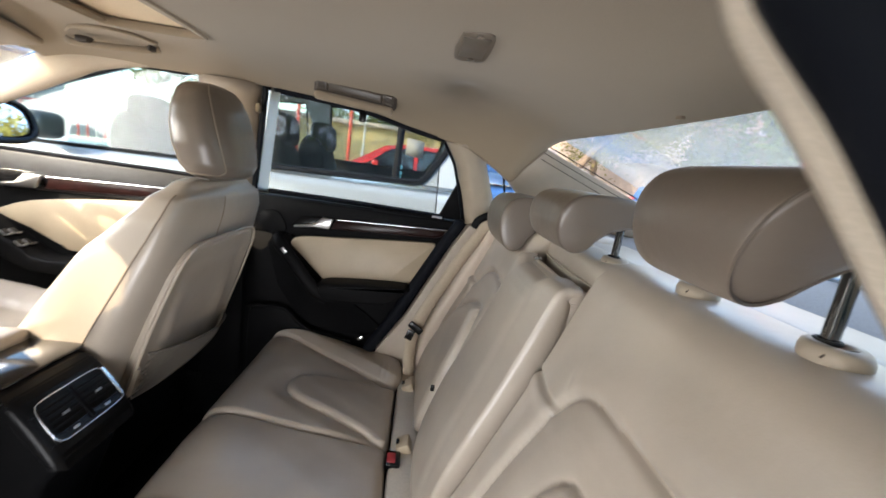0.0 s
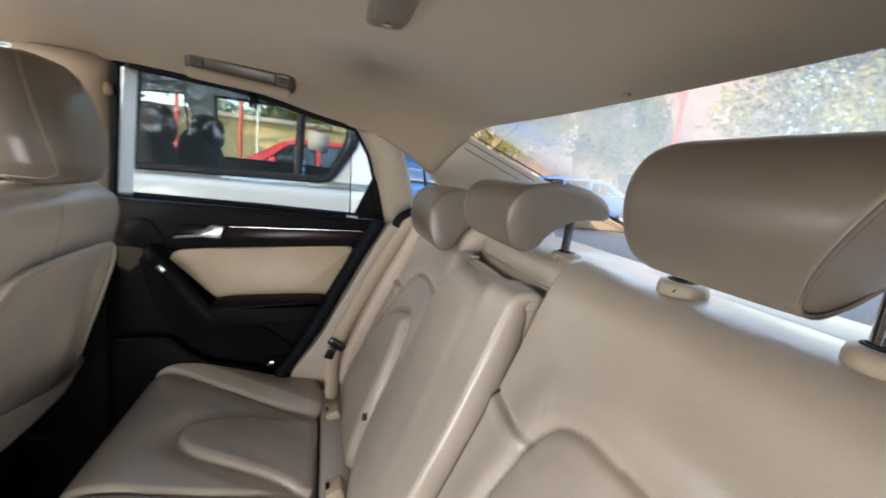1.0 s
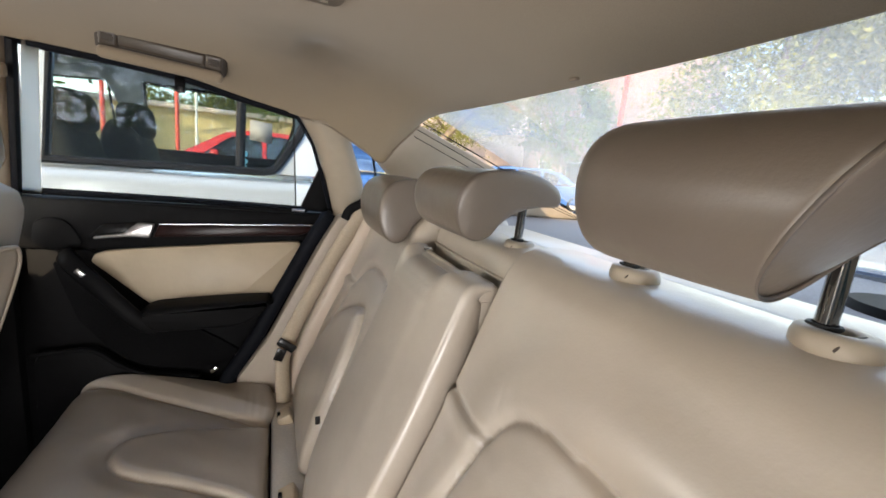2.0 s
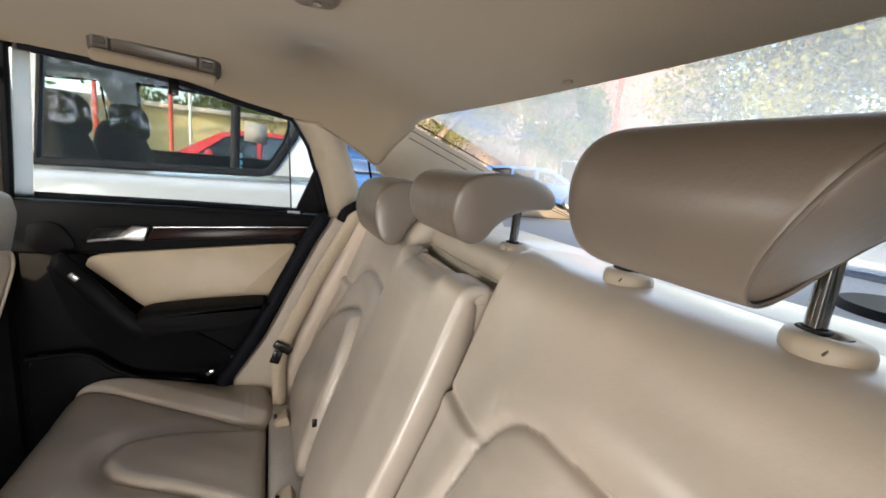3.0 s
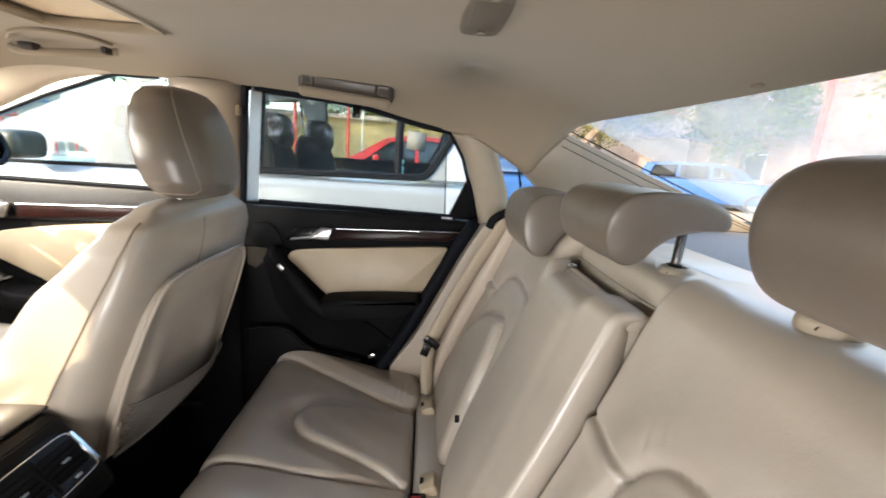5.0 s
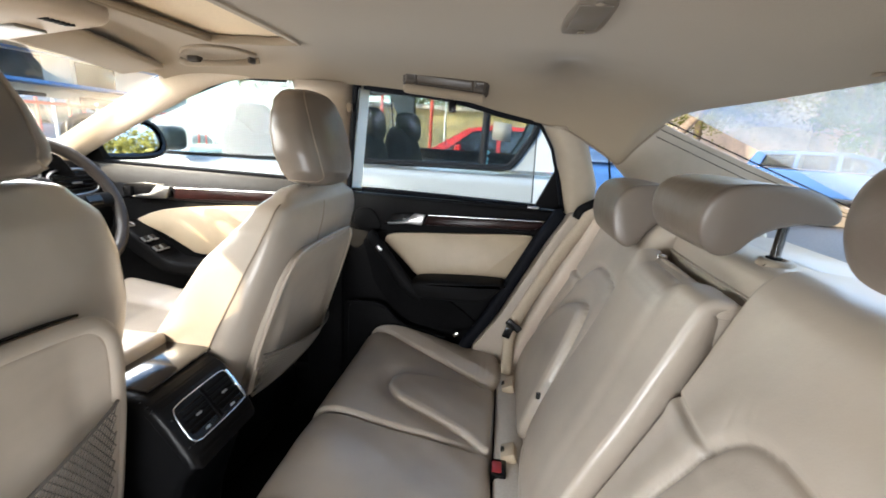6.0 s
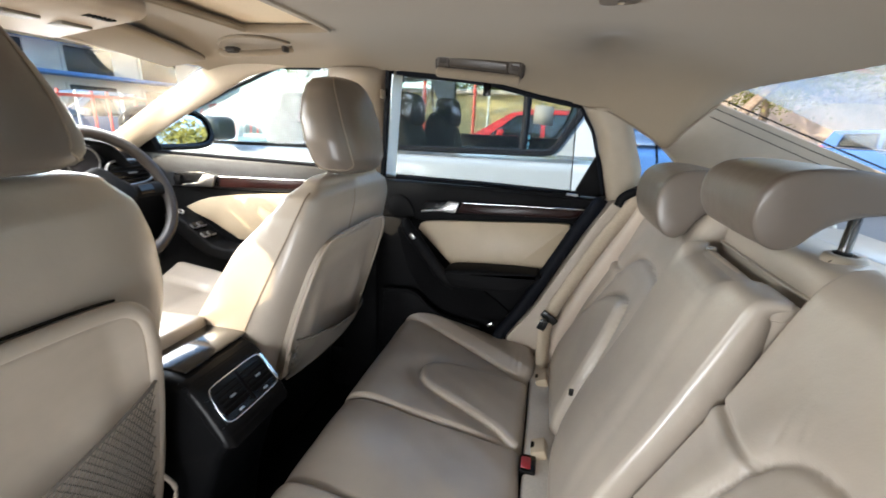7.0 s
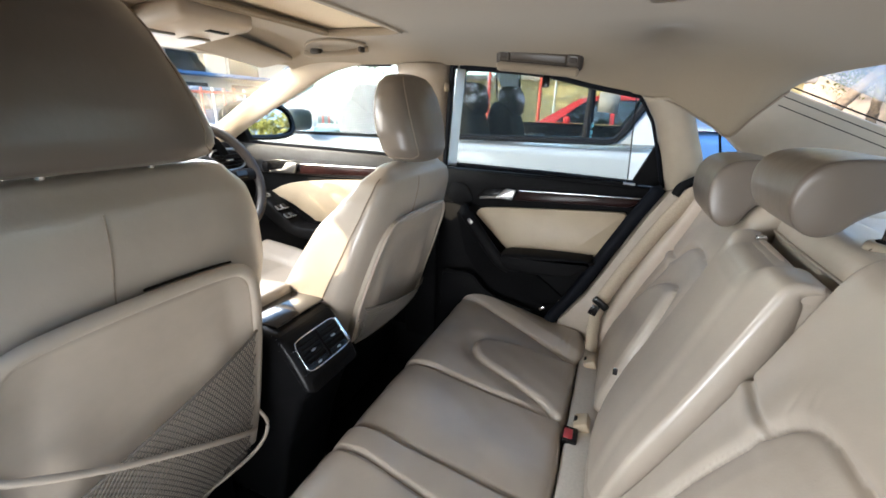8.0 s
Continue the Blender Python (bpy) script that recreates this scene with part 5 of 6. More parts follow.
def front_door(side):
    d = thing("door_front", "closed front car door with tan inset and wood strip", "car door", kind="structure")

    def slab_part(name, pts, y, depth, mat, bevel=0.004, label=""):
        p, v = slab(pts, y, depth, side)
        return prism(name, p, v, mat, d, bevel, label)
    slab_part("outer_skin", [(-1.62, 0.28), (-1.62, 0.96), (-0.66, 0.95), (-0.66, 0.28)], 0.76, 0.03, PAINT_OWN)
    slab_part("upper_trim", [(-1.60, 0.86), (-1.60, 0.985), (-0.70, 0.978), (-0.70, 0.885)], 0.680, 0.06, TRIM_GREY, 0.010)
    slab_part("lower_trim", [(-1.60, 0.24), (-1.60, 0.88), (-0.70, 0.90), (-0.70, 0.24)], 0.693, 0.05, BLACK, 0.006)
    slab_part("inset_panel", rounded([(-1.335, 0.790), (-1.22, 0.836), (-1.0, 0.868), (-0.78, 0.884), (-0.745, 0.87), (-0.76, 0.80), (-0.79, 0.715), (-0.83, 0.700), (-1.08, 0.690), (-1.13, 0.705), (-1.22, 0.75)], 3), 0.676, 0.02, CREAM, 0.005, "tan leatherette inset")
    slab_part("wood_inlay", [(-1.155, 0.916), (-0.78, 0.930), (-0.77, 0.902), (-1.165, 0.880)], 0.670, 0.02, WOOD, 0.003, "dark burgundy wood strip")
    tube("bright_line", [(-1.155, mirror_y(0.667, side), 0.918), (-0.78, mirror_y(0.667, side), 0.932)], 0.0025, CHROME, d, seg=8)
    slab_part("lever_recess", rounded([(-1.36, 0.872), (-1.355, 0.918), (-1.20, 0.926), (-1.17, 0.884)], 2), 0.674, 0.02, BLACK_GLOSS, 0.004)
    p, v = slab([(-1.215, 0.922), (-1.165, 0.922), (-1.185, 0.880), (-1.235, 0.878), (-1.31, 0.874), (-1.31, 0.882), (-1.245, 0.893)], 0.656, 0.014, side)
    b = bmesh.new()
    bm_prism(b, p, v, 0.004)
    part("release_lever", b, SATIN, d, "satin metal door release lever")
    box("lock_button", (-1.335, mirror_y(0.668, side), 0.895), (0.026, 0.010, 0.034), BLACK, d, 0.003)
    # armrest with the switch panel
    b = bmesh.new()
    pp, v = slab(rounded([(-1.36, 0.768), (-1.335, 0.792), (-1.30, 0.783), (-1.19, 0.706), (-1.12, 0.676), (-0.80, 0.692), (-0.78, 0.655), (-1.10, 0.632), (-1.2, 0.645), (-1.31, 0.715)], 3), 0.600, 0.09, side)
    bm_prism(b, pp, v, 0.012, 3)
    part("armrest", b, BLACK, d)
    tilt = Matrix.Rotation(radians(35), 4, "Y")
    for x, z in ((-1.236, 0.741), (-1.196, 0.713)):
        for y in (0.614, 0.642):
            w = box("window_switch", (x, mirror_y(y, side), z), (0.030, 0.022, 0.010), BLACK_GLOSS, d, 0.002, m=tilt)
            box("switch_trim", (x + 0.012, mirror_y(y, side), z - 0.003), (0.004, 0.019, 0.011), SATIN, w, 0.001, "satin metal edge", tilt)
            box("switch_trim", (x, mirror_y(y - 0.010, side), z + 0.003), (0.022, 0.003, 0.007), SATIN, w, 0.001, "satin metal edge", tilt)
    tube("mirror_knob", [Vector((-1.295, mirror_y(0.622, side), 0.789)) + tilt @ Vector((0.009 * math.cos(k * math.pi / 8), 0.009 * math.sin(k * math.pi / 8), 0)) for k in range(16)], 0.0028, SATIN, d, seg=8, closed=True, label="round mirror adjusting knob")
    outline = [(-1.42, 0.97), (-0.72, 0.975), (-0.70, 1.262), (-0.94, 1.268), (-1.166, 1.225), (-1.373, 1.131), (-1.47, 1.06)]
    side_window(d, outline, side, GLASS)
    edge = smooth_path([(x, mirror_y(glass_y(z) - 0.004, side), z) for x, z in ((-1.50, 1.055), (-1.375, 1.13), (-1.168, 1.222), (-0.94, 1.262), (-0.71, 1.264))], 6)
    tube("frame_edge", [p + np.array([0, 0.014 * side, 0.004]) for p in edge], 0.004, RUBBER, d, seg=8)
    tube("frame_edge", [(-0.700, mirror_y(glass_y(0.97) + 0.010, side), 0.97), (-0.655, mirror_y(glass_y(1.264) + 0.010, side), 1.264)], 0.012, RUBBER, d, seg=8)
    tube("sill_seal", [(-1.5, mirror_y(0.688, side), 0.988), (-0.70, mirror_y(0.690, side), 0.982)], 0.006, RUBBER, d, seg=8)
    # black corner that carries the mirror
    prism("mirror_sail", [(x, mirror_y(glass_y(z) - 0.008, side), z) for x, z in ((-1.60, 0.98), (-1.425, 0.98), (-1.44, 1.09), (-1.50, 1.055))], Vector((0, 0.03 * side, 0)), BLACK, d, 0.004)
    return d


rear_door(1)
front_door(1)
front_door(-1)


def wing_mirror(side):
    m = thing("wing_mirror", "black-backed wing mirror outside the front door", "wing mirror")
    c = Vector((-1.545, mirror_y(0.876, side), 1.062))
    turn = pose(*c, 0, -15, -12 * side)
    loop = [((0.165 * math.copysign(abs(math.cos(a)) ** 0.6, math.cos(a))) - 0.014 * math.sin(a), 0.078 * math.copysign(abs(math.sin(a)) ** 0.7, math.sin(a))) for a in np.linspace(0, 2 * math.pi, 36, endpoint=False)]
    vs, fs = [], []
    rings = ((0.0, 1.0), (-0.012, 1.06), (-0.05, 1.02), (-0.085, 0.80), (-0.10, 0.4))
    for dx, k in rings:
        for y, z in loop:
            vs.append(turn @ Vector((dx, y * k, z * k)))
    n = len(loop)
    for i in range(len(rings) - 1):
        for j in range(n):
            fs.append((i * n + j, i * n + (j + 1) % n, (i + 1) * n + (j + 1) % n, (i + 1) * n + j))
    fs.append(tuple(range((len(rings) - 1) * n, len(rings) * n)))
    finish("housing", vs, fs, BLACK, m, "black mirror housing")
    face = [turn @ Vector((0.001, y * 0.86, z * 0.80)) for y, z in loop]
    finish("mirror_glass", face, [tuple(range(n))], MIRROR, m, smooth=False)
    tube("rim", [turn @ Vector((0.0, y * 0.99, z * 0.98)) for y, z in loop], 0.012, BLACK_GLOSS, m, seg=8, closed=True)
    tube("mirror_arm", [turn @ Vector((-0.04, -0.09 * side, -0.04)), (-1.54, mirror_y(0.715, side), 1.0)], 0.022, BLACK, m, seg=10)


wing_mirror(1)


# ---- console, dashboard, wheel ----
console = thing("centre_console", "black centre console with rear air vents", "console")
b = bmesh.new()
prof = [(-0.640, 0.20), (-0.600, 0.40), (-0.548, 0.545), *rounded([(-0.520, 0.578), (-0.530, 0.600), (-0.575, 0.665), (-0.605, 0.688), (-0.66, 0.695)], 3), (-0.70, 0.66), (-1.25, 0.60), (-1.25, 0.20)]
bm_prism(b, [(x, CY - 0.112, z) for x, z in prof], Vector((0, 0.174, 0)), 0.014, 4)
part("body", b, BLACK_SATIN, console)
b = bmesh.new()
bm_box(b, (-0.87, CY - 0.005, 0.694), (0.32, 0.150, 0.036), 0.015, 3, Matrix.Rotation(radians(-3), 4, "Y"))
part("armrest_lid", b, LEATHER, console, "beige leather armrest lid")
box("tray_lid", (-0.675, CY - 0.005, 0.6945), (0.12, 0.172, 0.008), LACQUER, console, 0.004, label="glossy black lid")
# vent face: slats between bright rim lines, tilted up
VC = Vector((-0.5615, 0.008, 0.6345))


def on_face(u, v, w=0.0):
    """u along the car's width, v up the face, w out of the face."""
    return ft @ Vector((v, u, w))


def face_box(name, u, v, w, su, sv, sw, mat, parent, bevel=0.001, label="", roll=0.0):
    bm = bmesh.new()
    bm_box(bm, (0, 0, 0), (sv, su, sw), bevel, 1, Matrix.Rotation(roll, 4, "Y"))
    bmesh.ops.transform(bm, matrix=ft @ Matrix.Translation((v, u, w)), verts=bm.verts)
    return part(name, bm, mat, parent, label)


ft = Matrix.Translation(VC) @ Matrix(((-0.62, 0, 0.785, 0), (0, 1, 0, 0), (0.785, 0, 0.62, 0), (0, 0, 0, 1)))
vent = face_box("air_vent", 0, 0, 0.003, 0.150, 0.074, 0.006, BLACK_GLOSS, console, 0.003, "rear air vents with bright rim")
rim = [on_face(u, v, 0.008) for u, v in rounded([(-0.056, -0.037), (0.0, -0.038), (0.056, -0.037), (0.068, -0.032), (0.072, -0.020), (0.070, 0.014), (0.066, 0.028), (0.054, 0.035), (0.0, 0.036), (-0.054, 0.035), (-0.066, 0.028), (-0.070, 0.014), (-0.072, -0.020), (-0.068, -0.032), (-0.056, -0.037)], 4)]
tube("vent_rim", rim, 0.0013, CHROME, vent, seg=8, label="chrome vent rim")
face_box("vent_end", 0.0705, 0.0, 0.0075, 0.007, 0.062, 0.004, CHROME, vent, 0.0015, "broad chrome end of the vent rim")
face_box("vent_divider", 0, 0, 0.006, 0.008, 0.066, 0.008, BLACK, vent)
for sgn in (-1, 1):
    for k in range(5):
        face_box("slat", sgn * 0.034, -0.019 + 0.0105 * k, 0.007, 0.056, 0.008, 0.0025, BLACK, vent, 0.0005, roll=0.6)
    face_box("vent_tab", sgn * 0.034, 0.0, 0.011, 0.012, 0.004, 0.004, SATIN, vent)
    face_box("vent_wheel", sgn * 0.034, -0.029, 0.008, 0.010, 0.004, 0.004, SATIN, vent)

dash = thing("dashboard", "black dashboard with hooded instrument cluster and vents", "dashboard")
b = bmesh.new()
prof = [(-1.50, 0.55), (-1.45, 0.72), (-1.42, 0.86), (-1.44, 0.95), (-1.50, 0.985), (-1.72, 0.975), (-1.80, 0.93), (-1.80, 0.55)]
bm_prism(b, [(x, CY - 0.70, z) for x, z in prof], Vector((0, 1.40, 0)), 0.02, 3)
part("body", b, BLACK, dash)
hood = smooth_path([(-1.425, 0.19, 0.955), (-1.420, 0.25, 1.02), (-1.415, 0.36, 1.04), (-1.420, 0.47, 1.02), (-1.425, 0.53, 0.955)], 6)
b = bmesh.new()
bm_sweep(b, hood, 0.05, 0.012, 12, up=(0, 0.3, 1))
part("cluster_hood", b, BLACK, dash)
box("cluster_face", (-1.457, 0.36, 0.955), (0.02, 0.30, 0.13), DASH_LIGHT, dash, 0.01)
for y in (0.29, 0.43):
    b = bmesh.new()
    bmesh.ops.create_cone(b, cap_ends=True, segments=28, radius1=0.05, radius2=0.045, depth=0.012)
    bmesh.ops.transform(b, matrix=pose(-1.443, y, 0.965, 0, 90, 0), verts=b.verts)
    dial = part("dial", b, DASH_LIGHT, dash)
    tube("dial_ring", [(-1.435, y + 0.048 * math.cos(a), 0.965 + 0.048 * math.sin(a)) for a in np.linspace(0, 2 * math.pi, 28, endpoint=False)], 0.003, SATIN, dial, seg=6, closed=True)
for y0 in (0.56,):
    v = box("side_vent", (-1.430, y0, 0.925), (0.03, 0.15, 0.075), BLACK_GLOSS, dash, 0.01)
    tube("vent_ring", smooth_path([(-1.412, y0 - 0.075, 0.89), (-1.412, y0 - 0.07, 0.962), (-1.412, y0 + 0.06, 0.958), (-1.412, y0 + 0.072, 0.90), (-1.412, y0, 0.885)], 5, True), 0.004, SATIN, v, seg=8, closed=True)
    for k in range(4):
        box("slat", (-1.413, y0, 0.903 + 0.014 * k), (0.01, 0.125, 0.003), BLACK, v, 0.001)
    box("vent_tab", (-1.407, y0, 0.925), (0.008, 0.03, 0.006), SATIN, v, 0.002)
tube("trim_line", [(-1.417, CY - 0.6, 0.875), (-1.417, 0.66, 0.875)], 0.004, SATIN, dash, seg=8)

wheel = thing("steering_wheel", "leather steering wheel with grey hub and satin spokes", "steering wheel")
WC, WR = Vector((-1.22, 0.320, 0.898)), 0.186
wt = Matrix.Translation(WC) @ Matrix.Rotation(radians(-24), 4, "Y")


def on_wheel(a, r, out=0.0):
    return wt @ Vector((out, r * math.cos(a), r * math.sin(a)))


tube("rim", [on_wheel(a, WR) for a in np.linspace(0, 2 * math.pi, 72, endpoint=False)], 0.0165, material("dark brown wheel leather", (0.016, 0.012, 0.010), 0.45, grain=(60, 0.15), bump=[(300, 0.2)]), wheel, seg=14, closed=True)
hub = [on_wheel(a, 0.072 * (1 + 0.12 * math.cos(4 * a)), 0.018) for a in np.linspace(0, 2 * math.pi, 36, endpoint=False)]
b = bmesh.new()
bm_prism(b, hub, wt.to_3x3() @ Vector((-0.05, 0, 0)), 0.012, 3)
part("hub", b, BLACK, wheel)
for a in (0.0, math.pi, -math.pi / 2 + 0.32, -math.pi / 2 - 0.32):
    b = bmesh.new()
    bm_sweep(b, [on_wheel(a, 0.06, 0.004), on_wheel(a, 0.12, 0.004), on_wheel(a, WR - 0.008, 0.0)], 0.022 if abs(math.sin(a)) < 0.5 else 0.012, 0.010, 12, up=wt.to_3x3() @ Vector((1, 0, 0)))
    part("spoke", b, BLACK, wheel)
for a in (0.0, math.pi):
    b = bmesh.new()
    bm_sweep(b, [on_wheel(a, 0.085, 0.017), on_wheel(a, 0.13, 0.015)], 0.014, 0.003, 10, up=wt.to_3x3() @ Vector((1, 0, 0)))
    part("spoke_buttons", b, BLACK_GLOSS, wheel)
tube("hub_ring", [on_wheel(a, 0.022, 0.020) for a in np.linspace(0, 2 * math.pi, 24, endpoint=False)], 0.0015, SATIN, wheel, seg=6, closed=True)
tube("column", [WC + Vector((-0.02, 0, -0.01)), WC + Vector((-0.20, 0, -0.08))], 0.045, BLACK, wheel, seg=14)

# windscreen
ws = thing("window_front", "raked windscreen", "window", kind="structure")
pane = prism("pane", [(-1.05, CY - 0.50, 1.262), (-1.05, CY + 0.50, 1.262), (-1.72, CY + 0.62, 0.97), (-1.72, CY - 0.62, 0.97)], Vector((-0.002, 0, 0.005)), GLASS, ws)
pane.visible_shadow = False
cowl = prism("bonnet", [(-1.70, CY - 0.72, 0.955), (-1.70, CY + 0.72, 0.955), (-2.75, CY + 0.62, 0.80), (-2.75, CY - 0.62, 0.80)], Vector((0, 0, -0.05)), PAINT_OWN)
tagged(cowl, "painted bonnet in front of the windscreen", "bonnet", kind="structure")

# ---- overhead fittings ----
sunroof = thing("sunroof", "closed sliding sunroof blind in a recessed frame", "sunroof")
P = np.zeros((20, 30, 3))
for i, x in enumerate(np.linspace(-0.76, -0.48, 20)):
    for j, y in enumerate(np.linspace(CY - 0.33, CY + 0.33, 30)):
        P[i, j] = (x, y, headliner_z(np.array(x), np.array(y)) + 0.017)
shell("blind", P, P + np.array([0, 0, 0.012]), material("cream sunroof blind", (0.74, 0.61, 0.44), 0.8, grain=(300, 0.05), spots=(3, 0.05)), sunroof)
loop = []
for x, y in rounded([(-0.515, CY - 0.25), (-0.510, CY), (-0.515, CY + 0.25), (-0.54, CY + 0.285), (-0.62, CY + 0.290), (-0.71, CY + 0.285), (-0.735, CY + 0.25), (-0.74, CY), (-0.735, CY - 0.25), (-0.71, CY - 0.285), (-0.62, CY - 0.290), (-0.54, CY - 0.285), (-0.515, CY - 0.25)], 5)[:-1]:
    loop.append((x, y, float(headliner_z(np.array(x), np.array(y))) + 0.006))
tube("opening_rim", loop, 0.006, HEADLINER, sunroof, rv=0.0095, seg=10, closed=True)

lamp = thing("dome_lamp", "small flush beige dome lamp on the headliner", "lamp")
lz = 1.3105
b = bmesh.new()
bm_prism(b, [(x, y, lz + 0.004) for x, y in rounded([(0.004, -0.005), (0.028, -0.014), (0.052, -0.008), (0.058, 0.07), (0.054, 0.143), (0.028, 0.152), (0.002, 0.146), (-0.003, 0.07)], 3)], Vector((0, 0, -0.005)), 0.002)
part("bezel", b, material("taupe lamp plastic", (0.155, 0.125, 0.095), 0.5), lamp)
box("lens", (0.028, 0.060, lz - 0.0015), (0.042, 0.110, 0.003), material("frosted lamp lens", (0.125, 0.102, 0.078), 0.35), lamp, 0.001)
for dy in (-0.006, 0.128):
    b = bmesh.new()
    bmesh.ops.create_cone(b, cap_ends=True, segments=16, radius1=0.006, radius2=0.005, depth=0.003, matrix=Matrix.Translation((0.030, dy, lz - 0.0025)))
    part("lamp_button", b, CHROME, lamp)


TAUPE_MID = material("worn taupe plastic", (0.060, 0.047, 0.035), 0.4, grain=(60, 0.1))
TAUPE_DARK = material("dark taupe recess", (0.040, 0.031, 0.024), 0.7, grain=(60, 0.1))


g = thing("grab_handle", "folded beige grab handle above the door window", "grab handle", "grab handles")
gx, gz = (-0.336, -0.130), (1.279, 1.262)
tilt = Matrix.Rotation(math.atan2(gz[0] - gz[1], gx[1] - gx[0]), 4, "Y")
mid = Vector(((gx[0] + gx[1]) / 2, 0.512, (gz[0] + gz[1]) / 2))


def handle_box(name, along, out, up, size, mat, bevel, parent, label=""):
    """A piece of the folded handle: along the handle, out of the lining, up."""
    m = Matrix.Rotation(radians(22), 4, "X")
    return box(name, mid + tilt @ (m @ Vector((along, -out, up))), size, mat, parent, bevel, label, tilt @ m, 3)


base = handle_box("base_plate", 0, -0.006, 0.006, (0.222, 0.022, 0.056), TAUPE_DARK, 0.010, g, "dark recess behind the grip")
handle_box("grip", 0, 0.001, 0.006, (0.146, 0.014, 0.026), TAUPE_MID, 0.006, g, "folded taupe grip bar")
handle_box("lip", 0, 0.008, -0.021, (0.212, 0.022, 0.024), HEADLINER, 0.010, g)
for k in (-1, 1):
    h = handle_box("hinge", 0.088 * k, 0.003, 0.006, (0.030, 0.013, 0.030), TAUPE_MID, 0.005, g)
    handle_box("screw_hole", 0.088 * k, 0.009, 0.007, (0.020, 0.005, 0.013), TAUPE_DARK, 0.003, h)
g = thing("grab_handle", "beige grab handle with open finger recess", "grab handle", "grab handles")


def on_lining(x, y, drop=0.0):
    return (x, y, float(headliner_z(np.array(x), np.array(y))) - drop)


tube("grip", smooth_path([(-0.915, 0.452, 1.288), (-0.885, 0.440, 1.281), (-0.81, 0.430, 1.281), (-0.73, 0.434, 1.286), (-0.695, 0.446, 1.294)], 6), 0.005, HEADLINER, g, rv=0.008, seg=12)
tube("arch", smooth_path([on_lining(-0.885, 0.415), on_lining(-0.84, 0.375, 0.001), on_lining(-0.77, 0.350, 0.001), on_lining(-0.71, 0.365, 0.001), on_lining(-0.685, 0.415)], 6), 0.004, HEADLINER, g, seg=10)
for x, y, w in ((-0.855, 0.426, 0.030), (-0.694, 0.412, 0.010)):
    box("finger_recess", (x, y, 1.2885), (w, 0.024, 0.014), TAUPE_DARK, g, 0.004)

for y in (0.285, -0.225):
    v = thing("sun_visor", "folded-up beige cloth sun visor", "sun visor", "sun visors")
    b = bmesh.new()
    swing = Matrix.Rotation(radians(18.7 if y > 0 else -18.7), 4, "Z")
    bm_box(b, (-0.985, y, 1.274), (0.11, 0.40, 0.018), 0.009, 3, Matrix.Rotation(radians(-2.5 if y > 0 else 2.5), 4, "X") @ swing @ Matrix.Rotation(radians(-14), 4, "Y"))
    part("flap", b, HEADLINER, v)
    tube("hinge_rod", [Vector((-0.985, y, 1.262)) + swing @ Vector((-0.05, k, 0)) for k in (-0.19, 0.19)], 0.006, BEIGE_PLASTIC, v, seg=8)
roofc = thing("roof_console", "beige overhead console with reading lamps", "overhead console")
b = bmesh.new()
bm_box(b, (-0.87, CY - 0.01, 1.290), (0.24, 0.17, 0.046), 0.020, 3, Matrix.Rotation(radians(-8), 4, "Y"))
part("body", b, BEIGE_PLASTIC, roofc)
for y in (-0.03, 0.05):
    box("lens", (-0.885, y, 1.2665), (0.06, 0.05, 0.006), material("clear lamp lens", (0.20, 0.185, 0.16), 0.45), roofc, 0.002)
for k in range(6):
    box("slot", (-0.800, 0.065 - 0.008 * k, 1.2775), (0.02, 0.004, 0.006), BLACK, roofc, 0.001)
rv = thing("rear_view_mirror", "black interior mirror below the roof console", "mirror")
b = bmesh.new()
bm_box(b, (-1.16, CY, 1.185), (0.03, 0.24, 0.065), 0.014, 3)
part("housing", b, BLACK, rv)
box("mirror_glass", (-1.1435, CY, 1.185), (0.003, 0.22, 0.05), MIRROR, rv, 0.001)
tube("stalk", [(-1.17, CY, 1.19), (-1.16, CY, 1.26)], 0.012, BLACK, rv, seg=10)


# ---- outside: parked vehicles ----
def wheel_at(parent, x, y, r=0.32, w=0.2):
    b = bmesh.new()
    bm_sweep(b, [(x + (r - 0.07) * math.cos(a), y, r + (r - 0.07) * math.sin(a)) for a in np.linspace(0, 2 * math.pi, 28, endpoint=False)], 0.07, w / 2, 10, up=(0, 1, 0), closed=True)
    t = part("wheel", b, TYRE, parent)
    b = bmesh.new()
    bmesh.ops.create_cone(b, cap_ends=True, segments=24, radius1=r * 0.62, radius2=r * 0.62, depth=w * 0.7)
    bmesh.ops.transform(b, matrix=pose(x, y, r, 90), verts=b.verts)
    part("rim", b, SATIN, t)


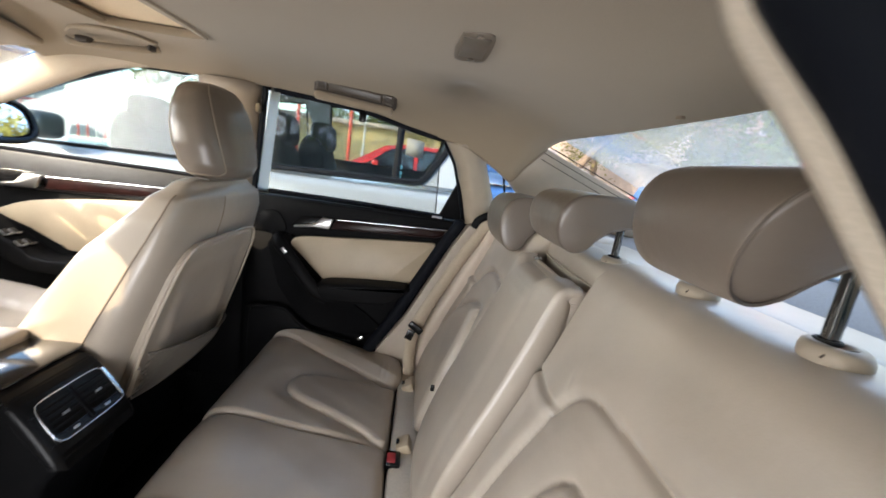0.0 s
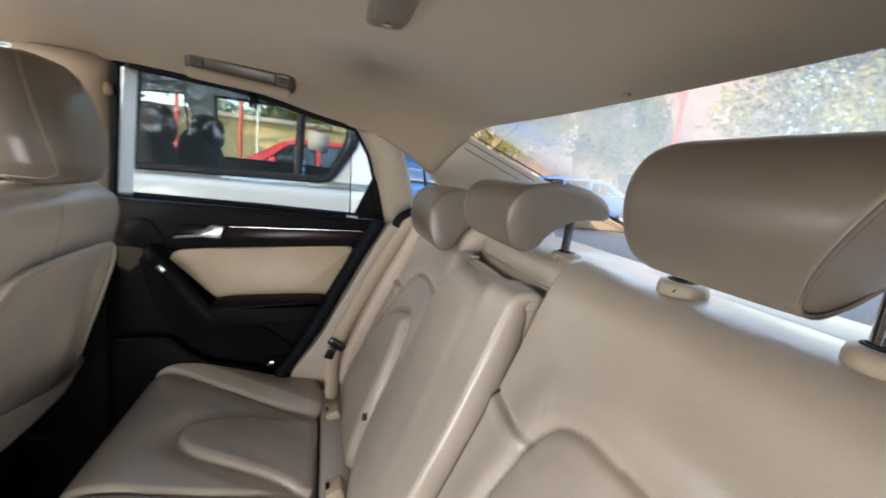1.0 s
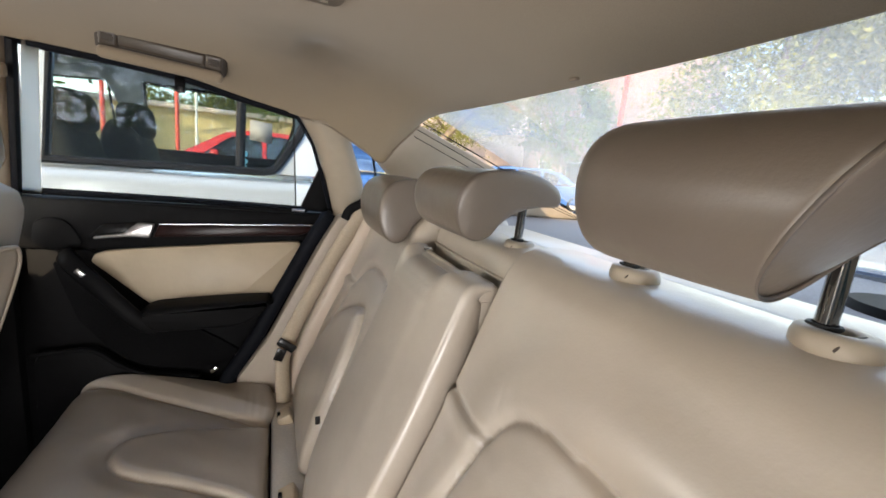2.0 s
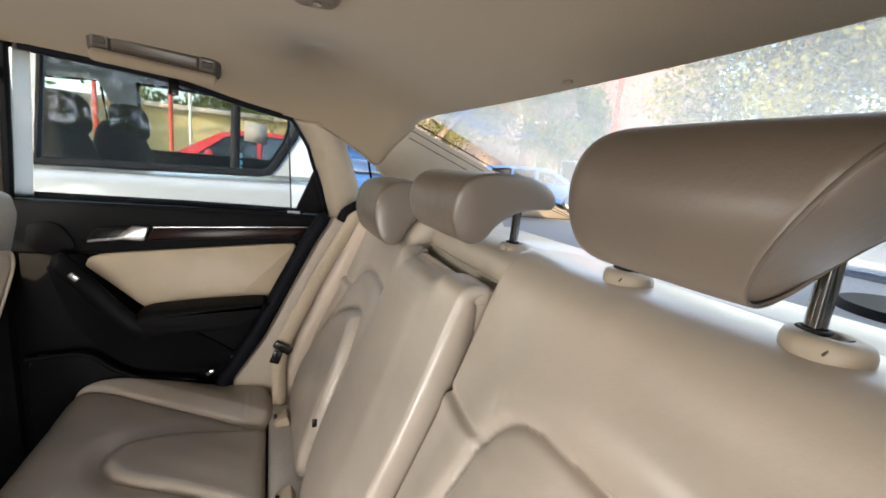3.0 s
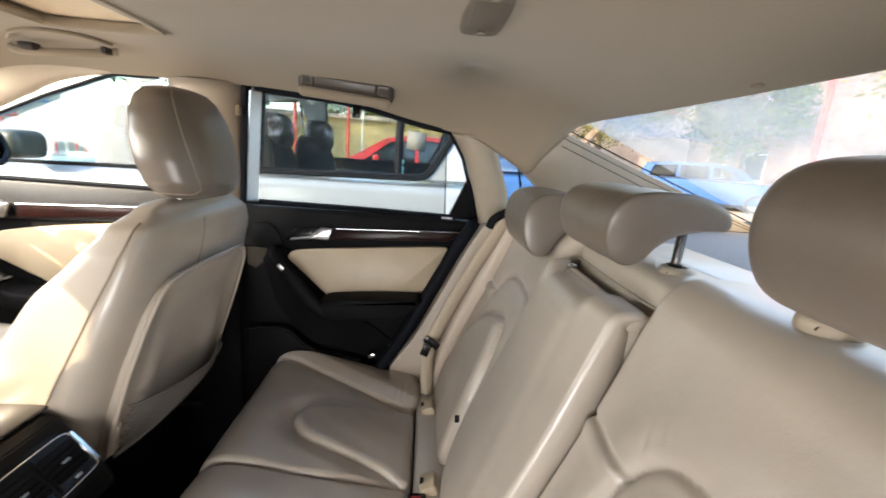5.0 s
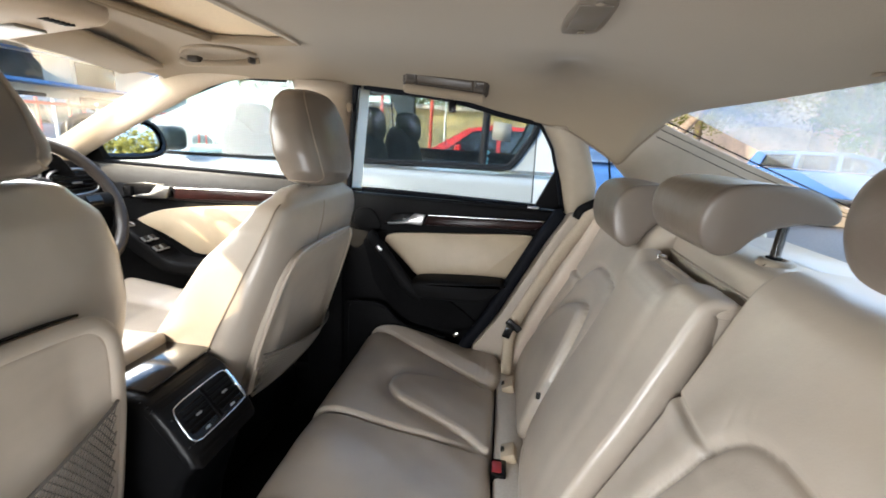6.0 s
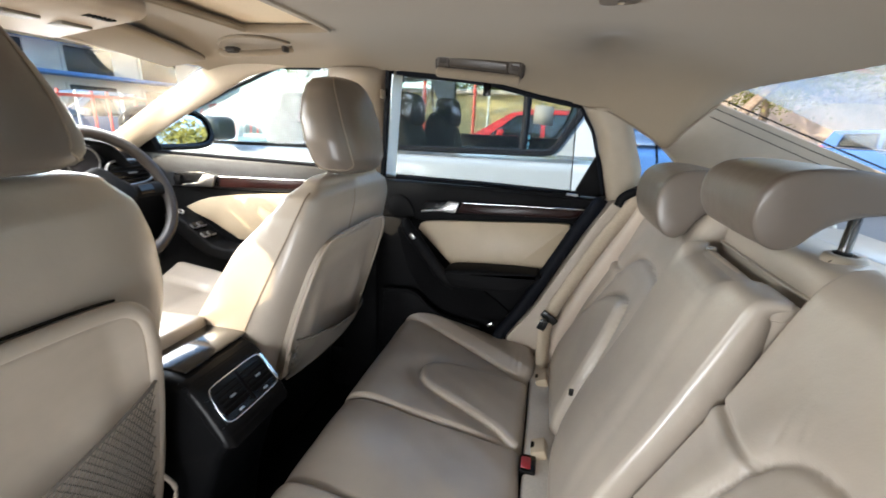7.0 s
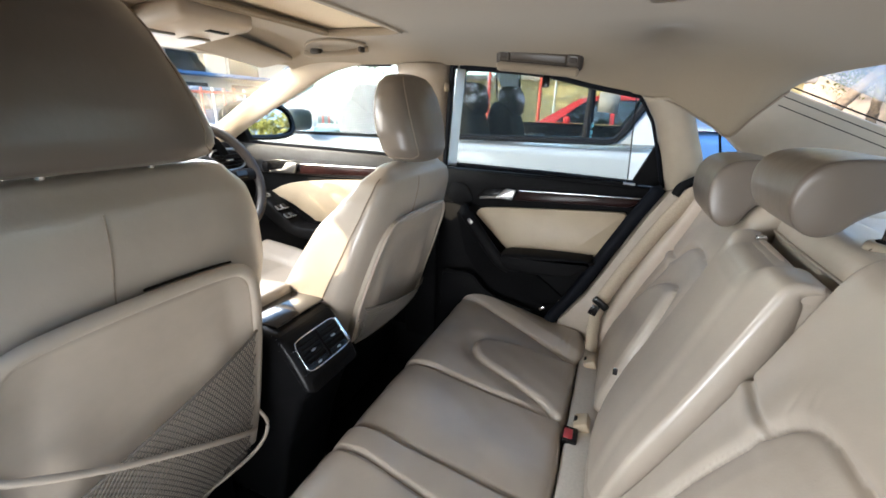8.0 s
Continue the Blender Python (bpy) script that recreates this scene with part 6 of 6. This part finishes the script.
def vehicle(name, label, paint, m, length, width, height, belt, hood, windows, roofline, glassmat=GLASS_TINT, seats=(), lamp=None, mirror_x=-0.67, mirror_paint=None):
    """A parked car along its own x axis (nose to -x). roofline: (x, z) of the cabin; windows: outlines (x, z) cut right through both sides."""
    v = thing(name, label, "car")
    v.matrix_world = m
    hw = width / 2

    def own(ob):
        ob.matrix_parent_inverse = Matrix()
        return ob
    low = [(-length / 2, 0.45), (-length / 2 + 0.05, hood), *[(x, z) for x, z in ((roofline[0][0], belt - 0.02),)], (roofline[-1][0], belt), (length / 2 - 0.05, belt - 0.05), (length / 2, 0.5), (length / 2 - 0.1, 0.25), (-length / 2 + 0.1, 0.25)]
    b = bmesh.new()
    bm_prism(b, [(x, -hw, z) for x, z in low], Vector((0, width, 0)), 0.05, 3)
    own(part("body", b, paint, v))
    # cabin sides: outline with window holes, filled by triangulation
    for sgn in (-1, 1):
        b = bmesh.new()
        edges = []
        for loop in (roofline, *windows):
            vs = [b.verts.new((x, sgn * (hw - 0.04 - 0.22 * (z - belt)), z)) for x, z in loop]
            edges += [b.edges.new((vs[i], vs[(i + 1) % len(vs)])) for i in range(len(vs))]
        bmesh.ops.triangle_fill(b, use_beauty=True, use_dissolve=False, edges=edges)
        for f in list(b.faces):
            c = f.calc_center_median()
            for loop in windows:
                inside = False
                for (x0, z0), (x1, z1) in zip(loop, loop[1:] + loop[:1]):
                    if (z0 > c.z) != (z1 > c.z) and c.x < (x1 - x0) * (c.z - z0) / (z1 - z0) + x0:
                        inside = not inside
                if inside:
                    b.faces.remove(f)
                    break
        r = bmesh.ops.extrude_face_region(b, geom=list(b.faces))
        bmesh.ops.translate(b, vec=(0, -sgn * 0.05, 0), verts=[g for g in r["geom"] if isinstance(g, bmesh.types.BMVert)])
        cab = own(part("cabin_side", b, paint, v))
        for loop in windows:
            w = own(prism("window", [(x, sgn * (hw - 0.065 - 0.22 * (z - belt)), z) for x, z in loop], Vector((0, -sgn * 0.005, 0)), glassmat, cab))
            w.visible_shadow = False
            own(tube("window_seal", [(x, sgn * (hw - 0.038 - 0.22 * (z - belt)), z) for x, z in loop], 0.020 if loop[0][0] > 0.9 else 0.010, RUBBER, cab, seg=6, closed=True, up=(0, 1, 0)))
    top = [p for p in roofline if p[1] > belt + 0.001]
    P = np.zeros((len(top), 9, 3))
    for i, (x, z) in enumerate(top):
        for j, k in enumerate(np.linspace(-1, 1, 9)):
            P[i, j] = (x, k * (hw - 0.05 - 0.22 * (z - belt)), z + 0.03 * (1 - k * k) - 0.005)
    hi = [i for i, p in enumerate(top) if p[1] > height - 0.16]
    own(shell("roof", P[hi[0]:hi[-1] + 1], P[hi[0]:hi[-1] + 1] - np.array([0, 0, 0.04]), paint, v))
    for a, c in ((0, hi[0]), (hi[-1], len(top) - 1)):
        seg = [(roofline[0] if a == 0 else top[a]), top[c] if a == 0 else roofline[-1]]
        (x0, z0), (x1, z1) = seg
        w0, w1 = hw - 0.09 - 0.22 * (z0 - belt), hw - 0.09 - 0.22 * (z1 - belt)
        w = own(prism("screen", [(x0, -w0, z0), (x0, w0, z0), (x1, w1, z1), (x1, -w1, z1)], Vector((0, 0, 0.006)), glassmat, v))
        w.visible_shadow = False
    for x, y, z in seats:
        own(seat_pillow("seat", (x, y, z), 0.22, 0.13, 0.36, v, SEAT_DARK, 0.15, power=2.6))
        own(seat_pillow("seat_headrest", (x + 0.01, y, z + 0.35), 0.15, 0.085, 0.11, v, SEAT_DARK, 0.1))
    for x in (-length / 2 + 0.85, length / 2 - 0.85):
        for y in (-hw + 0.08, hw - 0.08):
            wheel_at(v, x, y)
    if lamp:
        for sgn in (-1, 1):
            own(box("tail_lamp", (lamp[0], sgn * (hw - 0.06), lamp[1]), (0.16, 0.14, 0.16), RED_BUCKLE, v, 0.03))
    for sgn in (-1, 1):
        own(box("door_mirror", (mirror_x, sgn * (hw + 0.08), belt + 0.08), (0.13, 0.20, 0.14), mirror_paint or paint, v, 0.045, seg=4))
    return v


van_roof = [(-1.05, 0.95), (-0.50, 1.22), (0.0, 1.47), (0.35, 1.58), (1.0, 1.66), (1.7, 1.64), (2.08, 1.55), (2.17, 1.0)]
van_windows = [[(-0.43, 0.945), (-0.455, 1.14), (-0.15, 1.29), (0.15, 1.416), (0.38, 1.48), (0.75, 1.50), (0.78, 0.968)],
               [(0.97, 0.985), (0.97, 1.52), (1.69, 1.52), (1.95, 1.49), (2.02, 1.42), (2.03, 1.34), (1.99, 1.20), (1.90, 1.05), (1.87, 1.015), (1.83, 1.003)]]
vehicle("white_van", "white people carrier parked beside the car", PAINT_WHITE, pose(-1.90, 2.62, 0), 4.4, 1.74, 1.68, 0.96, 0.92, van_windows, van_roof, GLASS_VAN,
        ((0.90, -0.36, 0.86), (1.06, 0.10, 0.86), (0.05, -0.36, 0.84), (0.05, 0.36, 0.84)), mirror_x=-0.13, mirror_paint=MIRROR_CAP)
van = bpy.data.objects["white_van"]


def on_van(x, z, out=0.004):
    """A place on the people carrier's near side, in the world."""
    return Vector((x, 2.62 - (0.87 - 0.065 - 0.22 * (z - 0.96)) - out, z))


def van_part(ob):
    ob.parent = van
    ob.matrix_parent_inverse = van.matrix_world.inverted()
    return ob


bpy.context.view_layer.update()
van_part(tube("window_post", [on_van(-0.185, 0.995, 0.012), on_van(-0.185, 1.52, 0.012)], 0.022, RUBBER, rv=0.02, seg=8))
van_part(box("far_door_trim", (-0.55, 3.36, 0.99), (1.4, 0.05, 0.12), BLACK, bevel=0.015))
PAPER_GREY = material("faded grey paper", (0.17, 0.18, 0.18), 0.7, grain=(40, 0.1))
van_part(prism("paper_sticker", [on_van(x, z, 0.003) for x, z in ((-0.145, 1.155), (-0.04, 1.145), (-0.04, 1.245), (-0.145, 1.255))], Vector((0, -0.002, 0)), PAPER_GREY, None, 0.0, "faded paper sticker"))
for z in (1.016, 1.046, 1.082):
    b = bmesh.new()
    bmesh.ops.create_cone(b, cap_ends=True, segments=14, radius1=0.014, radius2=0.014, depth=0.003)
    bmesh.ops.transform(b, matrix=Matrix.Translation(on_van(-0.165, z, 0.003)) @ Matrix.Rotation(radians(90), 4, "X"), verts=b.verts)
    van_part(part("dot_sticker", b, material("turquoise film", (0.25, 0.62, 0.66), 0.4), None, "round turquoise sticker"))
car_roof = [(-1.05, 0.95), (-0.35, 1.38), (0.1, 1.46), (0.7, 1.45), (1.15, 1.33), (1.75, 0.98)]
car_windows = [[(-0.72, 0.97), (-0.25, 1.32), (0.20, 1.38), (0.22, 0.97)], [(0.30, 0.97), (0.29, 1.38), (0.70, 1.37), (1.05, 1.27), (1.15, 0.98)]]
vehicle("red_car", "red hatchback parked beyond the white people carrier", PAINT_RED, pose(-0.45, 8.4, 0, 0, 0, 0), 4.0, 1.70, 1.47, 0.93, 0.86, car_windows, car_roof, GLASS_PALE, (), (1.9, 0.85), mirror_x=-0.50)
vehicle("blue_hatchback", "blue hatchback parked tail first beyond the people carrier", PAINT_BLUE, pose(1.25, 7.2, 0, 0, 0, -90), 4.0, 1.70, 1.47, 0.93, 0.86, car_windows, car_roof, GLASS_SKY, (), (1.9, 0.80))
suv_roof = [(-1.35, 1.0), (-0.75, 1.40), (-0.2, 1.51), (1.2, 1.49), (1.9, 1.42), (2.1, 1.0)]
suv_windows = [[(-1.0, 1.02), (-0.62, 1.33), (-0.1, 1.41), (-0.08, 1.02)], [(0.02, 1.02), (0.03, 1.42), (0.85, 1.41), (0.86, 1.02)], [(0.96, 1.02), (0.96, 1.40), (1.65, 1.35), (1.75, 1.03)]]
vehicle("blue_car", "blue estate car parked behind", PAINT_BLUE, pose(9.6, 13.4, 0, 0, 0, 150), 4.4, 1.75, 1.52, 0.97, 0.92, suv_windows, suv_roof, GLASS_TINT, (), (2.1, 0.95))


# ---- outer body of the car that the eye is in ----
shell_car = thing("wall_outer_body", "outer painted body panels of the car", "car body", kind="structure")
for side in (1, -1):
    prism("front_wing", [(x, mirror_y(0.70, side), z) for x, z in ((-1.60, 0.22), (-1.60, 0.955), (-2.10, 0.90), (-2.70, 0.78), (-2.82, 0.60), (-2.80, 0.30), (-2.62, 0.28), (-2.56, 0.50), (-2.40, 0.64), (-2.20, 0.66), (-2.02, 0.55), (-1.93, 0.28))], Vector((0, 0.13 * side, 0)), PAINT_OWN, shell_car, 0.03, seg=3)
    tube("roof_edge", smooth_path([(-1.72, mirror_y(0.70, side), 0.97), (-1.30, mirror_y(0.655, side), 1.17), (-0.95, mirror_y(0.62, side), 1.31), (-0.40, mirror_y(0.61, side), 1.345), (0.10, mirror_y(0.615, side), 1.30), (0.34, mirror_y(0.640, side), 1.22)], 8), 0.025, PAINT_OWN, shell_car, rv=0.02, seg=10)
    for x in (-2.30, 0.52):
        wheel_at(shell_car, x, mirror_y(0.74, side), 0.31, 0.20)
box("front_bumper", (-2.80, CY, 0.48), (0.16, 1.50, 0.42), PAINT_OWN, shell_car, 0.06, seg=3)
box("rear_bumper", (1.68, CY, 0.55), (0.16, 1.50, 0.52), PAINT_OWN, shell_car, 0.06, seg=3)
prism("boot_top", [(0.95, CY - 0.70, 0.965), (0.95, CY + 0.70, 0.965), (1.66, CY + 0.68, 0.93), (1.66, CY - 0.68, 0.93)], Vector((0, 0, -0.12)), PAINT_OWN, shell_car, 0.02)


# ---- outside: trees, walls, fence ----
def leaf_cloud(name, centre, radii, count, size, mat, parent, seed):
    """A crown of single bent leaves gathered in clumps, with gaps."""
    rng = np.random.default_rng(seed)
    clumps = []
    while len(clumps) < 46:
        p = rng.uniform(-1, 1, 3)
        if 0.25 < np.linalg.norm(p) < 1:
            clumps.append(p)
    clumps = np.array(clumps)
    pick = clumps[rng.integers(0, len(clumps), count)]
    pos = (pick + rng.normal(0, 0.14, (count, 3))) * np.array(radii) + np.array(centre)
    a = rng.normal(0, 1, (count, 3))
    a /= np.linalg.norm(a, axis=1)[:, None]
    c = np.cross(a, rng.normal(0, 1, (count, 3)))
    c /= np.linalg.norm(c, axis=1)[:, None]
    s = size * rng.uniform(0.6, 1.4, (count, 1))
    nrm = np.cross(a, c)
    v = np.stack([pos - a * s, pos + c * s * 0.45 + nrm * s * 0.15, pos + a * s, pos - c * s * 0.45 + nrm * s * 0.15], 1).reshape(-1, 3)
    me = bpy.data.meshes.new(name)
    me.from_pydata(v.tolist(), [], [(4 * i, 4 * i + 1, 4 * i + 2, 4 * i + 3) for i in range(count)])
    me.materials.append(mat)
    ob = new(name, me)
    ob.parent = parent
    return ob


def tree(x, y, h, spread, mat, seed, count=5200, size=0.16, lean=0.0):
    t = thing("tree", "leafy tree with pale trunk and loose crown", "tree", "trees")
    rng = random.Random(seed)
    top = h * 0.55
    trunk = smooth_path([(x - lean, y, -0.1), (x - lean * 0.45 + rng.uniform(-0.2, 0.2), y, top * 0.5), (x + rng.uniform(-0.3, 0.3), y + rng.uniform(-0.3, 0.3), top), (x, y, h * 0.8)], 6)
    tube("trunk", trunk, 0.05 * h * 0.5, BARK, t, seg=10, taper=lambda k: 1 - 0.75 * k)
    for k in range(6):
        a = k * 1.05 + rng.uniform(-0.3, 0.3)
        z0 = top * rng.uniform(0.6, 1.0)
        tube("limb", smooth_path([(x, y, z0), (x + 0.4 * spread * math.cos(a), y + 0.4 * spread * math.sin(a), z0 + 0.12 * h), (x + 0.75 * spread * math.cos(a), y + 0.75 * spread * math.sin(a), z0 + 0.30 * h)], 5), 0.016 * h * 0.6, BARK, t, seg=6, taper=lambda k: 1 - 0.8 * k)
    leaf_cloud("crown", (x, y, h * 0.66), (spread, spread, h * 0.36), count, size, mat, t, seed)
    return t


tree(10.8, 6.2, 6.6, 2.5, LEAF_WARM, 3, 22000, 0.075)
tree(12.5, 3.0, 7.5, 2.9, LEAF_WARM, 4, 22000, 0.08)
tree(12.8, 16.5, 6.0, 1.9, LEAF, 5, 6000, 0.10)
tree(0.8, 14.2, 7.0, 2.0, LEAF, 6, 14000, 0.06)
tree(-7.5, 15.0, 8.5, 4.0, LEAF, 7, 5000, 0.2)
tree(7.5, 15.2, 8.0, 2.6, LEAF_WARM, 8, 20000, 0.055, lean=3.0)
tree(7.8, 18.6, 8.0, 3.0, LEAF_WARM, 11, 20000, 0.06)
tree(-3.4, 25.0, 5.4, 3.2, LEAF_WARM, 12, 12000, 0.10)
tree(1.4, 25.5, 6.0, 3.0, LEAF, 13, 9000, 0.10)
tree(1.0, -22.0, 7.0, 4.0, LEAF, 9, 6000, 0.2)
# unseen near-side wall added to block sun, with a tree behind it
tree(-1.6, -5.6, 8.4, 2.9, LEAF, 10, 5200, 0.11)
yard = box("wall_sun_block", (0.10, -2.20, 1.55), (5.80, 0.2, 3.10), WALL_SUN_BLOCK, bevel=0.02)
tagged(yard, "unseen dark wall added to keep sun off the bench", "wall", kind="structure")


def building(name, label, x0, x1, y0, y1, h, mat, openings, face, roofmat=None):
    """A plain block with real window reveals on one face ('x-' or 'y-'); openings: (along, z, w, h)."""
    bl = thing(name, label, "building")
    box("wall", ((x0 + x1) / 2, (y0 + y1) / 2, h / 2), (x1 - x0, y1 - y0, h), mat, bl, 0.02)
    for u, z, w, hh in openings:
        if face == "x-":
            f = box("window", (x0 - 0.01, u, z), (0.10, w, hh), STEEL_WHITE, bl, 0.01)
            box("pane", (x0 - 0.065, u, z), (0.02, w - 0.14, hh - 0.14), GLASS_DARK_SOLID, f, 0.002)
        else:
            f = box("window", (u, y0 - 0.01, z), (w, 0.10, hh), STEEL_WHITE, bl, 0.01)
            box("pane", (u, y0 - 0.065, z), (w - 0.14, 0.02, hh - 0.14), GLASS_DARK_SOLID, f, 0.002)
    box("roof", ((x0 + x1) / 2, (y0 + y1) / 2, h + 0.08), (x1 - x0 + 0.5, y1 - y0 + 0.5, 0.16), roofmat or mat, bl, 0.02)
    return bl


GLASS_DARK_SOLID = material("dark window pane", (0.02, 0.025, 0.03), 0.08)
building("rear_building", "weathered pink plaster building behind the parking area", 14.5, 22, 15.7, 36, 8.5, WALL_PINK, [(17.1, 5.1, 0.9, 1.3), (19.5, 3.9, 1.0, 1.3), (21.5, 3.9, 1.0, 1.3), (26, 3.9, 1, 1.3), (17.5, 1.6, 1.2, 1.2), (20, 1.6, 1.2, 1.2)], "x-")
building("long_building", "long pale plaster building beyond the trees", 5.6, 14.2, 22, 30, 7.5, WALL_PALE, [(7.2, 5.2, 1.1, 1.3), (9.6, 5.2, 1.1, 1.3), (12.0, 5.2, 1.1, 1.3)], "y-")
building("yellow_building", "low yellow painted building across the lane", -9, 5.2, 17, 22, 2.3, WALL_YELLOW, [(-7.6, 1.4, 1.4, 0.9), (0.6, 1.4, 1.4, 0.9), (4.0, 1.4, 1.4, 0.9)], "y-", WALL_PALE)
building("blue_roofed_building", "white building with blue sheet roof beyond the railing", -24, -15, 4, 18, 3.4, WALL_WHITE, [], "y-", ROOF_BLUE)
bb = building("shop_block", "grey-white block with blue canopy beyond the railing", -16.0, -14.5, 3.5, 16, 4.2, WALL_WHITE, [], "y-", ROOF_BLUE)
for y in (5.5, 8.0, 10.5, 13.0):
    f = box("window", (-14.47, y, 2.45), (0.10, 1.6, 0.9), STEEL_WHITE, bb, 0.01)
    box("pane", (-14.41, y, 2.45), (0.03, 1.44, 0.76), GLASS_DARK_SOLID, f, 0.002)
    f = box("window", (-14.47, y, 1.2), (0.10, 1.6, 1.2), STEEL_WHITE, bb, 0.01)
    box("pane", (-14.41, y, 1.2), (0.03, 1.44, 1.06), GLASS_DARK_SOLID, f, 0.002)
box("canopy", (-14.0, 9.7, 2.95), (0.9, 12.0, 0.14), ROOF_BLUE, bb, 0.02)
box("canopy", (-14.0, 9.7, 2.0), (0.9, 12.0, 0.10), ROOF_BLUE, bb, 0.02)

fence = thing("railing", "red and white painted steel railing", "railing")
for k in range(34):
    y = 2.0 + 0.28 * k
    box("bar", (-8.2, y, 0.72), (0.035, 0.035, 1.35), FENCE_RED if k % 3 else STEEL_WHITE, fence, 0.004)
for z in (0.25, 1.30):
    box("rail", (-8.2, 6.6, z), (0.05, 9.4, 0.05), FENCE_RED, fence, 0.006)
vehicle("white_car", "white hatchback behind the red railing", PAINT_WHITE, pose(-10.6, 7.2, 0, 0, 0, 90), 4.0, 1.70, 1.47, 0.93, 0.86, car_windows, car_roof, GLASS_TINT)

pole = tube("red_pole", [(9.0, 9.0, 0), (9.0, 9.0, 5.5)], 0.07, FENCE_RED, seg=12)
tagged(pole, "slim red painted steel pole", "pole")
for x, y, red in ((-3.56, 11.2, 1), (-2.15, 11.2, 1), (-1.76, 11.2, 0)):
    p = tube("painted_post", [(x, y, 0), (x, y, 3.0)], 0.045 if red else 0.03, FENCE_RED if red else STEEL_WHITE, seg=12)
    tagged(p, "red painted steel post" if red else "slim white painted steel post", "post", "posts")
earth = box("verge", (0, 11.5, 0.03), (40, 6, 0.06), EARTH, bevel=0.02)
tagged(earth, "dry bare earth verge", "ground", kind="structure")
